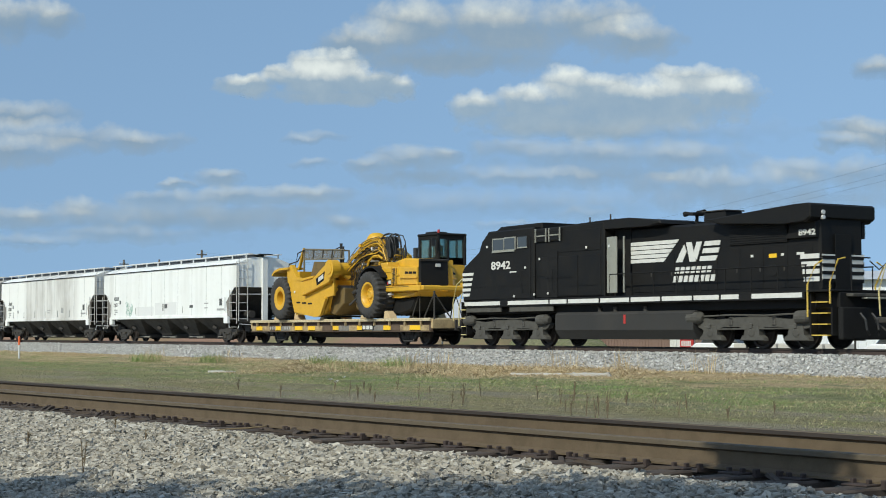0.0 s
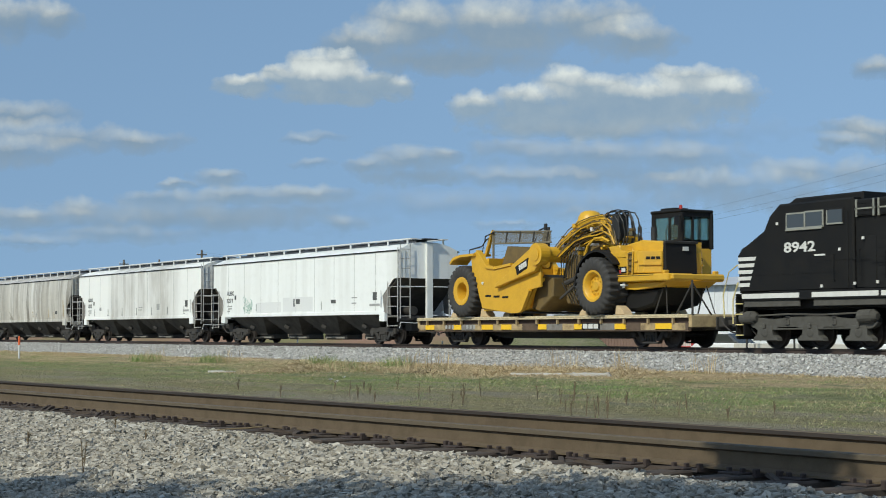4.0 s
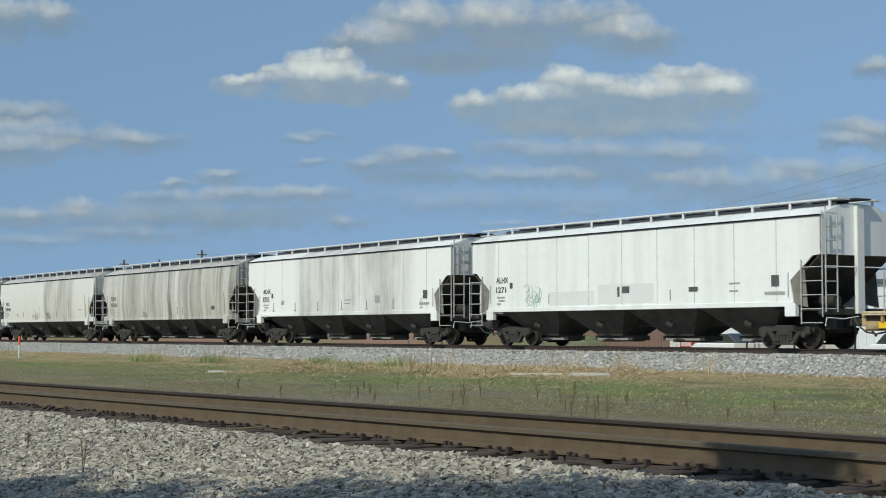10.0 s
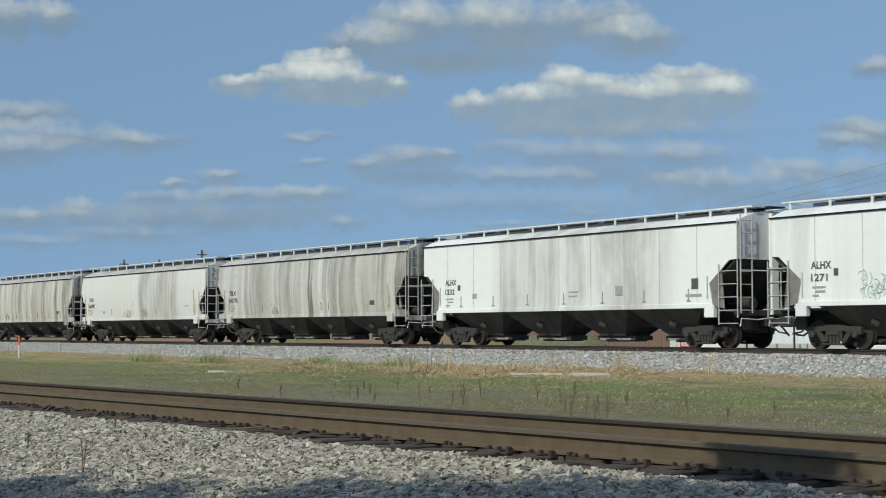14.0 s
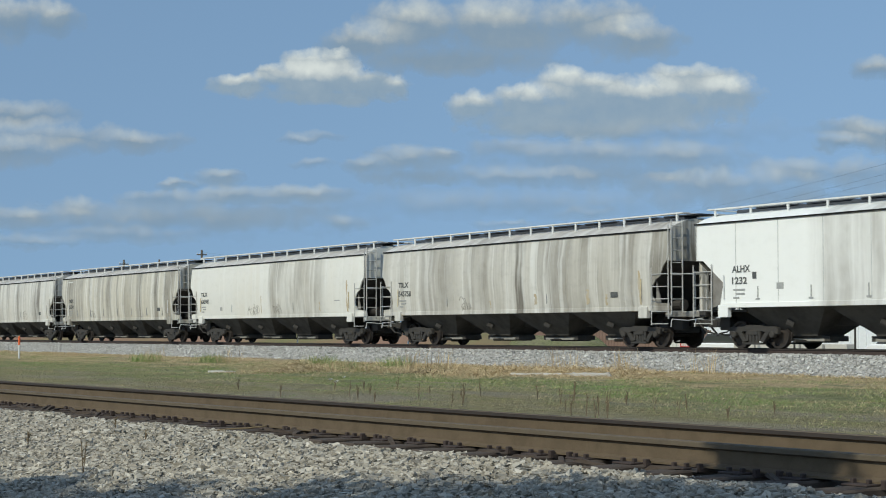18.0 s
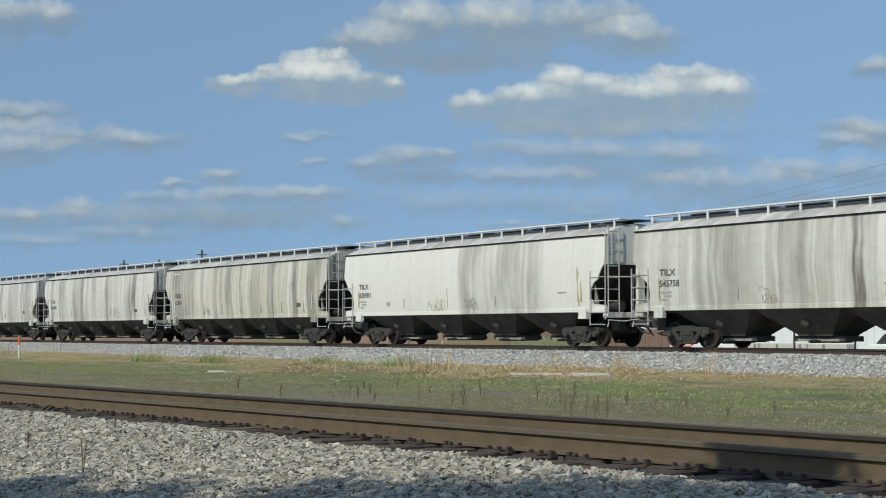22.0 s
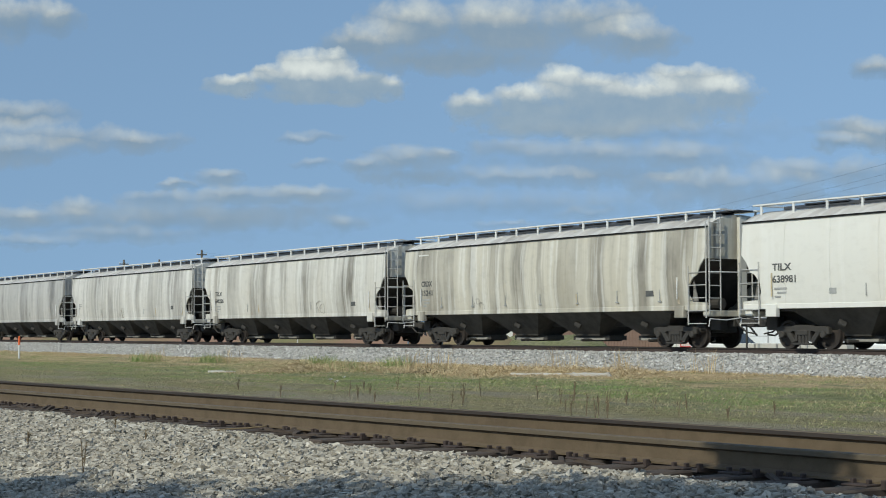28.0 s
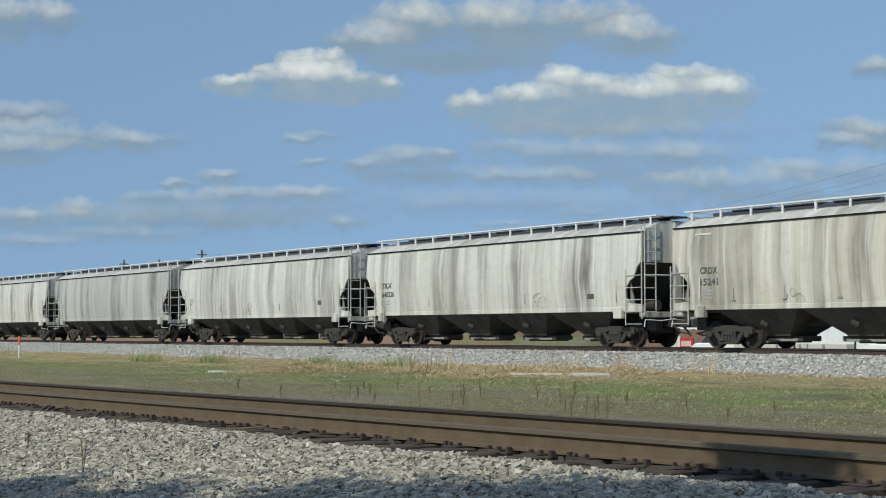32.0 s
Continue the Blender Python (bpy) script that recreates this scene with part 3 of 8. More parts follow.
def cut_x(kind, z):
    """Where the side sheet ends towards the car's end."""
    if kind == "flat":
        knots = [(1.36, 8.55), (1.62, 8.5), (2.15, 8.38), (2.9, 9.36), (2.92, HL), (4.2, HL)]
    else:
        knots = [(1.3, HL), (1.52, HL), (1.56, 9.02), (1.8, 8.86), (2.1, 8.88), (2.38, 9.12), (2.46, 9.32), (2.8, 9.5), (3.02, HL), (4.2, HL)]
    for (a, xa), (b, xb) in zip(knots, knots[1:]):
        if a <= z <= b:
            return xa + (xb - xa) * (z - a) / (b - a)
    return knots[-1][1] if z > knots[-1][0] else knots[0][1]


def stain(car, kind, x, za, zb, w, material, name="rust_run"):
    """A thin run of rust or paint that follows the side sheet, ragged in width."""
    rr = random.Random(round(x * 97 + za * 31))
    rows = []
    for i in range(7):
        z = za + (zb - za) * i / 6
        y = -hopper_side_y(kind, z) - 0.006
        wob, half = rr.uniform(-0.12, 0.12) * w, w * rr.uniform(0.08, 0.26)
        rows.append([(x + wob - half, y, z), (x + wob + half, y, z)])
    bm = bmesh.new()
    sheet(bm, rows, 0.02)
    part(name, bm, material, car)


def scrawl(car, kind, x, z, w, h, n, seed, material, label, thick=0.009):
    """Sprayed loops and strokes low on the side."""
    rr = random.Random(seed)
    bm = bmesh.new()
    for i in range(n):
        cx, cz, r = x + w * rr.random(), z + h * rr.random(), rr.uniform(0.08, 0.26)
        a, turn = rr.uniform(0, 6.28), rr.uniform(1.2, 4.5)
        pts = []
        for j in range(9):
            b = a + turn * j / 8
            pz = cz + r * math.sin(b) * rr.uniform(0.9, 1.25)
            pts.append((cx + r * 0.8 * math.cos(b), -hopper_side_y(kind, pz) - 0.008, pz))
        pipe(bm, pts, thick, 4)
    part("graffiti", bm, material, car, label)


def hopper(u, kind, coat, label, marks=(), rust=False, brackets=(-3, 3), number_mat=None, roof_coat=None):
    car = thing("covered_hopper_car", pose(u, TRACK_Y, 0), label, "railway car", "covered hopper cars of the train")
    TRAIN.append((car, u))
    z0, z1 = (1.36, 4.13) if kind == "flat" else (1.30, 4.06)
    levels = sorted({z0, z1, 1.52, 1.56, 1.8, 2.1, 2.15, 2.38, 2.46, 2.8, 2.9, 2.92, 3.02, 3.3, 3.7})
    levels = [z for z in levels if z0 <= z <= z1]
    n_panel = 10
    pitch = 2 * HL / n_panel
    for s in (-1, 1):
        for i in range(n_panel):
            xa, xb = -HL + i * pitch, -HL + (i + 1) * pitch
            rows = []
            for z in levels:
                lim = cut_x(kind, z)
                a, b = max(xa, -lim), min(xb, lim)
                y = s * hopper_side_y(kind, z)
                rows.append([(a, y, z), (b - 0.008, y, z)])
            bm = bmesh.new()
            sheet(bm, rows, -s * 0.05)
            part("side_panel", bm, coat, car, smooth=True)
        # sill, eave moulding and seams
        ya = hopper_side_y(kind, z0)
        lim = 8.5 if kind == "flat" else HL
        part("side_sill", boxed(-lim, lim, s * (ya - 0.12), s * (ya + 0.035), z0 - 0.03, z0 + 0.13, 0.01), coat, car)
        ye = hopper_side_y(kind, z1)
        part("eave_angle", boxed(-HL - 0.03, HL + 0.03, s * (ye - 0.06), s * (ye + 0.045), z1 - 0.02, z1 + 0.032, 0.006), BLACK_FLAT, car)
        if kind == "flat":
            for i in range(1, n_panel):
                x = -HL + i * pitch
                part("seam_strip", boxed(x - 0.014, x + 0.014, s * 1.575, s * 1.586, 1.5, 4.1), SEAM, car)
        # grain-door tags low on the side
        for i in brackets:
            x = i * 2.35 + 0.3
            y = s * (hopper_side_y(kind, 1.8) + 0.006)
            part("side_bracket", boxed(x - 0.018, x + 0.018, min(y, y + s * 0.02), max(y, y + s * 0.02), 1.62, 2.0), STENCIL_PALE, car)
            if len(brackets) > 3:
                part("bracket_foot", boxed(x - 0.09, x + 0.09, min(y, y + s * 0.02), max(y, y + s * 0.02), 1.575, 1.62), STENCIL_PALE, car)
    # roof, a low arch
    rise = 0.38 if kind == "flat" else 0.42
    ye = hopper_side_y(kind, z1)
    for i in range(n_panel):
        bm = bmesh.new()
        xa, xb = -HL + i * pitch, -HL + (i + 1) * pitch
        rows = []
        for j in range(9):
            a = -1 + 2 * j / 8
            z = z1 + 0.03 + rise * (1 - abs(a) ** 2.2)
            rows.append([(xa, a * ye, z), (xb - 0.01, a * ye, z)])
        f = [[bm.verts.new(p) for p in r] for r in rows]
        g = [[bm.verts.new((p[0], p[1], p[2] - 0.04)) for p in r] for r in rows]
        for a, b, c, d in zip(f, f[1:], g, g[1:]):
            bm.faces.new((a[0], a[1], b[1], b[0]))
            bm.faces.new((c[0], d[0], d[1], c[1]))
            bm.faces.new((a[0], b[0], d[0], c[0]))
            bm.faces.new((a[1], c[1], d[1], b[1]))
        bm.faces.new((f[0][0], g[0][0], g[0][1], f[0][1]))
        bm.faces.new((f[-1][0], f[-1][1], g[-1][1], g[-1][0]))
        part("roof_panel", bm, roof_coat or coat, car, smooth=True)
    # hatch trough and running boards
    part("hatch_trough", boxed(-HL + 0.6, HL - 0.6, -0.32, 0.32, z1 + rise, z1 + rise + 0.14, 0.04), HATCH, car)
    for i in range(8):
        x = -8.1 + i * 2.31
        part("hatch_cover", boxed(x, x + 1.9, -0.38, 0.38, z1 + rise + 0.13, z1 + rise + 0.18, 0.02), HATCH, car)
    top = 4.68
    n_post = 12 if kind == "flat" else 14
    for s in (-1, 1):
        part("running_board", boxed(-HL - 0.1, HL + 0.1, s * 0.66, s * 0.98, top - 0.035, top + 0.012), GALV, car)
        for i in range(n_post):
            x = -HL + 0.25 + (2 * HL - 0.5) * i / (n_post - 1)
            part("running_board_bracket", lambda: built((box, -0.04, 0.04, -0.03, 0.03, 4.28, 4.65, 0.008)), GALV, car, key="rb_bracket", at=pose(x, s * 0.93, 0))
    for s in (-1, 1):
        part("end_platform", boxed(s * (HL - 0.1), s * (HL + 0.06), -0.66, 0.66, top - 0.04, top - 0.006), GALV, car)
    # ends
    for s in (-1, 1):
        x = s * HL
        zl = 2.92 if kind == "flat" else 3.0
        outline = [(-ye, zl), (ye, zl), (ye, z1 + 0.02)]
        outline += [(ye * a, z1 + 0.02 + rise * (1 - abs(a) ** 2.2)) for a in (0.75, 0.5, 0.25, 0, -0.25, -0.5, -0.75)] + [(-ye, z1 + 0.02)]
        bm = bmesh.new()
        prism(bm, outline, 0, 0.05)
        part("end_sheet", bm, coat, car, at=Matrix(((0, -s, 0, x), (1, 0, 0, 0), (0, 0, 1, 0), (0, 0, 0, 1))))
        # slope sheet running inwards and down under the end
        bm = bmesh.new()
        rows = [[(x - s * 0.03, -ye + 0.03, zl + 0.02), (x - s * 0.03, ye - 0.03, zl + 0.02)], [(s * 7.5, -ye + 0.03, 1.28), (s * 7.5, ye - 0.03, 1.28)]]
        v = [[bm.verts.new(p) for p in r] for r in rows]
        w = [[bm.verts.new((p[0] - s * 0.05, p[1], p[2])) for p in r] for r in rows]
        bm.faces.new((v[0][0], v[0][1], v[1][1], v[1][0]))
        bm.faces.new((w[0][0], w[1][0], w[1][1], w[0][1]))
        for p, q in (((0, 0), (0, 1)), ((0, 1), (1, 1)), ((1, 1), (1, 0)), ((1, 0), (0, 0))):
            bm.faces.new((v[p[0]][p[1]], w[p[0]][p[1]], w[q[0]][q[1]], v[q[0]][q[1]]))
        # The shaded slope is painted dark instead of taking the car's coat.
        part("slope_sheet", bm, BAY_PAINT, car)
        # centre post, bolster plates, sill end, platform
        part("end_post", boxed(x - s * 0.0, x + s * 0.14, -0.16, 0.16, 1.1, z1 + rise * 0.9, 0.015), coat, car)
        part("end_sill", boxed(x - s * 0.3, x + s * 0.02, -1.45, 1.45, 1.06, 1.26, 0.02), coat if kind != "flat" else STEEL_DARK, car)
        part("draft_sill", boxed(s * 7.4, x - s * 0.02, -0.3, 0.3, 0.72, 1.2, 0.02), STEEL_DARK, car)
        part("shear_plate", boxed(s * 7.5, x - s * 0.05, -1.4, 1.4, 1.2, 1.27), STEEL_DARK, car)
        for t in (-1, 1):
            part("jacking_pad", boxed(s * 8.15, s * 8.62, t * 1.44, t * 1.62, 1.02, 1.42, 0.015), coat, car)
            bm = bmesh.new()
            g = [(s * 8.4, 2.15), (s * 8.56, 1.42), (s * 9.12, 1.3), (s * 8.98, 2.62)] if kind == "flat" else [(s * 9.02, 2.3), (s * 9.0, 1.4), (s * 9.3, 1.4)]
            prism(bm, g, t * (1.556 if kind == "flat" else 1.46), t * (1.574 if kind == "flat" else 1.5))
            part("corner_gusset", bm, FLAT_GREY, car)
            # corner stiles and ladders
            bm = bmesh.new()
            ys, xl = t * 1.63, x - s * 0.82
            tall = s * t < 0
            for a in (xl, x + s * 0.08):
                rod(bm, (a, ys, 0.78 if a == xl else 1.0), (a, ys, 4.25 if tall and a != xl else 2.78), 0.022, 6)
            part("side_ladder", bm, LADDER, car)
            for j in range(5):
                z = 0.82 + 0.43 * j
                part("rung", lambda: built((rod, (-0.45, 0, 0), (0.45, 0, 0), 0.016, 6)), LADDER, car, key="rung", at=pose(x - s * 0.37, ys, z))
            bm = bmesh.new()
            for b in (1.52, 1.02):
                rod(bm, (x + s * 0.12, t * b, 1.15), (x + s * 0.12, t * b, 4.4 if tall else 2.6), 0.024, 6)
            part("end_ladder", bm, LADDER, car)
            for j in range(8 if tall else 4):
                part("rung", lambda: built((rod, (0, -0.26, 0), (0, 0.26, 0), 0.018, 6)), LADDER, car, key="end_rung", at=pose(x + s * 0.12, t * 1.27, 1.25 + 0.42 * j))
            rod_bm = bmesh.new()
            rod(rod_bm, (x + s * 0.12, t * 0.2, 2.55), (x + s * 0.12, t * 1.55, 2.55), 0.022, 6)
            part("grab_iron", rod_bm, GALV, car)
            part("grab_post", built((rod, (s * 8.32, t * 1.63, 1.65), (s * 8.32, t * 1.63, 2.4), 0.022, 6)), GALV if not rust else DECK_WOOD, car)
        coupler(car, s * (HL - 0.05), s)
        part("brake_rigging", built((rod, (s * 8.75, -1.0, 0.62), (s * 8.75, 1.0, 0.62), 0.06, 8), (rod, (s * 8.75, -0.35, 0.62), (s * 6.5, -0.3, 0.56), 0.035, 6), (rod, (s * 8.75, 0.35, 0.62), (s * 6.5, 0.3, 0.56), 0.035, 6),
                                    (box, min(s * 8.6, s * 9.0), max(s * 8.6, s * 9.0), -0.5, 0.5, 0.5, 0.72, 0.03), (box, min(s * 9.0, s * 9.5), max(s * 9.0, s * 9.5), -0.75, -0.4, 0.6, 1.06, 0.03)), STEEL_DARK, car)
        part("air_hose", built((pipe, [(s * (HL - 0.1), 0.35, 0.82), (s * (HL + 0.15), 0.36, 0.62), (s * (HL + 0.45), 0.28, 0.42), (s * (HL + 0.62), 0.1, 0.46)], 0.035)), HOSE, car)
        part("cut_lever", built((pipe, [(s * (HL + 0.1), -0.1, 1.02), (s * (HL + 0.14), -0.8, 0.94), (s * (HL + 0.12), -1.5, 0.98), (s * (HL + 0.12), -1.56, 0.72)], 0.02)), GALV, car)
    # brake gear on the leading end
    part("brake_wheel", built((lathe, [(0.27, -0.02), (0.3, 0.0), (0.27, 0.02), (0.25, 0.0), (0.27, -0.02)], 18), (rod, (-0.27, 0, 0), (0.27, 0, 0), 0.018), (rod, (0, 0, -0.27), (0, 0, 0.27), 0.018)),
         STEEL_DARK, car, at=pose(-HL - 0.32, 0.55, 2.05, 0, 0, 90))
    part("brake_cylinder", built((rod, (0, 0, 0), (0, 0.5, 0), 0.17, 12), (rod, (0.1, -0.1, 0.25), (0.1, 0.5, 0.25), 0.1, 10)), STEEL_DARK, car, at=pose(-HL + 0.55, -1.0, 1.5))
    part("air_reservoir", built((rod, (-0.5, 0, 0), (0.5, 0, 0), 0.2, 12)), STEEL_DARK, car, at=pose(HL - 0.9, -0.5, 1.5))
    # centre sill and four discharge bays
    part("centre_sill", boxed(-7.35, 7.35, -0.26, 0.26, 0.74, 1.2, 0.02), STEEL_DARK, car)
    for i in range(4):
        x = -5.88 + i * 3.92
        bm = bmesh.new()
        a = [(x - 1.95, -1.46, z0), (x + 1.95, -1.46, z0), (x + 1.95, 1.46, z0), (x - 1.95, 1.46, z0)]
        m, b = [[(x - h, -w, z), (x + h, -w, z), (x + h, w, z), (x - h, w, z)] for h, w, z in ((0.76, 0.6, 0.46), (0.74, 0.58, 0.41))]
        rings = [[bm.verts.new(p) for p in r] for r in (a, m, b)]
        for p, q in zip(rings, rings[1:]):
            for j in range(4):
                bm.faces.new((p[j], p[(j + 1) % 4], q[(j + 1) % 4], q[j]))
        bm.faces.new(rings[0][::-1])
        bm.faces.new(rings[2])
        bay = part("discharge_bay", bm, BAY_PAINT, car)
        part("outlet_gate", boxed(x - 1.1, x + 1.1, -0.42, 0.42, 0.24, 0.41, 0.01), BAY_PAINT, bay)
        part("gate_rail", boxed(x - 0.9, x + 0.9, -0.47, -0.422, 0.24, 0.33, 0.006), GATE, bay, "dusty pale gate rail")
        part("gate_shaft", built((rod, (x + 0.1, -0.95, 0.24), (x + 0.1, 0.95, 0.24), 0.05, 6)), STEEL_DARK, bay)
        part("vibrator_pad", built((rod, (x - 0.05, -1.16, 0.85), (x + 0.1, -1.0, 0.75), 0.11, 10)), STEEL_DARK, bay)
    for a in (-7.55, 7.55):
        freight_truck(car, a, 0)
    for kind_mark, *m in marks:
        yy = -(hopper_side_y(kind, m[2] if kind_mark == "text" else m[1]) + 0.012)
        if kind_mark == "text":
            lettering(car, m[0], m[3], m[1], yy, m[2], number_mat or STENCIL, m[4] if len(m) > 4 else None)
        elif kind_mark == "bar":
            x, z, w, h = m[:4]
            part("stencil", boxed(x, x + w, yy - 0.004, yy + 0.02, z, z + h), STENCIL if len(m) < 5 else m[4], car)
    return car


# ---- the train, from the locomotive back ----
COAT_WHITE = car_paint("clean white hopper paint", (0.80, 0.82, 0.80), (0.5, 0.5, 0.46), 0.5, 1.0, spots=0.2)
COAT_BAND = car_paint("white hopper paint with a grey dirty middle", (0.79, 0.80, 0.77), (0.34, 0.325, 0.29), 0.72, 2.3, spots=0.1, zone=(-4.4, 6.2))
COAT_GREY = car_paint("heavily streaked grey hopper paint", (0.55, 0.535, 0.485), (0.15, 0.135, 0.108), 0.95, 3.7, (0.40, 0.375, 0.31))
COAT_PALE = car_paint("pale hopper paint, its middle dirty", (0.66, 0.655, 0.605), (0.21, 0.19, 0.15), 0.75, 5.1, (0.63, 0.6, 0.52), spots=0.15, zone=(0.0, 5.6))
COAT_CREAM = car_paint("cream hopper paint with brown runs", (0.53, 0.505, 0.425), (0.15, 0.138, 0.115), 0.95, 6.9, (0.47, 0.435, 0.345))
COAT_RUNS = car_paint("pale hopper paint with grey runs", (0.58, 0.57, 0.52), (0.14, 0.126, 0.1), 0.95, 9.2, (0.5, 0.47, 0.4))
COAT_DULL = car_paint("dull white hopper paint with many runs", (0.58, 0.57, 0.53), (0.13, 0.12, 0.105), 0.95, 12.6, (0.46, 0.45, 0.4))
COAT_OLD = car_paint("old grey hopper paint with dark runs", (0.46, 0.455, 0.43), (0.15, 0.145, 0.135), 0.9, 15.3)


COAT_ROOF = car_paint("grimy grey-brown hopper roof paint", (0.52, 0.5, 0.46), (0.2, 0.18, 0.16), 0.8, 21.0, (0.42, 0.39, 0.35))


def data_block(x, z, n=3):
    """Rows of small unreadable stencils."""
    return [("bar", x + 0.12 * (i % 2), z - 0.13 * i, 0.55 - 0.14 * (i % 3), 0.06, STENCIL_PALE) for i in range(n)]


def end_marks(code, number, x=-8.3, scale=0.31):
    return [("text", code, x, 2.48, scale, 0.85), ("text", number, x, 2.1, scale, 0.16 * len(number) + 0.06)] + data_block(x + 0.05, 1.88)


CARS = [
    (-19.4, "flat", COAT_WHITE, "clean white covered hopper car with graffiti low on its side",
     end_marks("ALHX", "1271", -7.95) + [("bar", 7.55, 1.98, 0.34, 0.36), ("bar", 7.25, 1.72, 0.9, 0.1, STENCIL_PALE), ("bar", -0.25, 1.8, 0.12, 0.36), ("bar", 0.02, 1.92, 0.4, 0.24),
      ("bar", 3.6, 1.9, 0.45, 0.16), ("bar", 5.6, 2.1, 0.5, 0.05, STENCIL_PALE), ("bar", 5.6, 1.85, 0.42, 0.05, STENCIL_PALE), ("bar", -7.0, 2.25, 0.18, 0.22)]),
    (-40.4, "flat", COAT_BAND, "white covered hopper car with a dirty grey middle",
     end_marks("ALHX", "1232", -7.95) + [("bar", 7.5, 1.98, 0.34, 0.36), ("bar", 7.2, 1.72, 0.8, 0.1, STENCIL_PALE), ("bar", -7.0, 2.25, 0.18, 0.22), ("bar", 3.4, 1.85, 0.4, 0.34, STENCIL_PALE),
      ("bar", 0.6, 2.0, 0.6, 0.05, STENCIL_PALE), ("bar", 0.6, 1.85, 0.5, 0.05, STENCIL_PALE), ("bar", -5.9, 1.9, 0.3, 0.2, STENCIL_PALE)]),
    (-61.3, "round", COAT_GREY, "streaked grey covered hopper car with curved sides", end_marks("TILX", "545758") + [("bar", 6.55, 1.78, 0.42, 0.3)]),
    (-82.4, "round", COAT_PALE, "pale covered hopper car with grey dirt runs and rust", end_marks("TILX", "638981") + [("bar", 6.9, 2.0, 0.5, 0.05, STENCIL_PALE), ("bar", -5.9, 1.7, 0.3, 0.2, STENCIL_PALE)]),
    (-103.6, "round", COAT_CREAM, "cream covered hopper car with brown dirt runs", end_marks("CRDX", "15241") + [("bar", 6.6, 1.78, 0.42, 0.3), ("bar", -8.6, 3.78, 0.8, 0.06, WHITE)]),
    (-124.75, "round", COAT_RUNS, "pale covered hopper car with grey dirt runs", end_marks("TILX", "640336") + [("bar", 6.6, 1.75, 0.4, 0.36)]),
    (-145.9, "round", COAT_DULL, "white covered hopper car with grey streaks", data_block(-8.4, 2.3) + [("bar", 6.7, 1.85, 0.35, 0.3)]),
    (-167.05, "round", COAT_OLD, "streaked grey covered hopper car with curved sides", data_block(-8.4, 2.3)),
    (-188.2, "round", COAT_RUNS, "pale covered hopper car with grey dirt runs", data_block(-8.4, 2.3)),
    (-209.35, "round", COAT_OLD, "dull grey covered hopper car far back in the train", data_block(-8.4, 2.3)),
]
for n, (u, kind, coat, label, marks) in enumerate(CARS):
    car = hopper(u, kind, coat, label, marks, rust=n in (2, 3), brackets=range(-3, 4) if n in (1, 4) else (-2, 1), roof_coat=COAT_ROOF if n > 1 else None)
    if n == 0:
        scrawl(car, kind, -6.1, 1.62, 1.15, 0.55, 20, 4, GRAFFITI, "faded green graffiti scrawl", 0.013)
        part("paint_patch", boxed(-1.4, 1.75, -1.584, -1.57, 1.56, 2.25), PATCH, car, "greyed repaint patch")
        part("paint_patch", boxed(-4.4, -1.6, -1.584, -1.57, 1.54, 2.05), PATCH, car, "greyed repaint patch")
    if n == 2:
        scrawl(car, kind, -3.3, 1.5, 0.6, 0.35, 12, 8, SCRAWL, "faded brown scrawl")
        for x, za, zb, w in ((1.9, 1.6, 2.0, 0.4), (5.2, 1.55, 2.1, 0.5), (6.3, 1.5, 1.9, 0.35), (-1.2, 1.5, 1.8, 0.2), (8.2, 1.5, 2.7, 0.28)):
            stain(car, kind, x, za, zb, w, RUST_RUN)
    if n == 3:
        scrawl(car, kind, 0.3, 1.5, 0.9, 0.4, 14, 9, SCRAWL, "faded dark scrawl")
        scrawl(car, kind, -2.3, 1.45, 1.2, 0.4, 14, 10, SCRAWL, "faded dark scrawl")
        for x, za, zb, w in ((8.1, 1.5, 2.95, 0.3), (5.4, 1.55, 2.0, 0.25), (-0.9, 1.5, 2.4, 0.14)):
            stain(car, kind, x, za, zb, w, RUST_RUN)
    if n in (4, 5, 6):
        stain(car, kind, 8.3, 1.5, 2.4, 0.22, RUST_RUN)
        stain(car, kind, (2.6, -3.1, 4.4)[n - 4], 1.5, 1.95, 0.3, RUST_RUN)
        scrawl(car, kind, (-4.6, 3.1, -1.5)[n - 4], 1.5, 0.9, 0.3, 9, 20 + n, SCRAWL, "faded dark scrawl")

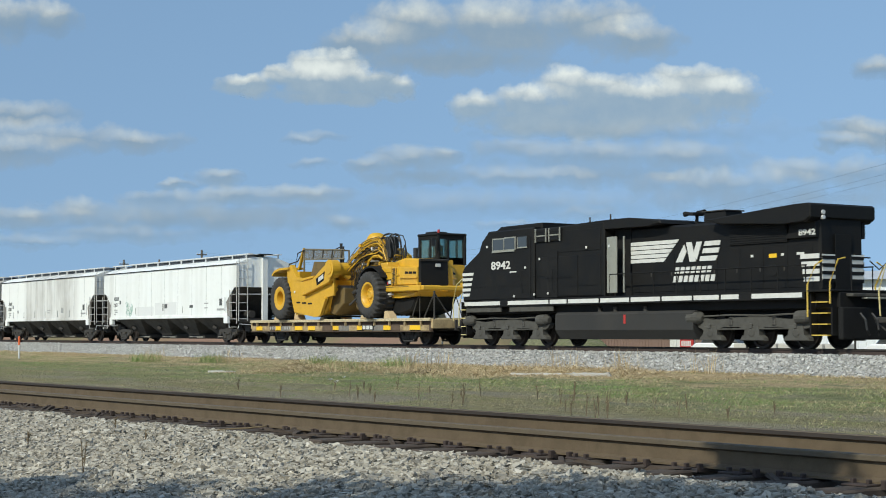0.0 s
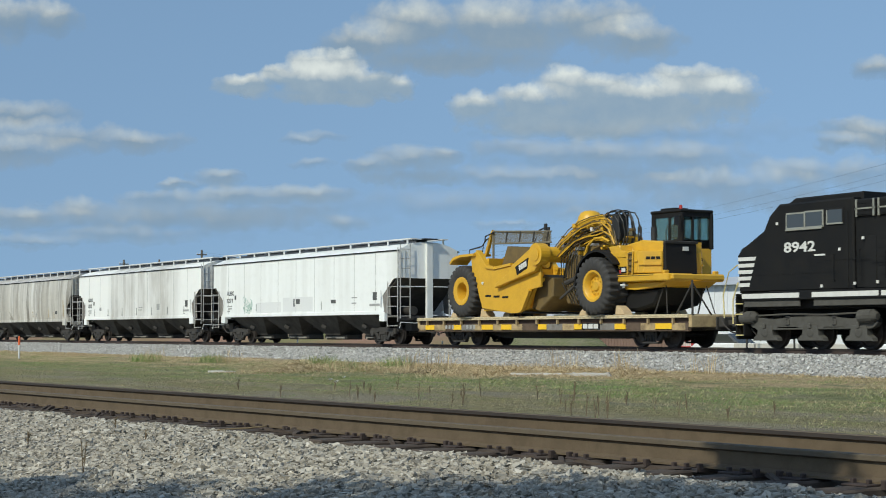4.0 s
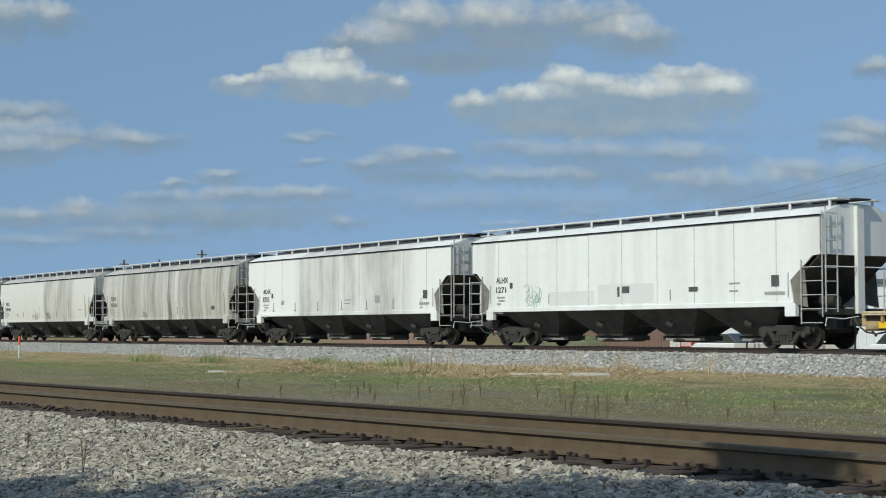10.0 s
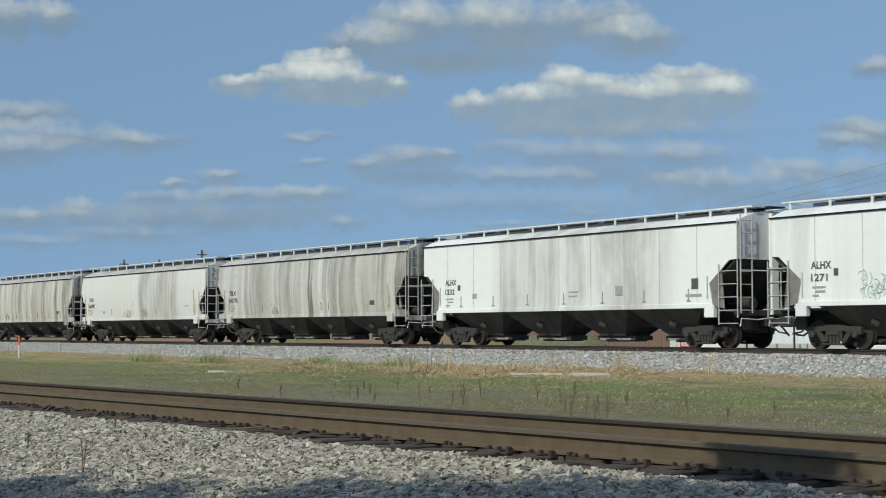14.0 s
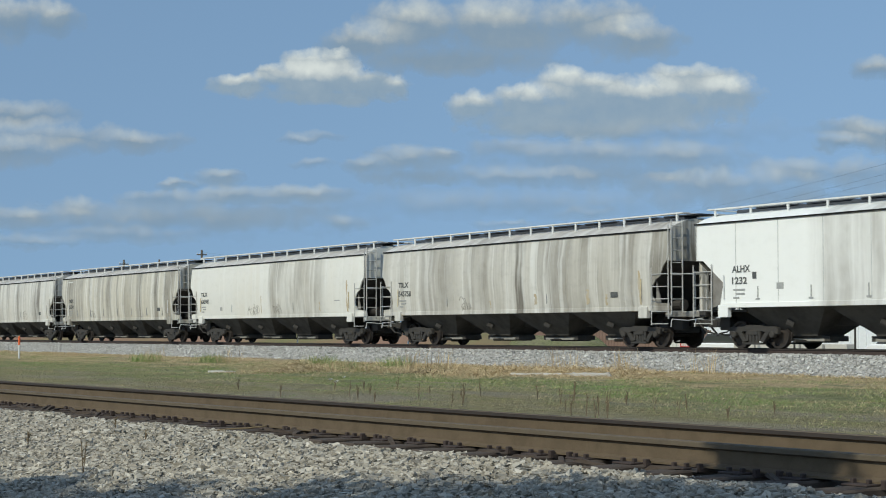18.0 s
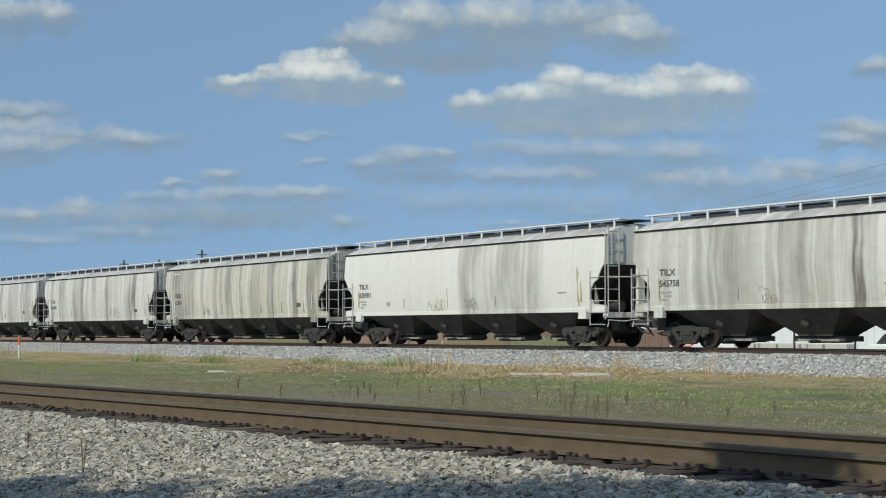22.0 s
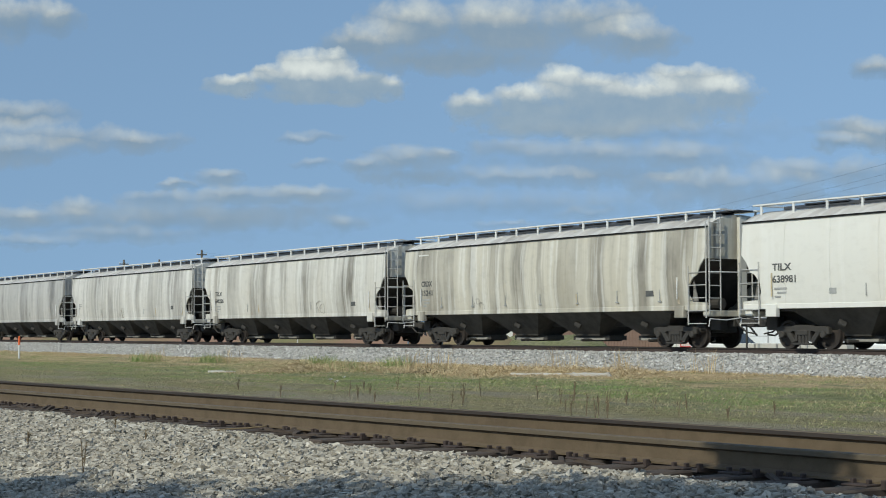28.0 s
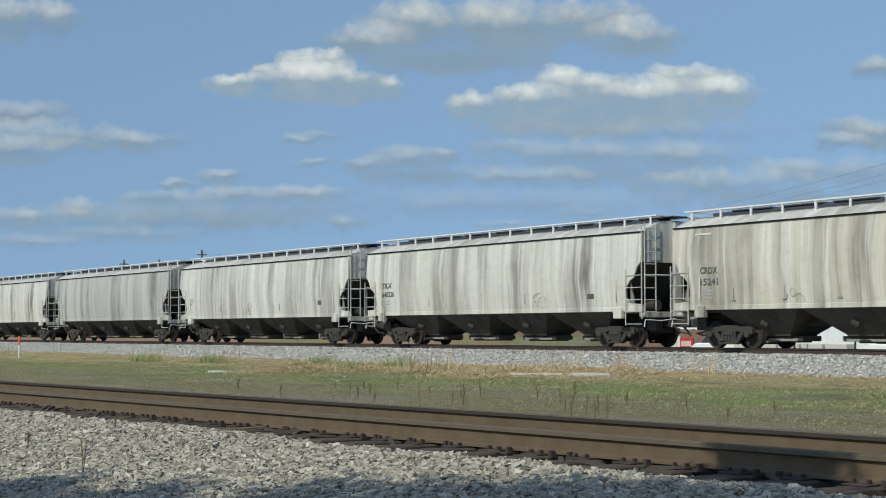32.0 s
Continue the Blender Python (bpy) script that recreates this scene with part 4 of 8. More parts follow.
# ---- flat car ----
FLAT_U = 0.7
flat = thing("flat_car", pose(FLAT_U, TRACK_Y, 0), "weathered yellow flat car with a wooden deck and bright yellow panels", "railway car")
TRAIN.append((flat, FLAT_U))
for i in range(58):
    x = -8.75 + i * 0.3017
    part("deck_plank", lambda: boxed(0.006, 0.296, -1.58, 1.58, 0, 0.07, 0.008), DECK_WOOD, flat, key="plank", at=pose(x, 0, 1.08))
rr = random.Random(31)
for s in (-1, 1):
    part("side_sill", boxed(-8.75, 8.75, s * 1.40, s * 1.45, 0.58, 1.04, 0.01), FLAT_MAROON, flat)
    part("deck_angle", boxed(-8.75, 8.75, s * 1.42, s * 1.61, 1.025, 1.075, 0.01), DECK_WOOD, flat)
    part("lower_flange", boxed(-8.75, 8.75, s * 1.40, s * 1.53, 0.565, 0.60, 0.006), FLAT_BROWN, flat)
    for i in range(13):
        x = -8.0 + i * 1.33
        part("stake_pocket", lambda: built((box, -0.045, 0.045, -0.05, 0.05, 0.84, 1.02, 0.012)), FLAT_YELLOW, flat, key="pocket", at=pose(x, s * 1.53, 0))
    # painted strip along the sill, patch beside patch
    x, i = -8.7, 0
    bright = (1, 4, 7, 9, 12, 15, 18, 21, 24)
    while x < 8.6:
        w = min(rr.uniform(0.5, 1.05), 8.7 - x)
        if i in bright:
            w = min(rr.uniform(0.55, 0.95), 8.7 - x)
            part("reflective_panel", boxed(x, x + w - 0.01, s * 1.45, s * 1.505, 0.64, 0.84, 0.004), REFLECT, flat, "bright yellow reflective panel")
        else:
            part("sill_panel", boxed(x, x + w - 0.01, s * 1.45, s * 1.5, 0.61, 0.85, 0.006), (FLAT_YELLOW, FLAT_GREY, FLAT_YELLOW, FLAT_BROWN)[i % 4], flat)
        x, i = x + w, i + 1
    part("mark_backing", boxed(2.78, 3.86, s * 1.5, s * 1.508, 0.63, 0.86), BLACK_FLAT, flat)
    for x in (2.86, 3.18, 3.5):
        part("company_mark", boxed(x, x + 0.26, s * 1.508, s * 1.514, 0.67, 0.84), WHITE, flat, "white block of the company mark")
    for x in (-6.6, -6.35, -6.1, -5.0, -4.75, -4.5):
        part("number_mark", boxed(x, x + 0.14, s * 1.505, s * 1.513, 0.68, 0.83), STENCIL_PALE, flat)
part("centre_sill", built((prism, [(-8.9, 1.06), (8.9, 1.06), (8.9, 0.62), (5.2, 0.55), (4.0, 0.3), (-4.0, 0.3), (-5.2, 0.55), (-8.9, 0.62)], -0.4, 0.4, 0.02)), STEEL_DARK, flat)
for s in (-1, 1):
    part("end_sill", boxed(s * 8.7, s * 8.86, -1.5, 1.5, 0.7, 1.1, 0.02), FLAT_YELLOW, flat)
    part("draft_gear", boxed(s * 8.6, s * 9.15, -0.3, 0.3, 0.7, 1.05, 0.03), STEEL_DARK, flat)
    coupler(flat, s * 8.9, s)
    freight_truck(flat, s * 6.2, 0)
part("brake_stand", built((rod, (8.75, -1.35, 1.1), (8.75, -1.35, 2.3), 0.04), (rod, (8.75, -1.35, 2.2), (7.9, -1.35, 1.12), 0.03), (rod, (8.75, -1.35, 2.2), (8.75, -0.5, 1.12), 0.03)), STEEL_DARK, flat)


# ---- locomotive ----
def loco_truck(parent, x):
    truck = new("truck")
    truck.parent = parent
    truck.matrix_basis = pose(x, 0, 0)
    for s in (-1, 1):
        def frame_bm():
            bm = bmesh.new()
            # top beam with arches between the pedestals
            arch = [(2.72, 0.82), (2.62, 0.7)]
            for c in (2.0, 0.0, -2.0):
                arch += [(c + 0.62, 0.72), (c + 0.4, 0.62), (c - 0.4, 0.62), (c - 0.62, 0.72)]
            prism(bm, [(-2.72, 0.82), (-2.66, 0.98), (-2.2, 1.0), (-1.7, 0.92), (-1.2, 0.98), (-0.7, 1.02), (0.7, 1.02), (1.2, 0.98), (1.7, 0.92), (2.2, 1.0), (2.66, 0.98)] + arch + [(-2.62, 0.7)], -0.12, 0.12, 0.02)
            for c in (-2.0, 0.0, 2.0):
                prism(bm, [(c - 0.56, 0.26), (c + 0.56, 0.26), (c + 0.52, 0.36), (c + 0.34, 0.44), (c + 0.3, 0.74), (c - 0.3, 0.74), (c - 0.34, 0.44), (c - 0.52, 0.36)], -0.15, 0.1, 0.02)
            for c in (-1.0, 1.0):
                box(bm, c - 0.1, c + 0.1, -0.16, 0.1, 0.76, 0.94, 0.02)
            return bm
        part("side_frame", frame_bm, TRUCK_GREY, truck, key="loco_frame", at=pose(0, s * 1.12, 0, 0, 0, 0 if s < 0 else 180))
        for c in (-2.0, 0.0, 2.0):
            part("journal_box", lambda: built((lathe, [(0, -0.1), (0.1, -0.1), (0.15, -0.08), (0.17, 0.05)], 16), (box, -0.06, 0.06, -0.13, -0.08, 0.12, 0.3, 0.02)), TRUCK_GREY, truck,
                 key="journal", at=pose(c, s * 1.2, 0.52, 0, 0, 0 if s < 0 else 180))
        for c in (-2.75, 2.35):
            part("brake_cylinder", lambda: built((rod, (-0.26, 0, 0), (0.26, 0, 0.02), 0.21, 14), (rod, (0.26, 0, 0.02), (0.42, 0, 0.0), 0.21, 14, 0.1)), TRUCK_GREY, truck, key="loco_brake", at=pose(c, s * 1.26, 1.0))
        for c in (-1.0, 1.0):
            part("coil_spring", lambda: built(*[(rod, (0, 0, 0.06 * i), (0, 0, 0.06 * i + 0.035), 0.11, 10) for i in range(5)]), STEEL_DARK, truck, key="coil", at=pose(c, s * 1.18, 0.76))
        part("sand_pipe", built((pipe, [(-2.7, s * 1.15, 1.1), (-2.85, s * 1.1, 0.7), (-2.6, s * 0.85, 0.25)], 0.03)), STEEL_DARK, truck)
        part("brake_rigging", built((rod, (-2.4, s * 1.22, 0.62), (2.4, s * 1.22, 0.66), 0.03), (pipe, [(-2.4, s * 1.24, 1.06), (-1.0, s * 1.26, 1.1), (0.6, s * 1.26, 1.07), (2.2, s * 1.24, 1.12)], 0.03)), TRUCK_GREY, truck)
    part("truck_bolster", boxed(-0.5, 0.5, -1.0, 1.0, 0.6, 1.1, 0.03), STEEL_DARK, truck)
    for c in (-2.0, 0.0, 2.0):
        w = part("wheelset", lambda: wheel_bm(0.533), WHEEL, truck, key="loco_wheelset", smooth=True, at=pose(c, 0, 0.533))
        WHEELSETS.append((w, (c, 0, 0.533), 0.533, 0))


def side_outline(parent, name, outline, y, thick, material, label=""):
    """A plate with an (x, z) outline on both sides of a vehicle is built once for a side; y is signed."""
    bm = bmesh.new()
    prism(bm, outline, y, y + thick, 0.0)
    return part(name, bm, material, parent, label)


LOCO_U = 22.5
loco = thing("diesel_locomotive", pose(LOCO_U, TRACK_Y, 0), "black diesel locomotive with white stripes and yellow handrails", "locomotive", "locomotives at the train's head")
TRAIN.append((loco, LOCO_U))
# frame and sill
part("underframe", boxed(-10.5, 10.0, -1.2, 1.2, 1.26, 1.77, 0.03), BLACK_FLAT, loco)
for x in (-9.9, 4.0):
    part("motor_duct", boxed(x, x + 4.6, -0.7, 0.7, 0.75, 1.3, 0.04), BLACK_FLAT, loco)
part("walkway", boxed(-9.2, 10.0, -1.52, 1.52, 1.775, 1.835, 0.01), BLACK, loco)
for s in (-1, 1):
    part("side_sill", boxed(-10.45, 8.85, s * 1.46, s * 1.53, 1.55, 1.8, 0.01), BLACK, loco)
    for a, b in ((-10.42, -7.85), (-7.3, -4.6), (-4.5, -3.45), (-3.35, -1.5), (-1.4, 0.25), (0.35, 1.95), (2.05, 3.6), (3.7, 4.95), (5.05, 5.9), (6.5, 8.75)):
        part("sill_stripe", boxed(a, b, s * 1.53, s * 1.54, 1.61, 1.765), WHITE, loco, "white painted sill stripe")
# fuel tank
bm = bmesh.new()
prism(bm, [(-1.32, 1.28), (1.32, 1.28), (1.42, 1.18), (1.42, 0.62), (1.16, 0.28), (-1.16, 0.28), (-1.42, 0.62), (-1.42, 1.18)], -4.35, 3.5, 0.03)
bmesh.ops.transform(bm, matrix=Matrix(((0, 1, 0, 0), (1, 0, 0, 0), (0, 0, 1, 0), (0, 0, 0, 1))), verts=bm.verts)
part("fuel_tank", bm, TANK_BLACK, loco, "dusty dark grey fuel tank")
for s in (-1, 1):
    part("fuel_gauge", boxed(-0.2, -0.08, s * 1.42, s * 1.43, 0.84, 1.16), RED, loco, "red fuel filler mark")
    for a, b in ((-10.4, -7.9), (-7.3, -4.4)):
        part("lower_sill", boxed(a, b, s * 1.40, s * 1.47, 1.34, 1.548, 0.01), TRUCK_GREY, loco)
    for x in (-1.8, -0.9, 0.8):
        part("filler_cap", built((rod, (x, s * 1.2, 1.28), (x, s * 1.2, 1.45), 0.1, 10)), STEEL_DARK, loco)
    part("air_tank", built((rod, (-4.3, s * 0.9, 1.48), (-1.5, s * 0.9, 1.48), 0.14, 12)), BLACK_FLAT, loco)
# nose and cab, cut from one outline
cab = bmesh.new()
prism(cab, [(-10.6, 1.8), (-10.68, 3.02), (-10.5, 3.24), (-9.34, 3.72), (-9.2, 4.22), (-8.75, 4.58), (-5.6, 4.6), (-5.6, 1.8)], -1.5, 1.5, 0.06)
cab_ob = part("cab", cab, BLACK, loco, "black wide-nosed driver's cab")
bm = bmesh.new()
prism(bm, [(-8.75, 4.56), (-8.35, 4.76), (-5.5, 4.78), (-5.5, 4.52)], -1.18, 1.18, 0.05)
part("cab_roof", bm, BLACK, loco)
for s in (-1, 1):
    for a, b, c, d in ((-8.35, -7.62, 3.8, 4.22), (-7.55, -6.85, 3.8, 4.24), (-6.62, -6.02, 3.86, 4.26)):
        win = part("side_window", built((box, a - 0.05, b + 0.05, s * 1.49, s * 1.525, c - 0.05, d + 0.05, 0.01)), GREY_PANEL if b < -6.8 else BLACK_FLAT, loco)
        part("pane", boxed(a, b, s * 1.526, s * 1.532, c, d), LOCO_GLASS, win)
        part("window_post", boxed(a - 0.04, a, s * 1.526, s * 1.54, c, d), GREY_PANEL, win)
        part("window_sill", boxed(a - 0.04, b + 0.04, s * 1.526, s * 1.55, c - 0.05, c), GREY_PANEL, win)
    part("arm_rest", boxed(-8.4, -6.85, s * 1.5, s * 1.56, 3.70, 3.75, 0.01), GREY_PANEL, loco)
    for a, b, z in ((-6.9, -5.0, 2.72), (-4.9, -3.2, 2.62), (-10.2, -6.2, 2.35), (-3.4, -1.6, 2.3)):
        part("side_seam", boxed(a, b, s * 1.5, s * 1.508, z, z + 0.018), BLACK, loco)
    for x, z in ((-6.35, 2.1), (-5.3, 2.2), (-4.3, 2.1)):
        part("grab_iron", built((pipe, [(x, s * 1.5, z), (x, s * 1.57, z), (x, s * 1.57, z + 0.8), (x, s * 1.5, z + 0.8)], 0.012, 5)), BLACK, loco)
    part("door_recess", boxed(-4.72, -4.12, s * 1.44, s * 1.452, 1.86, 3.62), BLACK_FLAT, loco)
    for j in range(6):
        part("recess_louver", boxed(-4.66, -4.18, s * 1.452, s * 1.46, 1.95 + 0.27 * j, 2.0 + 0.27 * j), BLACK, loco)
    for i, z in enumerate((2.84, 2.63, 2.42, 2.21, 2.0)):
        a = -10.62 + 0.0 * i
        bm = bmesh.new()
        prism(bm, [(a, z), (-9.78 - 0.07 * i - 0.05, z), (-9.78 - 0.07 * i, z + 0.12), (a, z + 0.12)], s * 1.5 - 0.004, s * 1.5 + 0.004)
        part("nose_stripe", bm, WHITE, loco, "white slanted nose stripe")
    part("cab_door_seam", boxed(-5.85, -5.8, s * 1.5, s * 1.515, 1.9, 4.2), BLACK_FLAT, loco)
for i in range(5):
    z = 2.0 + 0.21 * i
    part("nose_stripe", boxed(-10.7, -10.68, -1.2, 1.2, z, z + 0.12), WHITE, loco)
lettering(loco, "8942", 0.44, -8.52, -1.506, 3.04, WHITE, 1.36, "road_number")
part("builder_plate", boxed(-7.2, -6.75, -1.512, -1.5, 2.88, 2.93), WHITE, loco)
for x, z in ((-8.85, 3.92), (-6.2, 3.0), (-6.95, 1.9), (-5.6, 1.95), (-4.7, 1.97), (-5.25, 3.3), (-2.3, 3.62), (-0.95, 3.6)):
    part("marker_light", boxed(x, x + 0.09, -1.52, -1.5, z, z + 0.09), WHITE, loco)
part("windscreen", boxed(-9.32, -9.26, -1.1, 1.1, 3.85, 4.15), LOCO_GLASS, loco)
# equipment cabinet behind the cab
bm = bmesh.new()
prism(bm, [(-5.6, 1.84), (-5.6, 4.52), (-1.3, 4.56), (-1.3, 1.84)], -1.42, 1.42, 0.04)
part("equipment_cabinet", bm, BLACK, loco)
for a, b, c, d in ((-5.2, -4.75, 1.85, 3.4), (-4.7, -4.2, 1.85, 3.5), (-4.1, -2.9, 1.9, 3.4), (-2.8, -1.5, 1.9, 3.4), (-4.0, -1.5, 3.55, 4.36)):
    for s in (-1, 1):
        part("cabinet_door", boxed(a, b, s * 1.42, s * 1.44, c, d, 0.008), BLACK if a > -4.2 else BLACK_FLAT, loco)
for s in (-1, 1):
    for a in (-5.5, -4.62):
        vent = part("roof_vent", built((box, a, a + 0.78, s * 1.42, s * 1.5, 4.0, 4.48, 0.01)), BLACK_FLAT, loco)
        for x in (a + 0.02, a + 0.7):
            part("vent_post", boxed(x, x + 0.06, s * 1.5, s * 1.53, 3.98, 4.5), GREY_PANEL, vent)
        part("vent_bar", boxed(a, a + 0.78, s * 1.5, s * 1.53, 4.2, 4.245), GREY_PANEL, vent)
        for j in range(4):
            part("slat", boxed(a + 0.08, a + 0.7, s * 1.5, s * 1.515, 4.04 + 0.11 * j, 4.1 + 0.11 * j), BLACK, vent)
    part("hinged_panel", boxed(-1.06, -0.5, s * 1.44, s * 1.49, 1.95, 3.98, 0.01), GREY_PANEL, loco, "bare grey open door panel")
    part("panel_frame", boxed(-0.24, -0.17, s * 1.36, s * 1.41, 1.95, 3.98, 0.01), GREY_PANEL, loco)
# tapered roof housing over the cabinet and hood
bm = bmesh.new()
prism(bm, [(-5.5, 4.5), (-1.6, 4.61), (0.1, 4.62), (1.75, 4.44), (1.85, 4.32), (1.1, 4.27), (-5.5, 4.27)], -1.4, 1.4, 0.05)
part("brake_housing", bm, BLACK, loco)
part("recess", boxed(-1.3, -0.32, -0.95, 0.95, 1.78, 4.4), BLACK_FLAT, loco)
# long hood
bm = bmesh.new()
prism(bm, [(-0.34, 1.78), (-0.34, 4.28), (8.95, 4.18), (9.0, 1.78)], -0.96, 0.96, 0.08)
part("long_hood", bm, BLACK, loco)
# radiator wing across the hood
bm = bmesh.new()
prism(bm, [(4.2, 4.3), (8.4, 4.55), (8.95, 4.56), (9.05, 4.5), (9.05, 4.12), (8.8, 3.98), (7.9, 3.96), (4.9, 4.1)], -1.45, 1.45, 0.04)
part("radiator_wing", bm, BLACK, loco)
for s in (-1, 1):
    for i in range(8):
        a = -0.1 + i * 1.1
        d = part("hood_door", boxed(a, a + 1.05, s * 0.96, s * 0.975, 1.95, 3.3, 0.006), BLACK, loco)
        part("door_latch", boxed(a + 0.9, a + 0.96, s * 0.975, s * 0.99, 2.5, 2.62), STEEL_DARK, d)
    part("intake_grille", boxed(4.9, 7.6, s * 0.96, s * 1.02, 3.42, 4.0), BLACK_FLAT, loco)
    for i in range(7):
        part("grille_slat", boxed(4.95, 7.55, s * 1.02, s * 1.04, 3.46 + i * 0.075, 3.49 + i * 0.075), BLACK, loco)
    bm = bmesh.new()
    prism(bm, [(7.6, 3.5), (8.93, 3.5), (8.93, 4.0), (7.9, 4.0)], s * 0.95, s * 1.1, 0.01)
    part("wing_brace", bm, BLACK, loco)
    for i in range(4):
        z = 2.84 - 0.24 * i
        part("rear_stripe", boxed(8.15 + 0.05 * i, 8.97, s * 0.98, s * 1.0, z, z + 0.15), WHITE, loco, "white stripe on the hood end")
    for i in range(5):
        z = 3.62 - 0.155 * i
        bm = bmesh.new()
        prism(bm, [(-0.3, z), (2.2 - 0.17 * i, z), (2.34 - 0.17 * i, z + 0.128), (-0.3, z + 0.128)], s * 0.98 - 0.012, s * 0.98 + 0.012)
        part("mane_stripe", bm, WHITE, loco, "white stripe of the painted emblem")
    for pts in ([(2.15, 2.95), (2.5, 2.95), (2.72, 3.3), (2.6, 3.55), (2.4, 3.3)], [(2.7, 3.62), (2.98, 3.62), (3.2, 2.95), (2.88, 2.95)], [(3.05, 3.2), (3.25, 3.0), (3.52, 3.62), (3.25, 3.62)],
                [(3.6, 3.46), (4.4, 3.46), (4.46, 3.62), (3.68, 3.62)], [(3.52, 3.21), (4.34, 3.21), (4.4, 3.38), (3.58, 3.38)], [(3.38, 2.95), (4.2, 2.95), (4.3, 3.12), (3.44, 3.12)]):
        bm = bmesh.new()
        prism(bm, pts, s * 0.978 - 0.012, s * 0.978 + 0.012)
        part("emblem_block", bm, WHITE, loco, "white emblem shape")
    for row, n, z, a0 in ((0, 7, 2.56, 2.1), (1, 8, 2.26, 2.0)):
        for i in range(n):
            a = a0 + i * 0.275
            bm = bmesh.new()
            prism(bm, [(a, z), (a + 0.2, z), (a + 0.26, z + 0.22), (a + 0.06, z + 0.22)], s * 0.98 - 0.012, s * 0.98 + 0.012)
            part("name_bar", bm, WHITE, loco, "white bar of the company name")
    part("warning_plate", boxed(6.75, 7.1, s * 0.98, s * 0.995, 2.93, 3.06), REFLECT, loco, "small yellow warning plate")
    for x in (5.9, 7.3, 8.0):
        part("white_plate", boxed(x, x + (0.12 if x < 7.9 else 0.32), s * 0.98, s * 0.995, 2.98, 3.06), WHITE, loco)
    part("access_cover", built((rod, (6.9, s * 0.96, 2.55), (6.9, s * 0.99, 2.55), 0.22, 14)), BLACK_FLAT, loco)
    # walkway handrail along the hood
    bm = bmesh.new()
    rod(bm, (-0.9, s * 1.48, 2.62), (8.9, s * 1.48, 2.62), 0.022, 6)
    part("handrail", bm, BLACK, loco)
    for i in range(9):
        x = -0.9 + i * 1.22
        part("stanchion", built((rod, (x, s * 1.48, 1.78), (x, s * 1.48, 2.62), 0.02, 6)), BLACK, loco)
part("rear_panel", boxed(8.995, 9.02, -0.9, 0.9, 2.1, 2.97), WHITE, loco)
part("rear_door", boxed(9.02, 9.04, -0.35, 0.35, 1.85, 3.6, 0.005), BLACK, loco)
for i in range(4):
    part("rear_band", boxed(9.02, 9.03, -0.92, 0.92, 2.2 + 0.24 * i - 0.11, 2.2 + 0.24 * i), BLACK, loco)
lettering(loco, "8942", 0.26, 8.2, -1.112, 3.58, WHITE, 0.74, "road_number")
for z in (4.28, 4.12):
    part("class_light", built((rod, (9.0, -0.9, z), (9.1, -0.9, z), 0.07, 10)), GALV, loco)
# roof gear
for y in (-0.2, 0.2):
    part("roof_antenna", built((rod, (-3.2, y * 3, 4.54), (-3.2, y * 3, 4.86), 0.03, 6)), STEEL_DARK, loco)
part("roof_antenna", built((rod, (-1.7, -0.8, 4.56), (-1.7, -0.8, 4.88), 0.03, 6)), STEEL_DARK, loco)
part("roof_box", boxed(-7.6, -6.6, -0.5, 0.5, 4.77, 4.84, 0.02), BLACK, loco)
part("air_horn", built((rod, (2.15, 0, 4.25), (2.15, 0, 4.66), 0.06), (rod, (1.8, -0.25, 4.68), (2.15, -0.25, 4.68), 0.1, 10, 0.04), (rod, (2.15, 0.0, 4.74), (2.55, 0.0, 4.72), 0.04, 10, 0.1),
                       (rod, (1.85, 0.25, 4.7), (2.15, 0.25, 4.68), 0.09, 10, 0.04), (box, 2.02, 2.28, -0.3, 0.3, 4.62, 4.72)), BLACK_FLAT, loco)
part("exhaust_outlet", boxed(2.95, 4.05, -0.4, 0.4, 4.2, 4.66, 0.03), BLACK_FLAT, loco)
part("stack_lip", boxed(2.9, 4.1, -0.45, 0.45, 4.66, 4.7, 0.01), STEEL_DARK, loco)
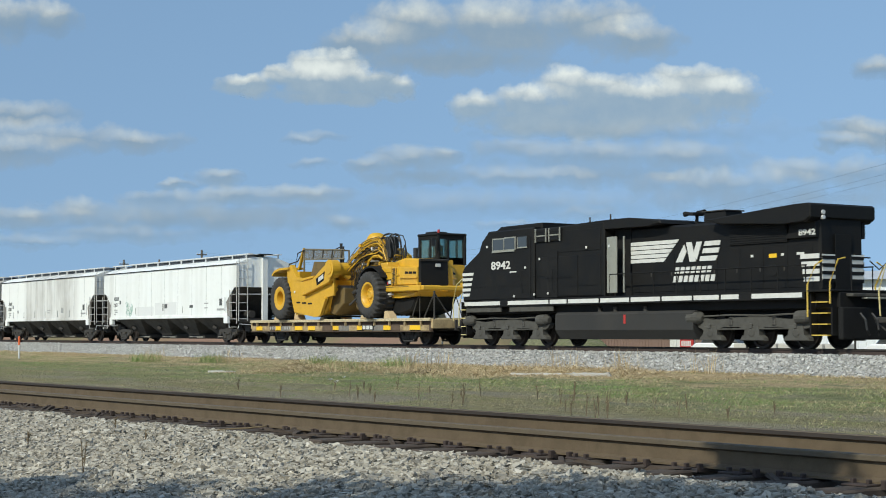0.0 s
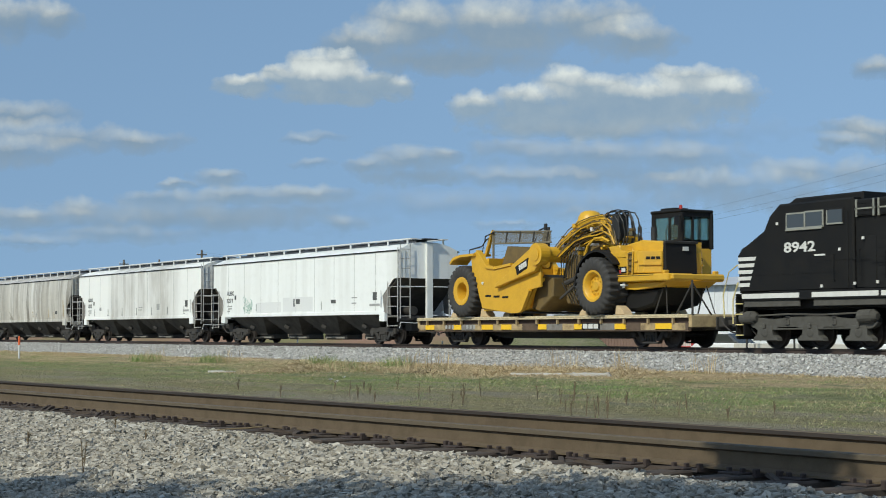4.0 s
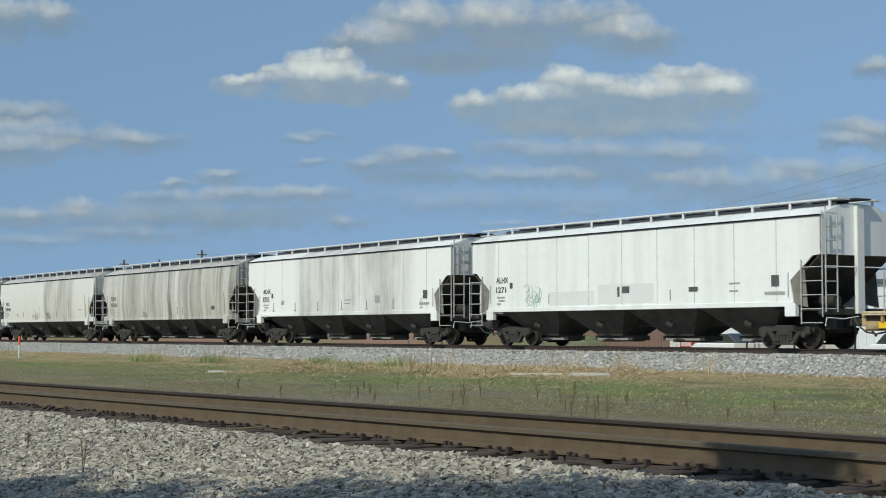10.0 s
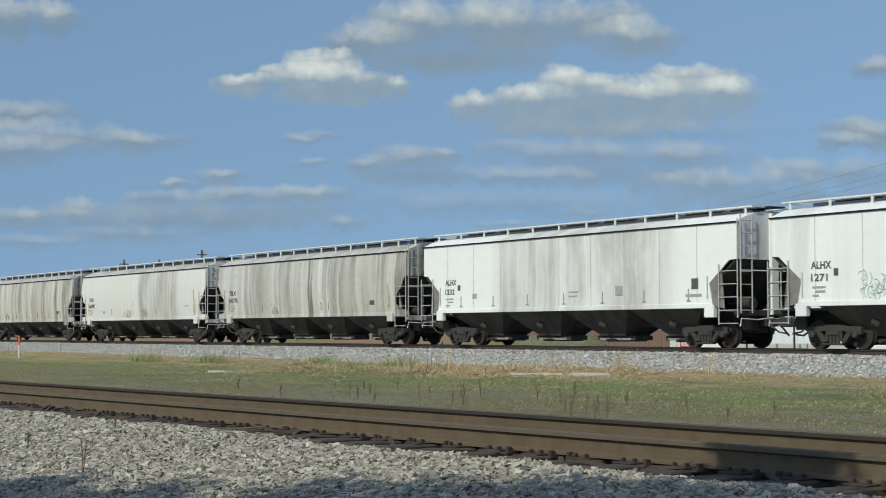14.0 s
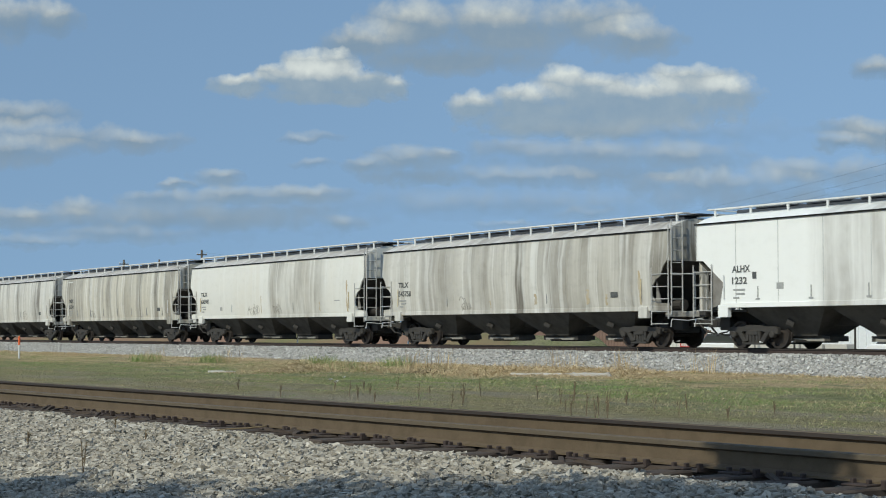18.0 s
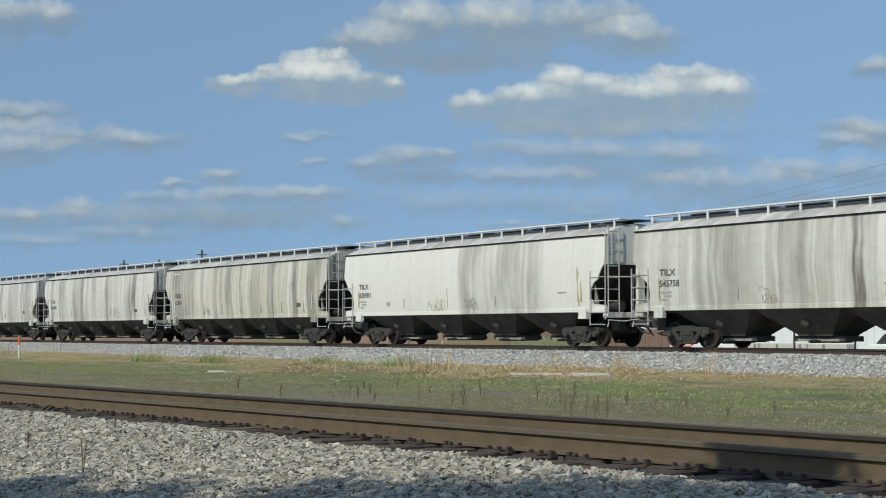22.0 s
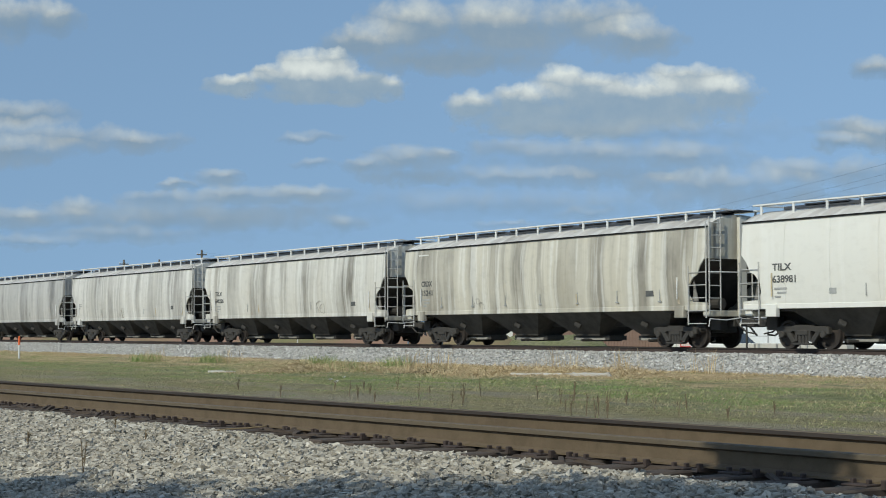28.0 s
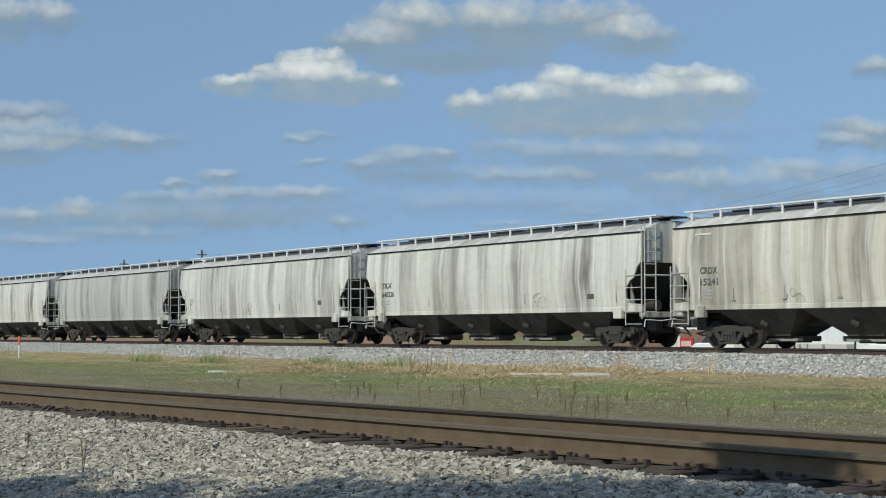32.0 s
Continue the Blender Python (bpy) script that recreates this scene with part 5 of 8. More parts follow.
# steps and handrails at the ends
for e, x0, x1 in ((1, 8.95, 9.85), (-1, -10.95, -10.5)):
    for s in (-1, 1):
        part("step_well", boxed(x0 if e > 0 else x0 + 0.1, x1, s * 1.0, s * 1.06, 0.42, 1.78, 0.02), BLACK_FLAT, loco)
        for x in (x0 if e > 0 else x0 + 0.1, x1):
            part("step_stringer", boxed(x - 0.03, x + 0.03, s * 1.06, s * 1.4, 0.42, 1.78, 0.01), BLACK_FLAT, loco)
        for j in range(4):
            z = 0.42 + j * 0.34
            part("step_edge", boxed(x0 + 0.12, x1 - 0.12 if e > 0 else x1, s * 1.1, s * 1.45, z, z + 0.035), HANDRAIL_YELLOW if e > 0 else HANDRAIL_PALE, loco, "yellow painted step")
        bm = bmesh.new()
        if e > 0:
            pipe(bm, [(x0 + 0.0, s * 1.5, 1.0), (x0 + 0.0, s * 1.5, 2.0), (x0 + 0.35, s * 1.5, 2.6), (x0 + 0.35, s * 1.2, 2.75)], 0.028)
            pipe(bm, [(x1 + 0.05, s * 1.5, 1.4), (x1 + 0.05, s * 1.5, 2.05), (x1 + 0.4, s * 1.5, 2.75), (x1 + 0.4, s * 1.2, 2.8)], 0.028)
        else:
            pipe(bm, [(x0 - 0.35, s * 1.5, 1.0), (x0 - 0.4, s * 1.5, 1.75), (x0 - 0.12, s * 1.5, 2.5), (x0 + 0.3, s * 1.5, 2.72)], 0.024)
            pipe(bm, [(x1 - 0.35, s * 1.53, 0.8), (x1 - 0.35, s * 1.53, 1.6), (x1 - 0.1, s * 1.53, 2.15)], 0.024)
        part("step_handrail", bm, HANDRAIL_YELLOW if e > 0 else HANDRAIL_PALE, loco, "yellow step handrail")
    part("pilot", boxed(10.0 if e > 0 else -11.0, 10.2 if e > 0 else -10.8, -1.3, 1.3, 0.3, 1.3, 0.04), BLACK_FLAT, loco)
    part("end_deck", boxed(9.9 if e > 0 else -10.95, 10.25 if e > 0 else -10.5, -0.9, 0.9, 1.62, 1.72, 0.02), TRUCK_GREY, loco)
    part("drop_step", boxed(e * 10.3 - 0.12, e * 10.3 + 0.12, -0.45, 0.45, 1.55, 1.6, 0.01), GREY_PANEL, loco)
    part("end_chain", built((pipe, [(e * 10.5, -0.4, 2.7), (e * 10.5, 0.0, 2.45), (e * 10.5, 0.4, 2.7)], 0.02)), STEEL_DARK, loco)
    for y in (-1.1, -0.6, 0.6, 1.1):
        part("air_hose", built((pipe, [(e * 10.75, y, 1.1), (e * 10.95, y, 0.9), (e * 11.0, y, 0.6), (e * 10.9, y * 0.8, 0.45)], 0.035)), HOSE, loco)
    part("end_rail", built((pipe, [(e * 10.5, -1.2, 1.78), (e * 10.5, -1.2, 2.8), (e * 10.5, -0.4, 2.8)], 0.025), (pipe, [(e * 10.5, 1.2, 1.78), (e * 10.5, 1.2, 2.8), (e * 10.5, 0.4, 2.8)], 0.025)), BLACK, loco)
    coupler(loco, e * 10.4, e, 0.9)
loco_truck(loco, -7.66)
loco_truck(loco, 6.2)

LEAD_U = 45.7
lead = copy_thing(loco, pose(LEAD_U, TRACK_Y, 0))
tagged(lead, "black diesel locomotive coupled ahead, white nose stripes")
TRAIN.append((lead, LEAD_U))
for t in lead.children:
    if t.name.startswith("truck") and not t.name.startswith("truck_"):
        for w in t.children:
            if w.name.startswith("wheelset"):
                WHEELSETS.append((w, tuple(w.matrix_basis.translation), 0.533, 0))


# ---- wheel tractor-scraper on the flat car ----
DECK = 1.152
scraper = thing("scraper_machine", pose(FLAT_U, TRACK_Y, DECK), "yellow wheel tractor-scraper with black tyres, chained on the flat car", "construction vehicle")
TRAIN.append((scraper, FLAT_U))
K = -DECK      # heights below are over the rail


def tyre_bm():
    """A big earthmover tyre, its shoulder lugs staggered on the two sides."""
    bm = bmesh.new()
    seg, R = 104, 1.05
    prof = [(0.56, -0.42, 0), (0.62, -0.47, 0), (0.84, -0.5, 0), (0.9, -0.5, 1), (1.0, -0.47, 1), (R, -0.42, 1), (R, -0.06, 1), (R, 0.06, 2), (R, 0.42, 2), (1.0, 0.47, 2), (0.9, 0.5, 2), (0.84, 0.5, 0), (0.62, 0.47, 0), (0.56, 0.42, 0)]
    rings = []
    for r, y, side in prof:
        ring = []
        for i in range(seg):
            low = side and ((i + (2 if side == 2 else 0)) % 4) >= 2
            rr_, yy = (r - (0.06 if r > 0.95 else 0.02), y * 0.95) if low else (r, y)
            a = 2 * math.pi * i / seg
            ring.append(bm.verts.new((rr_ * math.cos(a), yy, rr_ * math.sin(a))))
        rings.append(ring)
    for a, b in zip(rings, rings[1:]):
        for i in range(seg):
            bm.faces.new((a[i], b[i], b[(i + 1) % seg], a[(i + 1) % seg]))
    return bm


def rim_bm(deep):
    prof = [(0.0, -0.32), (0.16, -0.32), (0.2, -0.26), (0.38, -0.24), (0.42, -0.36), (0.5, -0.44), (0.58, -0.45), (0.58, -0.3)] if not deep else \
           [(0.0, 0.05), (0.14, 0.05), (0.3, 0.08), (0.33, -0.3), (0.36, -0.42), (0.5, -0.46), (0.58, -0.45), (0.58, -0.3)]
    return built((lathe, prof, 28))


for x in (-4.84, 3.9):
    for s in (-1, 1):
        wheel = new("wheel")
        wheel.parent = scraper
        wheel.matrix_basis = pose(x, s * 1.42, 1.06, 0, 0, 0 if s < 0 else 180)
        part("tyre", tyre_bm, RUBBER, wheel, key="scraper_tyre", smooth=True)
        part("rim", lambda: rim_bm(x < 0), CAT_YELLOW, wheel, key=("rim", x), smooth=True)
        for j in range(10):
            a = 2 * math.pi * j / 10
            part("wheel_nut", lambda: built((rod, (0, -0.03, 0), (0, 0.03, 0), 0.03, 6)), CAT_YELLOW, wheel, key="nut", at=pose(0.29 * math.cos(a), -0.27 if x > 0 else 0.04, 0.29 * math.sin(a)))
# bowl
for s in (-1, 1):
    bm = bmesh.new()
    prism(bm, [(-4.32, 3.68 + K), (-3.85, 3.82 + K), (-3.18, 3.18 + K), (-2.6, 3.08 + K), (-1.4, 3.2 + K), (0.5, 3.3 + K), (0.5, 2.26 + K), (-0.22, 2.18 + K), (-0.85, 1.3 + K),
               (-1.4, 1.27 + K), (-3.5, 1.5 + K), (-3.72, 2.1 + K), (-4.22, 2.95 + K)], s * 1.62, s * 1.74, 0.02)
    part("bowl_side", bm, CAT_YELLOW, scraper)
    part("bowl_rib", built((prism, [(-3.86, 3.84 + K), (-3.74, 3.84 + K), (-3.12, 3.22 + K), (-2.6, 3.13 + K), (-1.4, 3.24 + K), (-1.4, 3.14 + K), (-2.62, 3.02 + K), (-3.2, 3.1 + K)], s * 1.6, s * 1.8)), CAT_YELLOW, scraper)
    part("edge_plate", built((prism, [(-0.22, 2.2 + K), (-0.1, 2.12 + K), (-0.62, 1.36 + K), (-0.86, 1.28 + K), (-1.2, 1.3 + K), (-0.9, 1.38 + K)], s * 1.7, s * 1.84)), CAT_YELLOW, scraper)
    for j in range(5):
        part("rear_bolt", built((rod, (-4.1 + 0.05 * j, s * 1.73, 2.85 + K - 0.14 * j), (-4.1 + 0.05 * j, s * 1.77, 2.85 + K - 0.14 * j), 0.035, 8)), CAT_YELLOW, scraper)
    part("side_lamp", built((rod, (-3.42, s * 1.73, 2.5 + K), (-3.42, s * 1.78, 2.5 + K), 0.06, 10)), WHITE, scraper)
    for x in (-3.25, -2.65, -2.05):
        part("bowl_slot", boxed(x, x + 0.4, s * 1.741, s * 1.75, 1.93 + K - 0.06 * (x + 3), 2.01 + K - 0.06 * (x + 3)), BLACK_FLAT, scraper)
    # draft arm with its round trunnion
    bm = bmesh.new()
    prism(bm, [(-2.3, 2.28 + K), (-2.28, 2.42 + K), (-1.25, 2.86 + K), (-1.2, 3.1 + K), (0.1, 3.72 + K), (0.55, 3.92 + K), (0.96, 3.6 + K), (0.9, 3.22 + K), (0.55, 3.06 + K), (0.4, 2.86 + K)], s * 1.74, s * 1.95, 0.03)
    part("draft_arm", bm, CAT_YELLOW, scraper)
    part("trunnion", built((rod, (0.55, s * 1.6, 3.5 + K), (0.55, s * 2.02, 3.5 + K), 0.42, 24), (rod, (0.55, s * 2.0, 3.5 + K), (0.55, s * 2.05, 3.5 + K), 0.26, 20)), CAT_YELLOW, scraper)
    bm = bmesh.new()
    prism(bm, [(-0.74, 2.74 + K), (-0.06, 2.98 + K), (0.04, 3.4 + K), (-0.86, 3.06 + K)], s * 1.955 - 0.006, s * 1.955 + 0.006)
    part("model_plate", bm, BLACK_FLAT, scraper, "black and white model plate")
    for j in range(4):
        x = -0.58 + j * 0.13
        part("model_bar", built((prism, [(x, 2.9 + K + 0.045 * j), (x + 0.11, 2.94 + K + 0.045 * j), (x + 0.08, 3.14 + K + 0.045 * j), (x - 0.03, 3.1 + K + 0.045 * j)], s * 1.966 - 0.005, s * 1.966 + 0.005)), WHITE, scraper)
    part("apron_arm", built((prism, [(-0.9, 1.4 + K), (-0.7, 1.4 + K), (-0.05, 2.3 + K), (0.4, 2.5 + K), (0.4, 2.62 + K), (-0.25, 2.5 + K)], s * 1.45, s * 1.6)), CAT_YELLOW, scraper)
    # rear fender and frame
    part("rear_fender", built((prism, [(-5.75, 3.4 + K), (-5.5, 3.6 + K), (-4.95, 3.7 + K), (-3.95, 3.72 + K), (-3.95, 3.62 + K), (-4.95, 3.6 + K), (-5.45, 3.5 + K), (-5.7, 3.32 + K)], s * 1.0, s * 1.86)), CAT_YELLOW, scraper)
    part("rear_frame", boxed(-6.2, -3.6, s * 0.55, s * 0.85, 2.0 + K, 3.1 + K, 0.04), CAT_YELLOW, scraper)
part("bowl_floor", boxed(-3.5, -0.95, -1.65, 1.65, 1.38 + K, 1.5 + K, 0.02), CAT_YELLOW, scraper)
part("cutting_edge", boxed(-1.1, -0.75, -1.7, 1.7, 1.26 + K, 1.34 + K, 0.01), STEEL_DARK, scraper)
part("ejector", built((prism, [(-3.6, 1.5 + K), (-3.45, 1.5 + K), (-3.2, 3.5 + K), (-3.35, 3.5 + K)], -1.6, 1.6)), CAT_YELLOW, scraper)
part("ejector_tube", built((rod, (-3.6, -0.5, 3.35 + K), (-2.4, -0.5, 3.35 + K), 0.26, 14), (rod, (-3.6, 0.5, 3.3 + K), (-2.2, 0.5, 3.3 + K), 0.2, 14)), CAT_YELLOW, scraper)
# Apron and tailgate: their shade is painted in as darker brown.
part("apron", built((prism, [(-0.7, 1.45 + K), (-0.2, 1.35 + K), (0.7, 1.9 + K), (0.75, 2.6 + K), (0.1, 2.75 + K), (-0.35, 2.4 + K)], -1.3, 1.3, 0.04)), WORN_SHADE, scraper)
part("tailgate", built((prism, [(-2.95, 3.1 + K), (-2.5, 3.96 + K), (-0.45, 3.82 + K), (-0.4, 3.2 + K)], -1.18, -1.1), (prism, [(-2.95, 3.1 + K), (-2.5, 3.96 + K), (-2.4, 3.96 + K), (-2.85, 3.1 + K)], -1.1, 1.2)), WORN_SHADE, scraper, "brown-yellow tailgate, shade in its colour")
part("push_block", boxed(-6.75, -6.2, -0.45, 0.45, 2.0 + K, 2.55 + K, 0.05), CAT_YELLOW, scraper)
part("rear_axle", built((rod, (-4.84, -1.2, 1.06), (-4.84, 1.2, 1.06), 0.28, 14)), CAT_YELLOW, scraper)
part("rear_rail", built((pipe, [(-5.6, -1.0, 3.7 + K), (-5.5, -1.0, 3.95 + K), (-4.6, -1.0, 4.05 + K), (-4.3, -1.0, 4.3 + K), (-3.6, -1.0, 4.5 + K)], 0.03), (pipe, [(-3.7, -1.6, 3.7 + K), (-3.6, -1.5, 4.4 + K), (-3.3, -1.3, 4.55 + K)], 0.03)), HOSE, scraper)
# spill screen over the bowl
part("screen_frame", built((rod, (-3.4, -1.25, 4.6 + K), (0.2, -1.0, 4.42 + K), 0.035), (rod, (-3.35, -1.25, 4.1 + K), (0.2, -1.0, 4.0 + K), 0.035), (rod, (-3.4, -1.25, 3.4 + K), (-3.4, -1.25, 4.62 + K), 0.05),
                           (rod, (-3.4, 1.25, 3.4 + K), (-3.4, 1.25, 4.62 + K), 0.05), (rod, (-3.4, -1.25, 4.6 + K), (-3.4, 1.25, 4.6 + K), 0.04)), SCREEN_GREY, scraper)
part("screen_post", built((prism, [(-4.0, 3.6 + K), (-3.85, 3.6 + K), (-3.4, 4.5 + K), (-3.4, 4.66 + K), (-3.55, 4.5 + K)], -1.32, -1.2)), CAT_YELLOW, scraper)
for i in range(4):
    x = -2.55 + i * 0.85
    part("screen_bar", built((rod, (x - 0.06, -1.19 + 0.055 * i, 4.05 + K), (x + 0.06, -1.19 + 0.055 * i, 4.56 - 0.04 * i + K), 0.035, 6)), STEEL_DARK, scraper)
part("screen_mesh", built(*[(rod, (-3.35, -1.23, 4.11 + K + 0.03 * j), (0.2, -1.0, 4.01 + K + 0.026 * j), 0.009, 4) for j in range(17)],
                          *[(rod, (-3.35 + 0.04 * j, -1.23 + 0.0026 * j, 4.1 + K - 0.0011 * j), (-3.35 + 0.04 * j, -1.23 + 0.0026 * j, 4.6 + K - 0.002 * j), 0.007, 4) for j in range(89)]), SCREEN_GREY, scraper)
part("lift_post", built((rod, (-0.3, -0.9, 3.6 + K), (-0.3, -0.9, 4.75 + K), 0.07, 8), (rod, (-0.1, -0.9, 3.6 + K), (-0.1, -0.9, 4.6 + K), 0.05, 8), (pipe, [(-0.3, -0.9, 4.6 + K), (-0.6, -1.0, 4.5 + K), (-0.8, -1.1, 4.0 + K)], 0.03)), HOSE, scraper)
# gooseneck
bm = bmesh.new()
neck = [(0.35, 3.2), (0.55, 4.0), (0.85, 4.65), (1.15, 4.88), (1.6, 4.8), (2.4, 4.5), (3.4, 4.3), (4.0, 4.05), (4.2, 3.3), (3.6, 3.3), (3.4, 3.75), (2.6, 3.95), (1.7, 4.1), (1.15, 3.6), (1.0, 3.2)]
prism(bm, [(x, z + K) for x, z in neck], -0.45, 0.45, 0.06)
part("gooseneck", bm, CAT_YELLOW, scraper)
part("cross_tube", built((rod, (0.55, -1.7, 3.5 + K), (0.55, 1.7, 3.5 + K), 0.3, 18)), CAT_YELLOW, scraper)
part("kingpin_dome", built((lathe, [(0, -0.62), (0.2, -0.6), (0.36, -0.52), (0.46, -0.36), (0.5, -0.1), (0.5, 0.4)], 20)), CAT_YELLOW, scraper, smooth=True, at=pose(0.9, 0.35, 4.62 + K, -90, 0, 0))
part("wheel_arch_pipe", built((pipe, [(2.3, -1.0, 3.35 + K), (2.5, -1.0, 3.75 + K), (2.9, -1.0, 4.0 + K), (3.4, -1.0, 4.02 + K), (3.8, -1.0, 3.85 + K)], 0.05)), CAT_YELLOW, scraper)
rr = random.Random(11)
for i in range(34):
    # pipes fan out from the trunnion, climb over the neck and run level to the valves
    lift = i / 33.0
    y = -1.0 + 0.75 * rr.random()
    bend = rr.uniform(-0.06, 0.06)
    x0 = 0.95 - 0.5 * lift + bend
    top = 4.05 + 0.8 * lift
    pts = [(x0, y - 0.2, 3.35 + 0.35 * lift + K), (x0 + 0.3 + bend, y - 0.1, 3.62 + 0.42 * lift + K), (x0 + 0.75, y, 3.82 + 0.62 * lift + K + bend), (x0 + 1.4, y, 3.98 + 0.74 * lift + K), (x0 + 2.1, y, top + 0.02 + K - bend),
           (3.3 + bend * 3, y, top + 0.06 + K), (3.75 + bend * 3, y, top - 0.1 - 0.2 * lift + K), (4.0 + bend, y, 3.75 + K)]
    part("hydraulic_pipe", built((pipe, pts, rr.uniform(0.016, 0.028))), (CAT_YELLOW, CAT_YELLOW, WORN_SHADE, CAT_YELLOW, HOSE)[i % 5], scraper)
for i in range(9):
    x = 2.9 + 0.11 * i
    y = -0.85 + rr.uniform(-0.1, 0.6)
    h = rr.uniform(4.82, 5.02)
    part("hydraulic_hose", built((pipe, [(x - 0.2, y, h - 0.2 + K), (x + 0.1, y, h - 0.03 + K), (x + 0.5, y, h + K), (x + 0.85, y - 0.05, h - 0.05 + K), (x + 1.05, y - 0.05, h - 0.3 + K), (x + 1.1, y, 4.1 + K), (x + 0.95, y, 3.6 + K)], 0.026)), HOSE, scraper)
part("valve_bank", boxed(3.75, 4.15, -0.85, -0.35, 3.9 + K, 4.85 + K, 0.03), HOSE, scraper)
for i in range(46):
    x, z = rr.uniform(0.6, 4.6), rr.uniform(3.45, 4.6)
    if x < 1.2 and z > 4.2:
        z -= 0.6
    w, h = rr.uniform(0.05, 0.2), rr.uniform(0.05, 0.16)
    part("valve_block", built((box, x, x + w, -0.95 + 0.04 * (i % 9), -0.45, z + K, z + h + K, 0.012)), (CAT_YELLOW, WORN_SHADE, HOSE, CAT_YELLOW, GALV, CAT_YELLOW)[i % 6], scraper)
for i in range(7):
    x = 0.8 + 0.16 * i
    part("hose_drop", built((pipe, [(x, -0.8, 3.9 + K), (x + 0.05, -1.0, 3.3 + K), (x - 0.1, -0.9, 2.5 + K), (x + 0.35, -0.7, 1.6 + K)], 0.018)), (HOSE, HOSE, STEEL_DARK)[i % 3], scraper)
# Dark brown on shield and yoke carries the shadow under the gooseneck.
part("neck_shield", built((prism, [(0.6, 1.6 + K), (0.75, 3.3 + K), (1.2, 4.2 + K), (2.0, 4.5 + K), (3.3, 4.3 + K), (3.3, 3.3 + K), (2.7, 2.4 + K), (2.6, 1.3 + K)], -0.3, 0.5, 0.05)), WORN_SHADE, scraper, "worn steel under the neck, shade in its colour")
part("draft_yoke", built((prism, [(0.3, 2.3 + K), (0.62, 3.4 + K), (1.3, 3.75 + K), (1.75, 3.2 + K), (1.55, 2.3 + K), (1.2, 1.6 + K), (0.7, 1.6 + K)], -0.62, 0.62, 0.05)), WORN_SHADE, scraper)
part("hitch", built((box, 1.2, 3.0, -0.5, 0.5, 1.75 + K, 3.3 + K, 0.06), (rod, (1.6, 0, 1.6 + K), (1.6, 0, 3.9 + K), 0.3, 12)), STEEL_DARK, scraper)
for s in (-1, 1):
    part("steer_cylinder", built((rod, (1.0, s * 0.9, 2.4 + K), (3.2, s * 0.8, 3.0 + K), 0.1, 10), (rod, (0.9, s * 1.1, 1.8 + K), (1.7, s * 0.6, 2.6 + K), 0.05, 8)), STEEL_DARK, scraper)
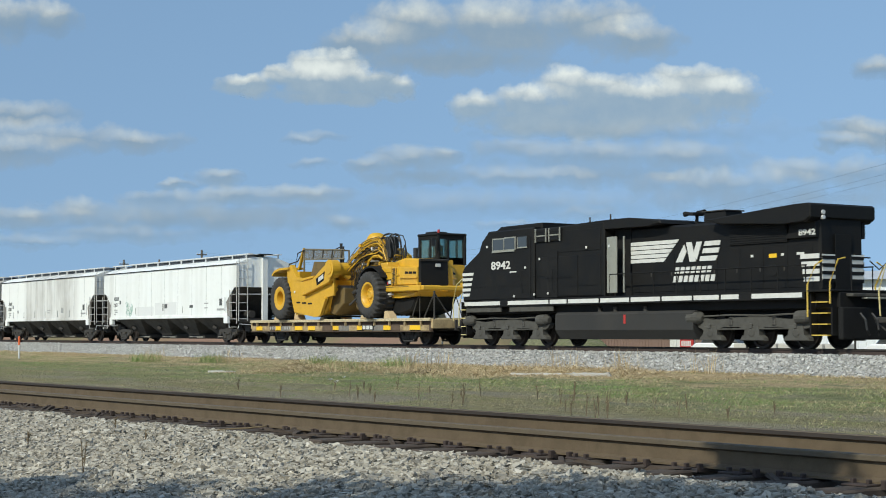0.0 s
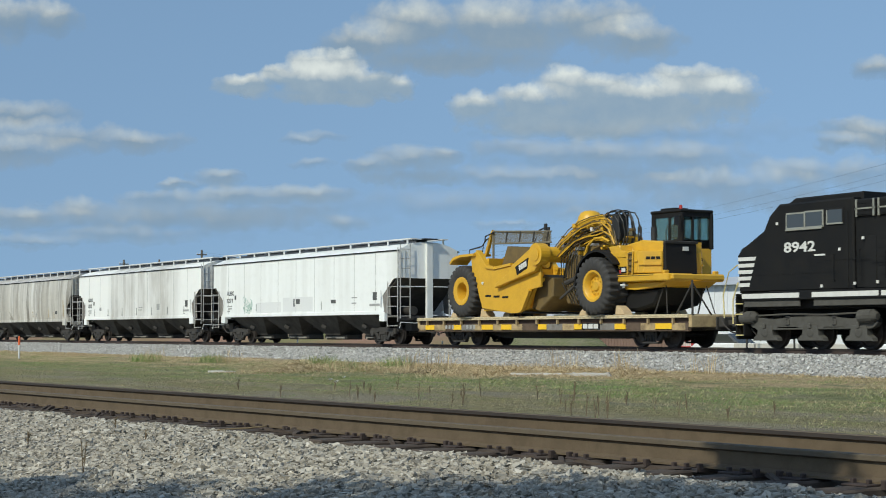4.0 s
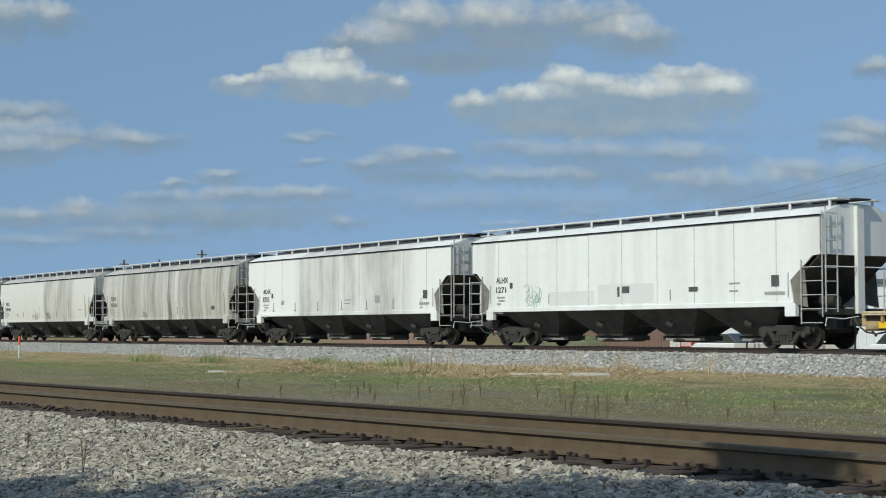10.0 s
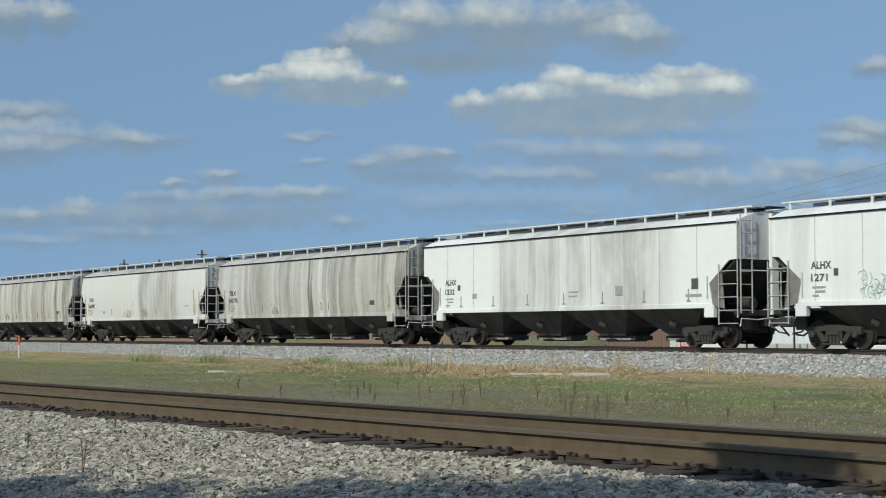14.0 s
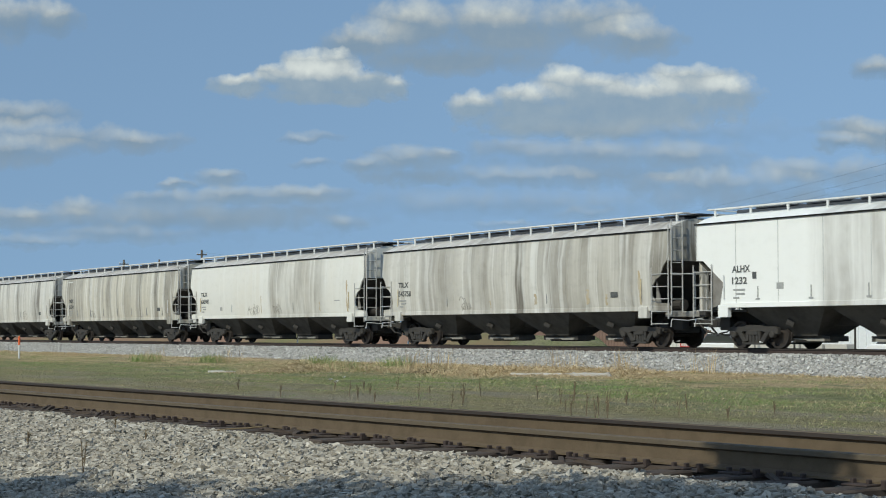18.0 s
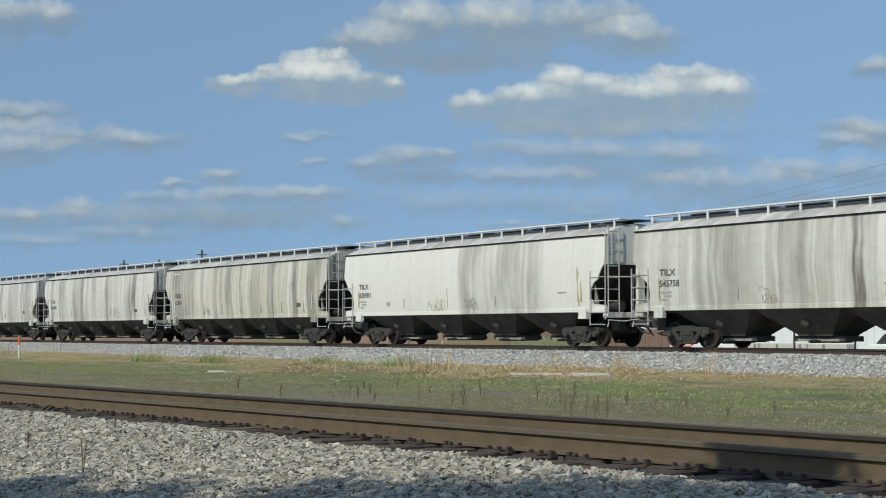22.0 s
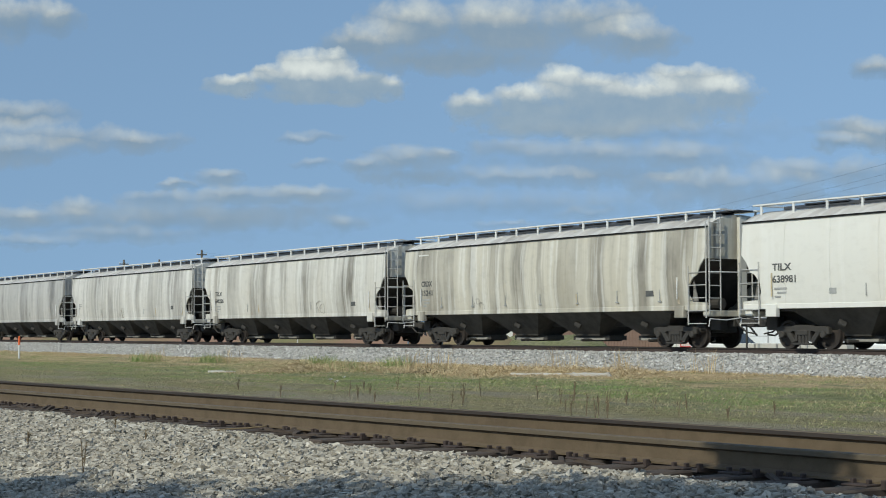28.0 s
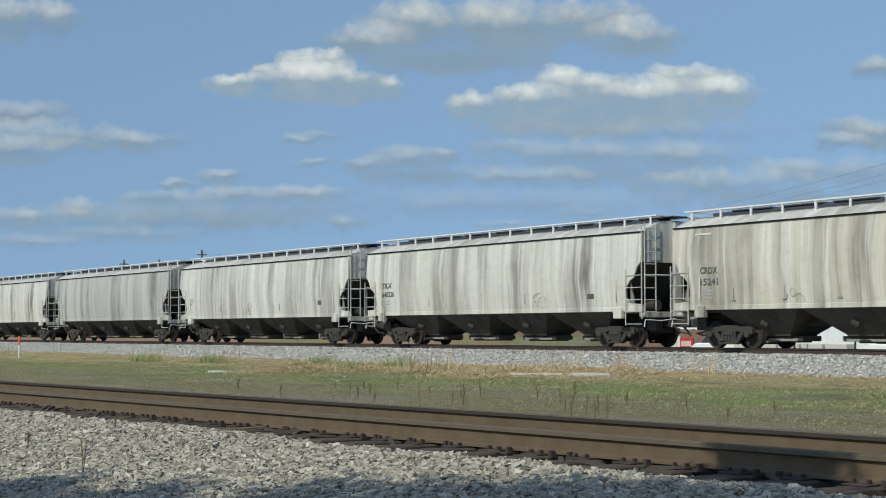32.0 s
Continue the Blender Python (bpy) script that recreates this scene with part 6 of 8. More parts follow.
# tractor
for s in (-1, 1):
    arc = [(3.9 + 1.28 * math.cos(a), 2.25 + 1.28 * math.sin(a)) for a in (math.radians(185 - 15 * j) for j in range(11))]
    inner = [(3.9 + 1.2 * math.cos(a), 2.25 + 1.2 * math.sin(a)) for a in (math.radians(35 + 15 * j) for j in range(11))]
    part("front_fender", built((prism, [(x, z + K) for x, z in arc + inner], s * 0.85, s * 1.75)), BLACK_FLAT, scraper, "black wheel fender")
    part("tractor_side", built((prism, [(4.25, 3.62 + K), (4.9, 3.66 + K), (5.0, 3.44 + K), (5.95, 3.42 + K), (5.95, 2.62 + K), (5.0, 2.6 + K), (4.8, 3.0 + K)], s * 0.85, s * 1.42, 0.03)), CAT_YELLOW, scraper)
    part("corner_panel", built((slab, [(5.95, s * 0.6), (5.95, s * 1.41), (6.2, s * 1.36), (6.66, s * 0.92), (6.66, s * 0.6)], 2.62 + K, 3.4 + K, 0.02)), CAT_YELLOW, scraper)
    part("platform", built((slab, [(4.7, s * 0.2), (4.7, s * 1.48), (6.9, s * 1.48), (7.42, s * 1.3), (7.5, s * 0.9), (7.5, s * 0.2)], 2.32 + K, 2.58 + K, 0.04)), CAT_YELLOW, scraper)
    part("platform_seam", boxed(4.8, 6.85, s * 1.48, s * 1.49, 2.52 + K, 2.545 + K), WORN_SHADE, scraper)
    for x in (5.45, 5.72):
        part("ladder_rail", built((rod, (x, s * 1.5, 2.56 + K), (x, s * 1.47, 3.4 + K), 0.025, 6)), CAT_YELLOW, scraper)
    for j in range(4):
        part("ladder_rung", built((rod, (5.45, s * 1.48, 2.72 + K + 0.2 * j), (5.72, s * 1.48, 2.72 + K + 0.2 * j), 0.025, 6)), WORN_SHADE, scraper)
    part("ladder_back", boxed(5.47, 5.7, s * 1.42, s * 1.428, 2.66 + K, 3.38 + K), WORN_SHADE, scraper)
    part("maker_plate", boxed(4.92, 5.32, s * 1.42, s * 1.435, 2.64 + K, 2.88 + K), BLACK_FLAT, scraper, "black and white maker's plate")
    part("maker_bar", boxed(5.04, 5.26, s * 1.435, s * 1.44, 2.69 + K, 2.83 + K), WHITE, scraper)
    part("maker_flash", boxed(4.92, 5.02, s * 1.435, s * 1.44, 2.64 + K, 2.76 + K), RED, scraper)
    part("side_panel", boxed(4.35, 5.3, s * 1.42, s * 1.45, 3.2 + K, 3.42 + K, 0.015), CAT_YELLOW, scraper)
    part("panel_step", boxed(5.76, 5.95, s * 1.42, s * 1.47, 3.02 + K, 3.08 + K, 0.01), CAT_YELLOW, scraper)
    nx, ny = 0.69, 0.72    # the slanted corner looks half forward
    for j in range(3):
        f = 0.12 + 0.28 * j
        x, y = 6.2 + 0.46 * f, 1.36 - 0.44 * f
        part("vent_slot", built((slab, [(x, s * y), (x + nx * 0.012, s * (y + ny * 0.012)), (x + 0.115, s * (y - 0.098)), (x + 0.1, s * (y - 0.11))], 3.1 + K, 3.2 + K)), BLACK_FLAT, scraper)
    part("corner_step", built((slab, [(6.0, s * 1.4), (6.0, s * 1.46), (6.24, s * 1.41), (6.68, s * 0.98), (6.66, s * 0.92), (6.2, s * 1.36)], 2.9 + K, 2.95 + K)), CAT_YELLOW, scraper)
    part("hood_rail", built((pipe, [(5.05, s * 0.65, 3.6 + K), (5.05, s * 0.65, 4.3 + K), (5.12, s * 0.65, 4.42 + K), (5.2, s * 0.65, 4.3 + K), (5.2, s * 0.65, 3.6 + K)], 0.03)), HOSE, scraper)
    part("work_light", boxed(7.05, 7.2, s * 1.05, s * 1.25, 2.58 + K, 2.7 + K, 0.02), CAT_YELLOW, scraper)
part("engine_hood", built((prism, [(4.5, 2.4 + K), (4.5, 3.7 + K), (5.4, 3.84 + K), (6.62, 3.74 + K), (6.62, 2.4 + K)], -0.8, 1.0, 0.05)), CAT_YELLOW, scraper)
part("radiator_guard", built((prism, [(6.6, 2.58 + K), (6.6, 3.76 + K), (6.72, 3.74 + K), (6.78, 2.6 + K)], -0.86, 0.66, 0.06)), BLACK_FLAT, scraper, "black radiator guard")
part("guard_rim", built((prism, [(6.7, 3.68 + K), (6.74, 3.76 + K), (6.79, 3.74 + K), (6.77, 3.66 + K)], -0.86, 0.66, 0.01)), STEEL_DARK, scraper)
part("grille_badge", boxed(6.76, 6.8, -0.05, 0.2, 3.42 + K, 3.56 + K), WHITE, scraper)
part("front_bumper", boxed(7.4, 7.58, -1.2, 1.2, 2.36 + K, 2.56 + K, 0.04), CAT_YELLOW, scraper)
part("belly_guard", built((prism, [(4.6, 2.33 + K), (7.2, 2.33 + K), (6.8, 2.12 + K), (5.6, 2.04 + K), (4.7, 2.06 + K)], -1.2, 1.2, 0.05)), CAT_YELLOW, scraper, "yellow belly guard in shade")
# Flat black on sump and transmission paints in the underbelly's shadow.
part("sump", built((prism, [(4.4, 2.05 + K), (6.7, 2.1 + K), (6.3, 1.5 + K), (5.4, 1.32 + K), (4.2, 1.3 + K)], -1.0, 1.15, 0.08)), BLACK_FLAT, scraper)
part("transmission", built((prism, [(3.0, 1.3 + K), (2.9, 2.4 + K), (6.2, 2.2 + K), (6.0, 1.7 + K), (5.2, 1.3 + K)], -0.85, 0.85, 0.08)), BLACK_FLAT, scraper)
part("hanging_hook", built((rod, (5.0, -1.3, 2.32 + K), (5.0, -1.3, 2.12 + K), 0.05, 8), (box, 4.85, 5.15, -1.4, -1.2, 2.18 + K, 2.26 + K, 0.02)), GALV, scraper)
part("front_axle", built((rod, (3.9, -1.2, 1.06), (3.9, 1.2, 1.06), 0.32, 14)), STEEL_DARK, scraper)
part("exhaust", built((rod, (5.5, -0.3, 3.7 + K), (5.5, -0.3, 4.3 + K), 0.11, 12)), HOSE, scraper)
# operator's cab
cabin = new("cabin")
cabin.parent = scraper
CX0, CX1, CY0, CY1, CZ0, CZ1 = 4.45, 5.95, 0.58, 1.98, 3.55 + K, 4.86 + K
for x, w in ((CX0, 0.09), (5.35, 0.05), (CX1, 0.12)):
    for y in (CY0, CY1):
        part("pillar", boxed(x - w, x + w, y - 0.06, y + 0.06, CZ0, CZ1, 0.02), BLACK_FLAT, cabin)
part("front_pillar", boxed(CX1 - 0.04, CX1 + 0.05, CY0 + 0.5, CY0 + 0.58, CZ0, CZ1), BLACK_FLAT, cabin)
for y in (CY0, CY1):
    part("window_header", boxed(CX0, CX1, y - 0.05, y + 0.05, CZ1 - 0.16, CZ1), BLACK_FLAT, cabin)
part("window_header", boxed(CX1 - 0.05, CX1 + 0.05, CY0, CY1, CZ1 - 0.14, CZ1), BLACK_FLAT, cabin)
part("cab_roof", boxed(CX0 - 0.12, CX1 + 0.1, CY0 - 0.1, CY1 + 0.1, CZ1, CZ1 + 0.12, 0.04), BLACK_FLAT, cabin)
part("roof_unit", boxed(CX0 + 0.1, CX0 + 0.9, CY0 + 0.2, CY0 + 0.9, CZ1 + 0.12, CZ1 + 0.22, 0.03), BLACK_FLAT, cabin)
part("cab_base", boxed(CX0 - 0.04, CX1 + 0.02, CY0 - 0.04, CY1 + 0.04, CZ0 - 0.9, CZ0 + 0.02, 0.02), CAT_YELLOW, cabin)
part("door_panel", boxed(CX0 - 0.03, CX1 + 0.01, CY0 - 0.03, CY1 + 0.03, CZ0 + 0.022, CZ0 + 0.34, 0.01), BLACK_FLAT, cabin)
part("side_pane", boxed(CX0, CX1, CY0 - 0.01, CY0 + 0.01, CZ0 + 0.06, CZ1), CAB_GLASS, cabin)
part("side_pane", boxed(CX0, CX1, CY1 - 0.01, CY1 + 0.01, CZ0 + 0.06, CZ1), CAB_GLASS, cabin)
part("front_pane", boxed(CX1 - 0.01, CX1 + 0.01, CY0, CY1, CZ0 + 0.06, CZ1), CAB_GLASS, cabin)
part("rear_pane", boxed(CX0 - 0.01, CX0 + 0.01, CY0, CY1, CZ0 + 0.06, CZ1), CAB_GLASS, cabin)
part("seat", built((box, 4.9, 5.35, 1.0, 1.56, CZ0, CZ0 + 0.45, 0.05), (box, 4.8, 4.95, 1.02, 1.54, CZ0 + 0.3, CZ0 + 0.95, 0.06)), HOSE, cabin)
part("steering_wheel", built((rod, (5.8, 1.28, CZ0), (5.65, 1.28, CZ0 + 0.5), 0.04), (lathe, [(0.17, -0.015), (0.19, 0.0), (0.17, 0.015), (0.155, 0.0), (0.17, -0.015)], 16, (5.65, 1.28, CZ0 + 0.52))), HOSE, cabin)
part("beacon", built((rod, (5.75, 0.75, CZ1 + 0.12), (5.75, 0.75, CZ1 + 0.28), 0.06, 10)), RED, cabin, "red warning beacon")
part("mirror", built((pipe, [(CX1, CY0, CZ1 - 0.1), (CX1 + 0.2, CY0 - 0.3, CZ1 - 0.15)], 0.02), (box, CX1 + 0.15, CX1 + 0.2, CY0 - 0.45, CY0 - 0.25, CZ1 - 0.5, CZ1 - 0.15)), HOSE, cabin)

# chocks, chains and lashing gear on the deck
for x, s in ((-3.72, 1), (2.85, -1), (5.0, 1), (-5.95, -1)):
    for y in (-1.3, 1.3):
        ch = new("wheel_chock", mesh_of(built((prism, [(-0.28 * s, 0), (0.28 * s, 0), (0.16 * s, 0.17), (-0.1 * s, 0.34), (-0.2 * s, 0.34)], -0.2, 0.2, 0.02)), "wheel_chock", CHOCK_WOOD))
        ch.matrix_basis = pose(FLAT_U + x, TRACK_Y + y, DECK)
        tagged(ch, "pale timber wedge chocking a tyre", "chock", "wheel chocks")
        TRAIN.append((ch, FLAT_U + x, y))
stand = thing("lashing_chains", pose(FLAT_U + 7.6, TRACK_Y, DECK), "dark chains and turnbuckles holding the scraper to the deck", "chains")
TRAIN.append((stand, FLAT_U + 7.6))
for y in (-1.0, 1.0):
    part("chain", built((rod, (-0.75, y * 0.9, 1.2), (-1.25, y, 0.02), 0.028, 6)), STEEL_DARK, stand)
    part("chain", built((rod, (-0.75, y * 0.9, 1.2), (-0.45, y * 1.1, 0.02), 0.02, 6)), STEEL_DARK, stand)


# ---- clouds, far behind everything ----
CLOUD_DIST = 3600.0
PX = CLOUD_DIST * 2 * math.tan(radians(30.61 / 2)) / 1568      # size of one small step of the cloud plan
CLOUD_RIGHT = CAM_POSE.to_3x3() @ Vector((1, 0, 0)) * PX
CLOUD_UP = CAM_POSE.to_3x3() @ Vector((0, 1, 0)) * PX
CLOUDS = []


def cloud_mat(name, lobes, seed, soft, cover, tone):
    """Puffs as rounded lobes, broken up by turbulence; sunlit tops, grey undersides."""
    k = Nodes(name)
    mat = k.mat
    k.tree.nodes.clear()
    p = k.coords((1 / (100 * PX),) * 3)
    warp = k.node("ShaderNodeTexNoise", Scale=2.6, Detail=4.0, Roughness=0.5)
    off = k.tree.nodes.new("ShaderNodeVectorMath")
    off.operation = "ADD"
    k.link(p, off.inputs[0])
    off.inputs[1].default_value = (seed * 3.7, seed * 1.9, seed)
    k.link(off.outputs[0], warp.inputs["Vector"])
    w2 = k.tree.nodes.new("ShaderNodeVectorMath")
    w2.operation = "MULTIPLY_ADD"
    k.link(warp.outputs["Color"], w2.inputs[0])
    w2.inputs[1].default_value = (0.34, 0.26, 0)
    k.link(p, w2.inputs[2])
    total, height = None, None
    for x, y, rx, ry, *base in lobes:
        m = k.tree.nodes.new("ShaderNodeMapping")
        m.vector_type = "POINT"
        m.inputs["Scale"].default_value = (100 / rx, 100 / ry, 0)
        m.inputs["Location"].default_value = (-(x + 17) / rx, -(y + 13) / ry, 0)
        k.link(w2.outputs[0], m.inputs[0])
        ln = k.tree.nodes.new("ShaderNodeVectorMath")
        ln.operation = "LENGTH"
        k.link(m.outputs[0], ln.inputs[0])
        d = k.math("SUBTRACT", 1.0, ln.outputs["Value"])
        sep = k.tree.nodes.new("ShaderNodeSeparateXYZ")
        k.link(m.outputs[0], sep.inputs[0])
        h = k.math("MULTIPLY", sep.outputs[1], k.math("MAXIMUM", k.math("ADD", d, 0.5), 0.0))
        total = d if total is None else k.math("SMOOTH_MAX", total, d, 0.3)
        if not base:
            height = h if height is None else k.math("MAXIMUM", height, h)
    fbm = k.noise(1.9, 6, 0.5, off.outputs[0])
    fine = k.noise(5.0, 5, 0.5, off.outputs[0])
    dens = k.math("ADD", total, k.math("MULTIPLY", k.math("SUBTRACT", k.mix(0.25, fbm, fine), 0.5), 1.35))
    lit = k.math("ADD", k.math("MULTIPLY", height, 1.25), k.math("MULTIPLY", k.math("SUBTRACT", k.mix(0.3, fbm, fine), 0.5), 0.9))
    edge = k.ramp(k.math("ADD", dens, k.math("MULTIPLY", k.math("MINIMUM", lit, 0.0), 0.5)), [(0.0, 0.0), (0.5 * soft, 0.5), (1.35 * soft, 1.0)])
    alpha = k.math("MULTIPLY", edge, k.math("MULTIPLY", k.ramp(k.math("ADD", lit, 0.3), [(0.0, 0.62), (0.3, 0.8), (0.7, 1.0)]), cover))
    # Sunlit tops and shaded undersides are painted into the glow by height.
    col = k.ramp(k.math("ADD", lit, 0.25), [(0.0, tuple(c * tone for c in (0.29, 0.385, 0.50))), (0.4, tuple(c * tone for c in (0.385, 0.475, 0.585))), (0.72, tuple(c * tone for c in (0.60, 0.65, 0.71))), (1.0, tuple(c * tone for c in (0.86, 0.89, 0.9)))])
    em = k.tree.nodes.new("ShaderNodeEmission")
    k.link(col, em.inputs[0])
    tr = k.tree.nodes.new("ShaderNodeBsdfTransparent")
    mx = k.tree.nodes.new("ShaderNodeMixShader")
    k.link(alpha, mx.inputs[0])
    k.link(tr.outputs[0], mx.inputs[1])
    k.link(em.outputs[0], mx.inputs[2])
    out = k.tree.nodes.new("ShaderNodeOutputMaterial")
    k.link(mx.outputs[0], out.inputs[0])
    return mat


def cloud(lobes, label, drift, soft=0.4, cover=0.95, tone=1.0):
    """lobes: (x, y, half width, half height) on a 1568 x 882 sky plan, y down."""
    n = len(CLOUDS)
    cx = sum(l[0] for l in lobes) / len(lobes)
    cy = sum(l[1] for l in lobes) / len(lobes)
    loc = [(l[0] - cx, cy - l[1], *l[2:]) for l in lobes]
    x0 = min(l[0] - 1.7 * l[2] for l in loc) * PX
    x1 = max(l[0] + 1.7 * l[2] for l in loc) * PX
    y0 = min(l[1] - 1.9 * l[3] for l in loc) * PX
    y1 = max(l[1] + 1.9 * l[3] for l in loc) * PX
    me = bpy.data.meshes.new("cloud")
    me.from_pydata([(x0, y0, 0), (x1, y0, 0), (x1, y1, 0), (x0, y1, 0)], [], [(0, 1, 2, 3)])
    me.materials.append(cloud_mat("cloud vapour", loc, 1.0 + n * 1.37, soft, cover, tone))
    ob = new("cloud", me)
    at = CAM_POSE @ Matrix.Translation(((cx - 784) * PX, (441 - cy) * PX, -CLOUD_DIST + n * 6))
    ob.matrix_basis = at
    tagged(ob, label, "cloud", "clouds in the blue sky", "structure")
    CLOUDS.append((ob, at, drift))


CUM = "white cumulus cloud with a grey underside"
THIN = "thin pale grey cloud low over the horizon"
cloud([(640, 78, 80, 40), (740, 50, 130, 60), (880, 52, 180, 64), (1040, 42, 130, 52), (1130, 72, 90, 40), (800, 108, 220, 30, 1)], CUM, (0.1, 0.0), 0.5, 0.88, 0.84)
cloud([(425, 152, 62, 22), (480, 136, 42, 26), (545, 122, 56, 36), (595, 114, 42, 30), (560, 146, 110, 34), (660, 152, 70, 28, 1), (708, 156, 24, 26), (600, 172, 150, 18, 1)], CUM, (-0.7, 0.0), 0.34, 0.97)
cloud([(845, 192, 56, 34), (925, 182, 80, 34), (1005, 158, 70, 44), (1070, 162, 80, 42), (1140, 176, 90, 36), (1225, 146, 110, 36), (1280, 172, 90, 34), (1120, 198, 220, 40, 1), (1000, 216, 220, 34, 1)], CUM, (-0.25, 0.02), 0.36, 0.95)
cloud([(20, 38, 110, 44), (100, 36, 66, 40)], CUM, (0.15, 0.0), 0.5, 0.85, 0.86)
cloud([(40, 208, 110, 34), (110, 250, 200, 30), (30, 272, 130, 28), (240, 255, 95, 24)], CUM, (-0.1, 0.0), 0.7, 0.8, 0.8)
cloud([(560, 246, 74, 15), (530, 250, 46, 12)], THIN, (-0.25, 0.0), 0.7, 0.55, 0.82)
cloud([(560, 293, 46, 14)], THIN, (0.1, 0.0), 0.7, 0.5, 0.82)
cloud([(650, 296, 50, 18), (720, 286, 90, 30), (785, 280, 50, 18), (740, 315, 130, 20, 1)], CUM, (-0.15, 0.0), 0.6, 0.72, 0.82)
cloud([(910, 266, 90, 20), (1040, 280, 200, 36), (1190, 285, 140, 36), (920, 318, 130, 18), (1060, 312, 260, 30, 1)], CUM, (-0.1, 0.0), 0.75, 0.7, 0.8)
cloud([(395, 318, 56, 22), (320, 330, 40, 12)], CUM, (0.02, 0.0), 0.6, 0.7, 0.84)
cloud([(150, 376, 70, 30), (60, 388, 110, 20), (290, 358, 90, 22), (420, 350, 110, 20), (540, 347, 110, 20), (360, 384, 280, 26, 1)], THIN, (-0.1, 0.0), 0.75, 0.74, 0.83)
cloud([(612, 397, 44, 22)], THIN, (0.0, 0.0), 0.6, 0.6, 0.84)
cloud([(1180, 318, 50, 14), (1250, 335, 170, 36), (1400, 312, 110, 34), (1510, 312, 100, 36), (1360, 350, 260, 32, 1)], CUM, (-0.1, 0.0), 0.75, 0.72, 0.8)
cloud([(1490, 232, 80, 30), (1540, 245, 80, 34), (1470, 258, 50, 18)], CUM, (-0.15, 0.0), 0.55, 0.8, 0.82)
cloud([(1530, 133, 52, 28)], CUM, (-0.1, 0.0), 0.55, 0.8, 0.8)
cloud([(230, 418, 190, 18), (60, 430, 110, 14)], THIN, (-0.05, 0.0), 0.8, 0.5, 0.82)
cloud([(1040, 382, 70, 14), (900, 400, 80, 10)], THIN, (0.0, 0.0), 0.8, 0.45, 0.82)
# wide faint sheets of haze between the cumulus
cloud([(300, 400, 420, 44)], "wide faint sheet of grey haze low in the sky", (0.0, 0.0), 1.2, 0.45, 0.76)
cloud([(1150, 245, 330, 34)], "wide faint sheet of grey haze under the cumulus", (0.0, 0.0), 1.2, 0.4, 0.76)
cloud([(900, 370, 480, 40)], "wide faint sheet of grey haze over the train", (0.0, 0.0), 1.2, 0.4, 0.74)

# ---- things beyond the far track ----
METAL_WALL = paint("white corrugated metal cladding", (0.72, 0.74, 0.76), 0.5, 0.0, (0.5, 0.5, 0.5), 0.3, 0.6)
ROOF_GREY = paint("pale grey metal roofing", (0.55, 0.56, 0.57), 0.5, 0.2, (0.4, 0.4, 0.4), 0.3, 0.6)
CONCRETE = paint("weathered pale concrete", (0.52, 0.5, 0.46), 0.9, 0.0, (0.32, 0.3, 0.27), 0.5, 2.0, 0.4)
DIRT = paint("red-brown bare dirt with grass", (0.25, 0.15, 0.10), 0.95, 0.0, (0.15, 0.17, 0.06), 0.9, 0.09, 0.5)
WEATHERED = paint("grey weathered pole wood", (0.13, 0.11, 0.09), 0.9, 0.0, (0.07, 0.06, 0.05), 0.5, 4)
ORANGE = paint("orange marker plastic", (0.75, 0.13, 0.03), 0.5, 0.0, (0.5, 0.1, 0.04), 0.3, 6)

lot = new("dirt_lot", grid_mesh("dirt_lot", steps((-300, -140, 30), (-140, -62, 46)), steps((45, 64, 14)), lambda x, y: ground_z(x, y) - 0.05 + (1.38 + 0.12 * noise.noise((x * 0.2, y * 0.2, 4))) * smooth(45, 50, y) * smooth(64, 60, y) * smooth(-1.38 * y, -1.46 * y, x), DIRT))
tagged(lot, "low bank of red-brown bare dirt behind the tracks", "dirt", kind="structure")

verge = new("grass_bank", grid_mesh("grass_bank", steps((-78, -52, 40)), steps((46, 56, 14)), lambda x, y: ground_z(x, y) - 0.05 + (1.2 + 0.1 * noise.noise((x * 0.4, y * 0.4, 2))) * smooth(46, 50, y) * smooth(56, 53, y) * smooth(-1.5 * y, -1.43 * y, x) * smooth(-1.24 * y, -1.3 * y, x), GROUND))
tagged(verge, "low green grass bank behind the tracks", "bank", kind="structure")
fence = thing("board_fence", pose(-80.5, 63, -1.0), "low weathered brown board fence behind the grass bank", "fence")
FENCE_WOOD = paint("weathered red-brown boards", (0.2, 0.13, 0.1), 0.9, 0.0, (0.12, 0.085, 0.07), 0.6, 2.0, 0.3)
for i in range(66):
    part("fence_board", lambda: boxed(-0.14, 0.14, -0.02, 0.02, 0.05, 1.72, 0.006), FENCE_WOOD, fence, key="fence_board", at=pose(-9.9 + 0.3 * i, 0.0, 0.02 * math.sin(i * 2.3)))
for i in range(9):
    part("fence_post", lambda: boxed(-0.06, 0.06, 0.06, 0.18, -0.1, 1.66, 0.01), FENCE_WOOD, fence, key="fence_post", at=pose(-9.9 + 2.45 * i, 0, 0))
for z in (0.35, 1.35):
    part("fence_rail", boxed(-10.0, 9.8, 0.021, 0.06, z, z + 0.1), FENCE_WOOD, fence)
shed = thing("metal_shed", pose(-90.2, 73, -1.0), "low pale metal shed with a shallow roof", "building")
part("wall", boxed(-5.2, 5.2, -3, 3, 0, 2.9), METAL_WALL, shed)
part("roof", built((prism, [(-3.3, 2.85), (3.3, 2.85), (0.0, 3.5)], -5.4, 5.4)), ROOF_GREY, shed, at=Matrix(((0, 1, 0, 0), (1, 0, 0, 0), (0, 0, 1, 0), (0, 0, 0, 1))))
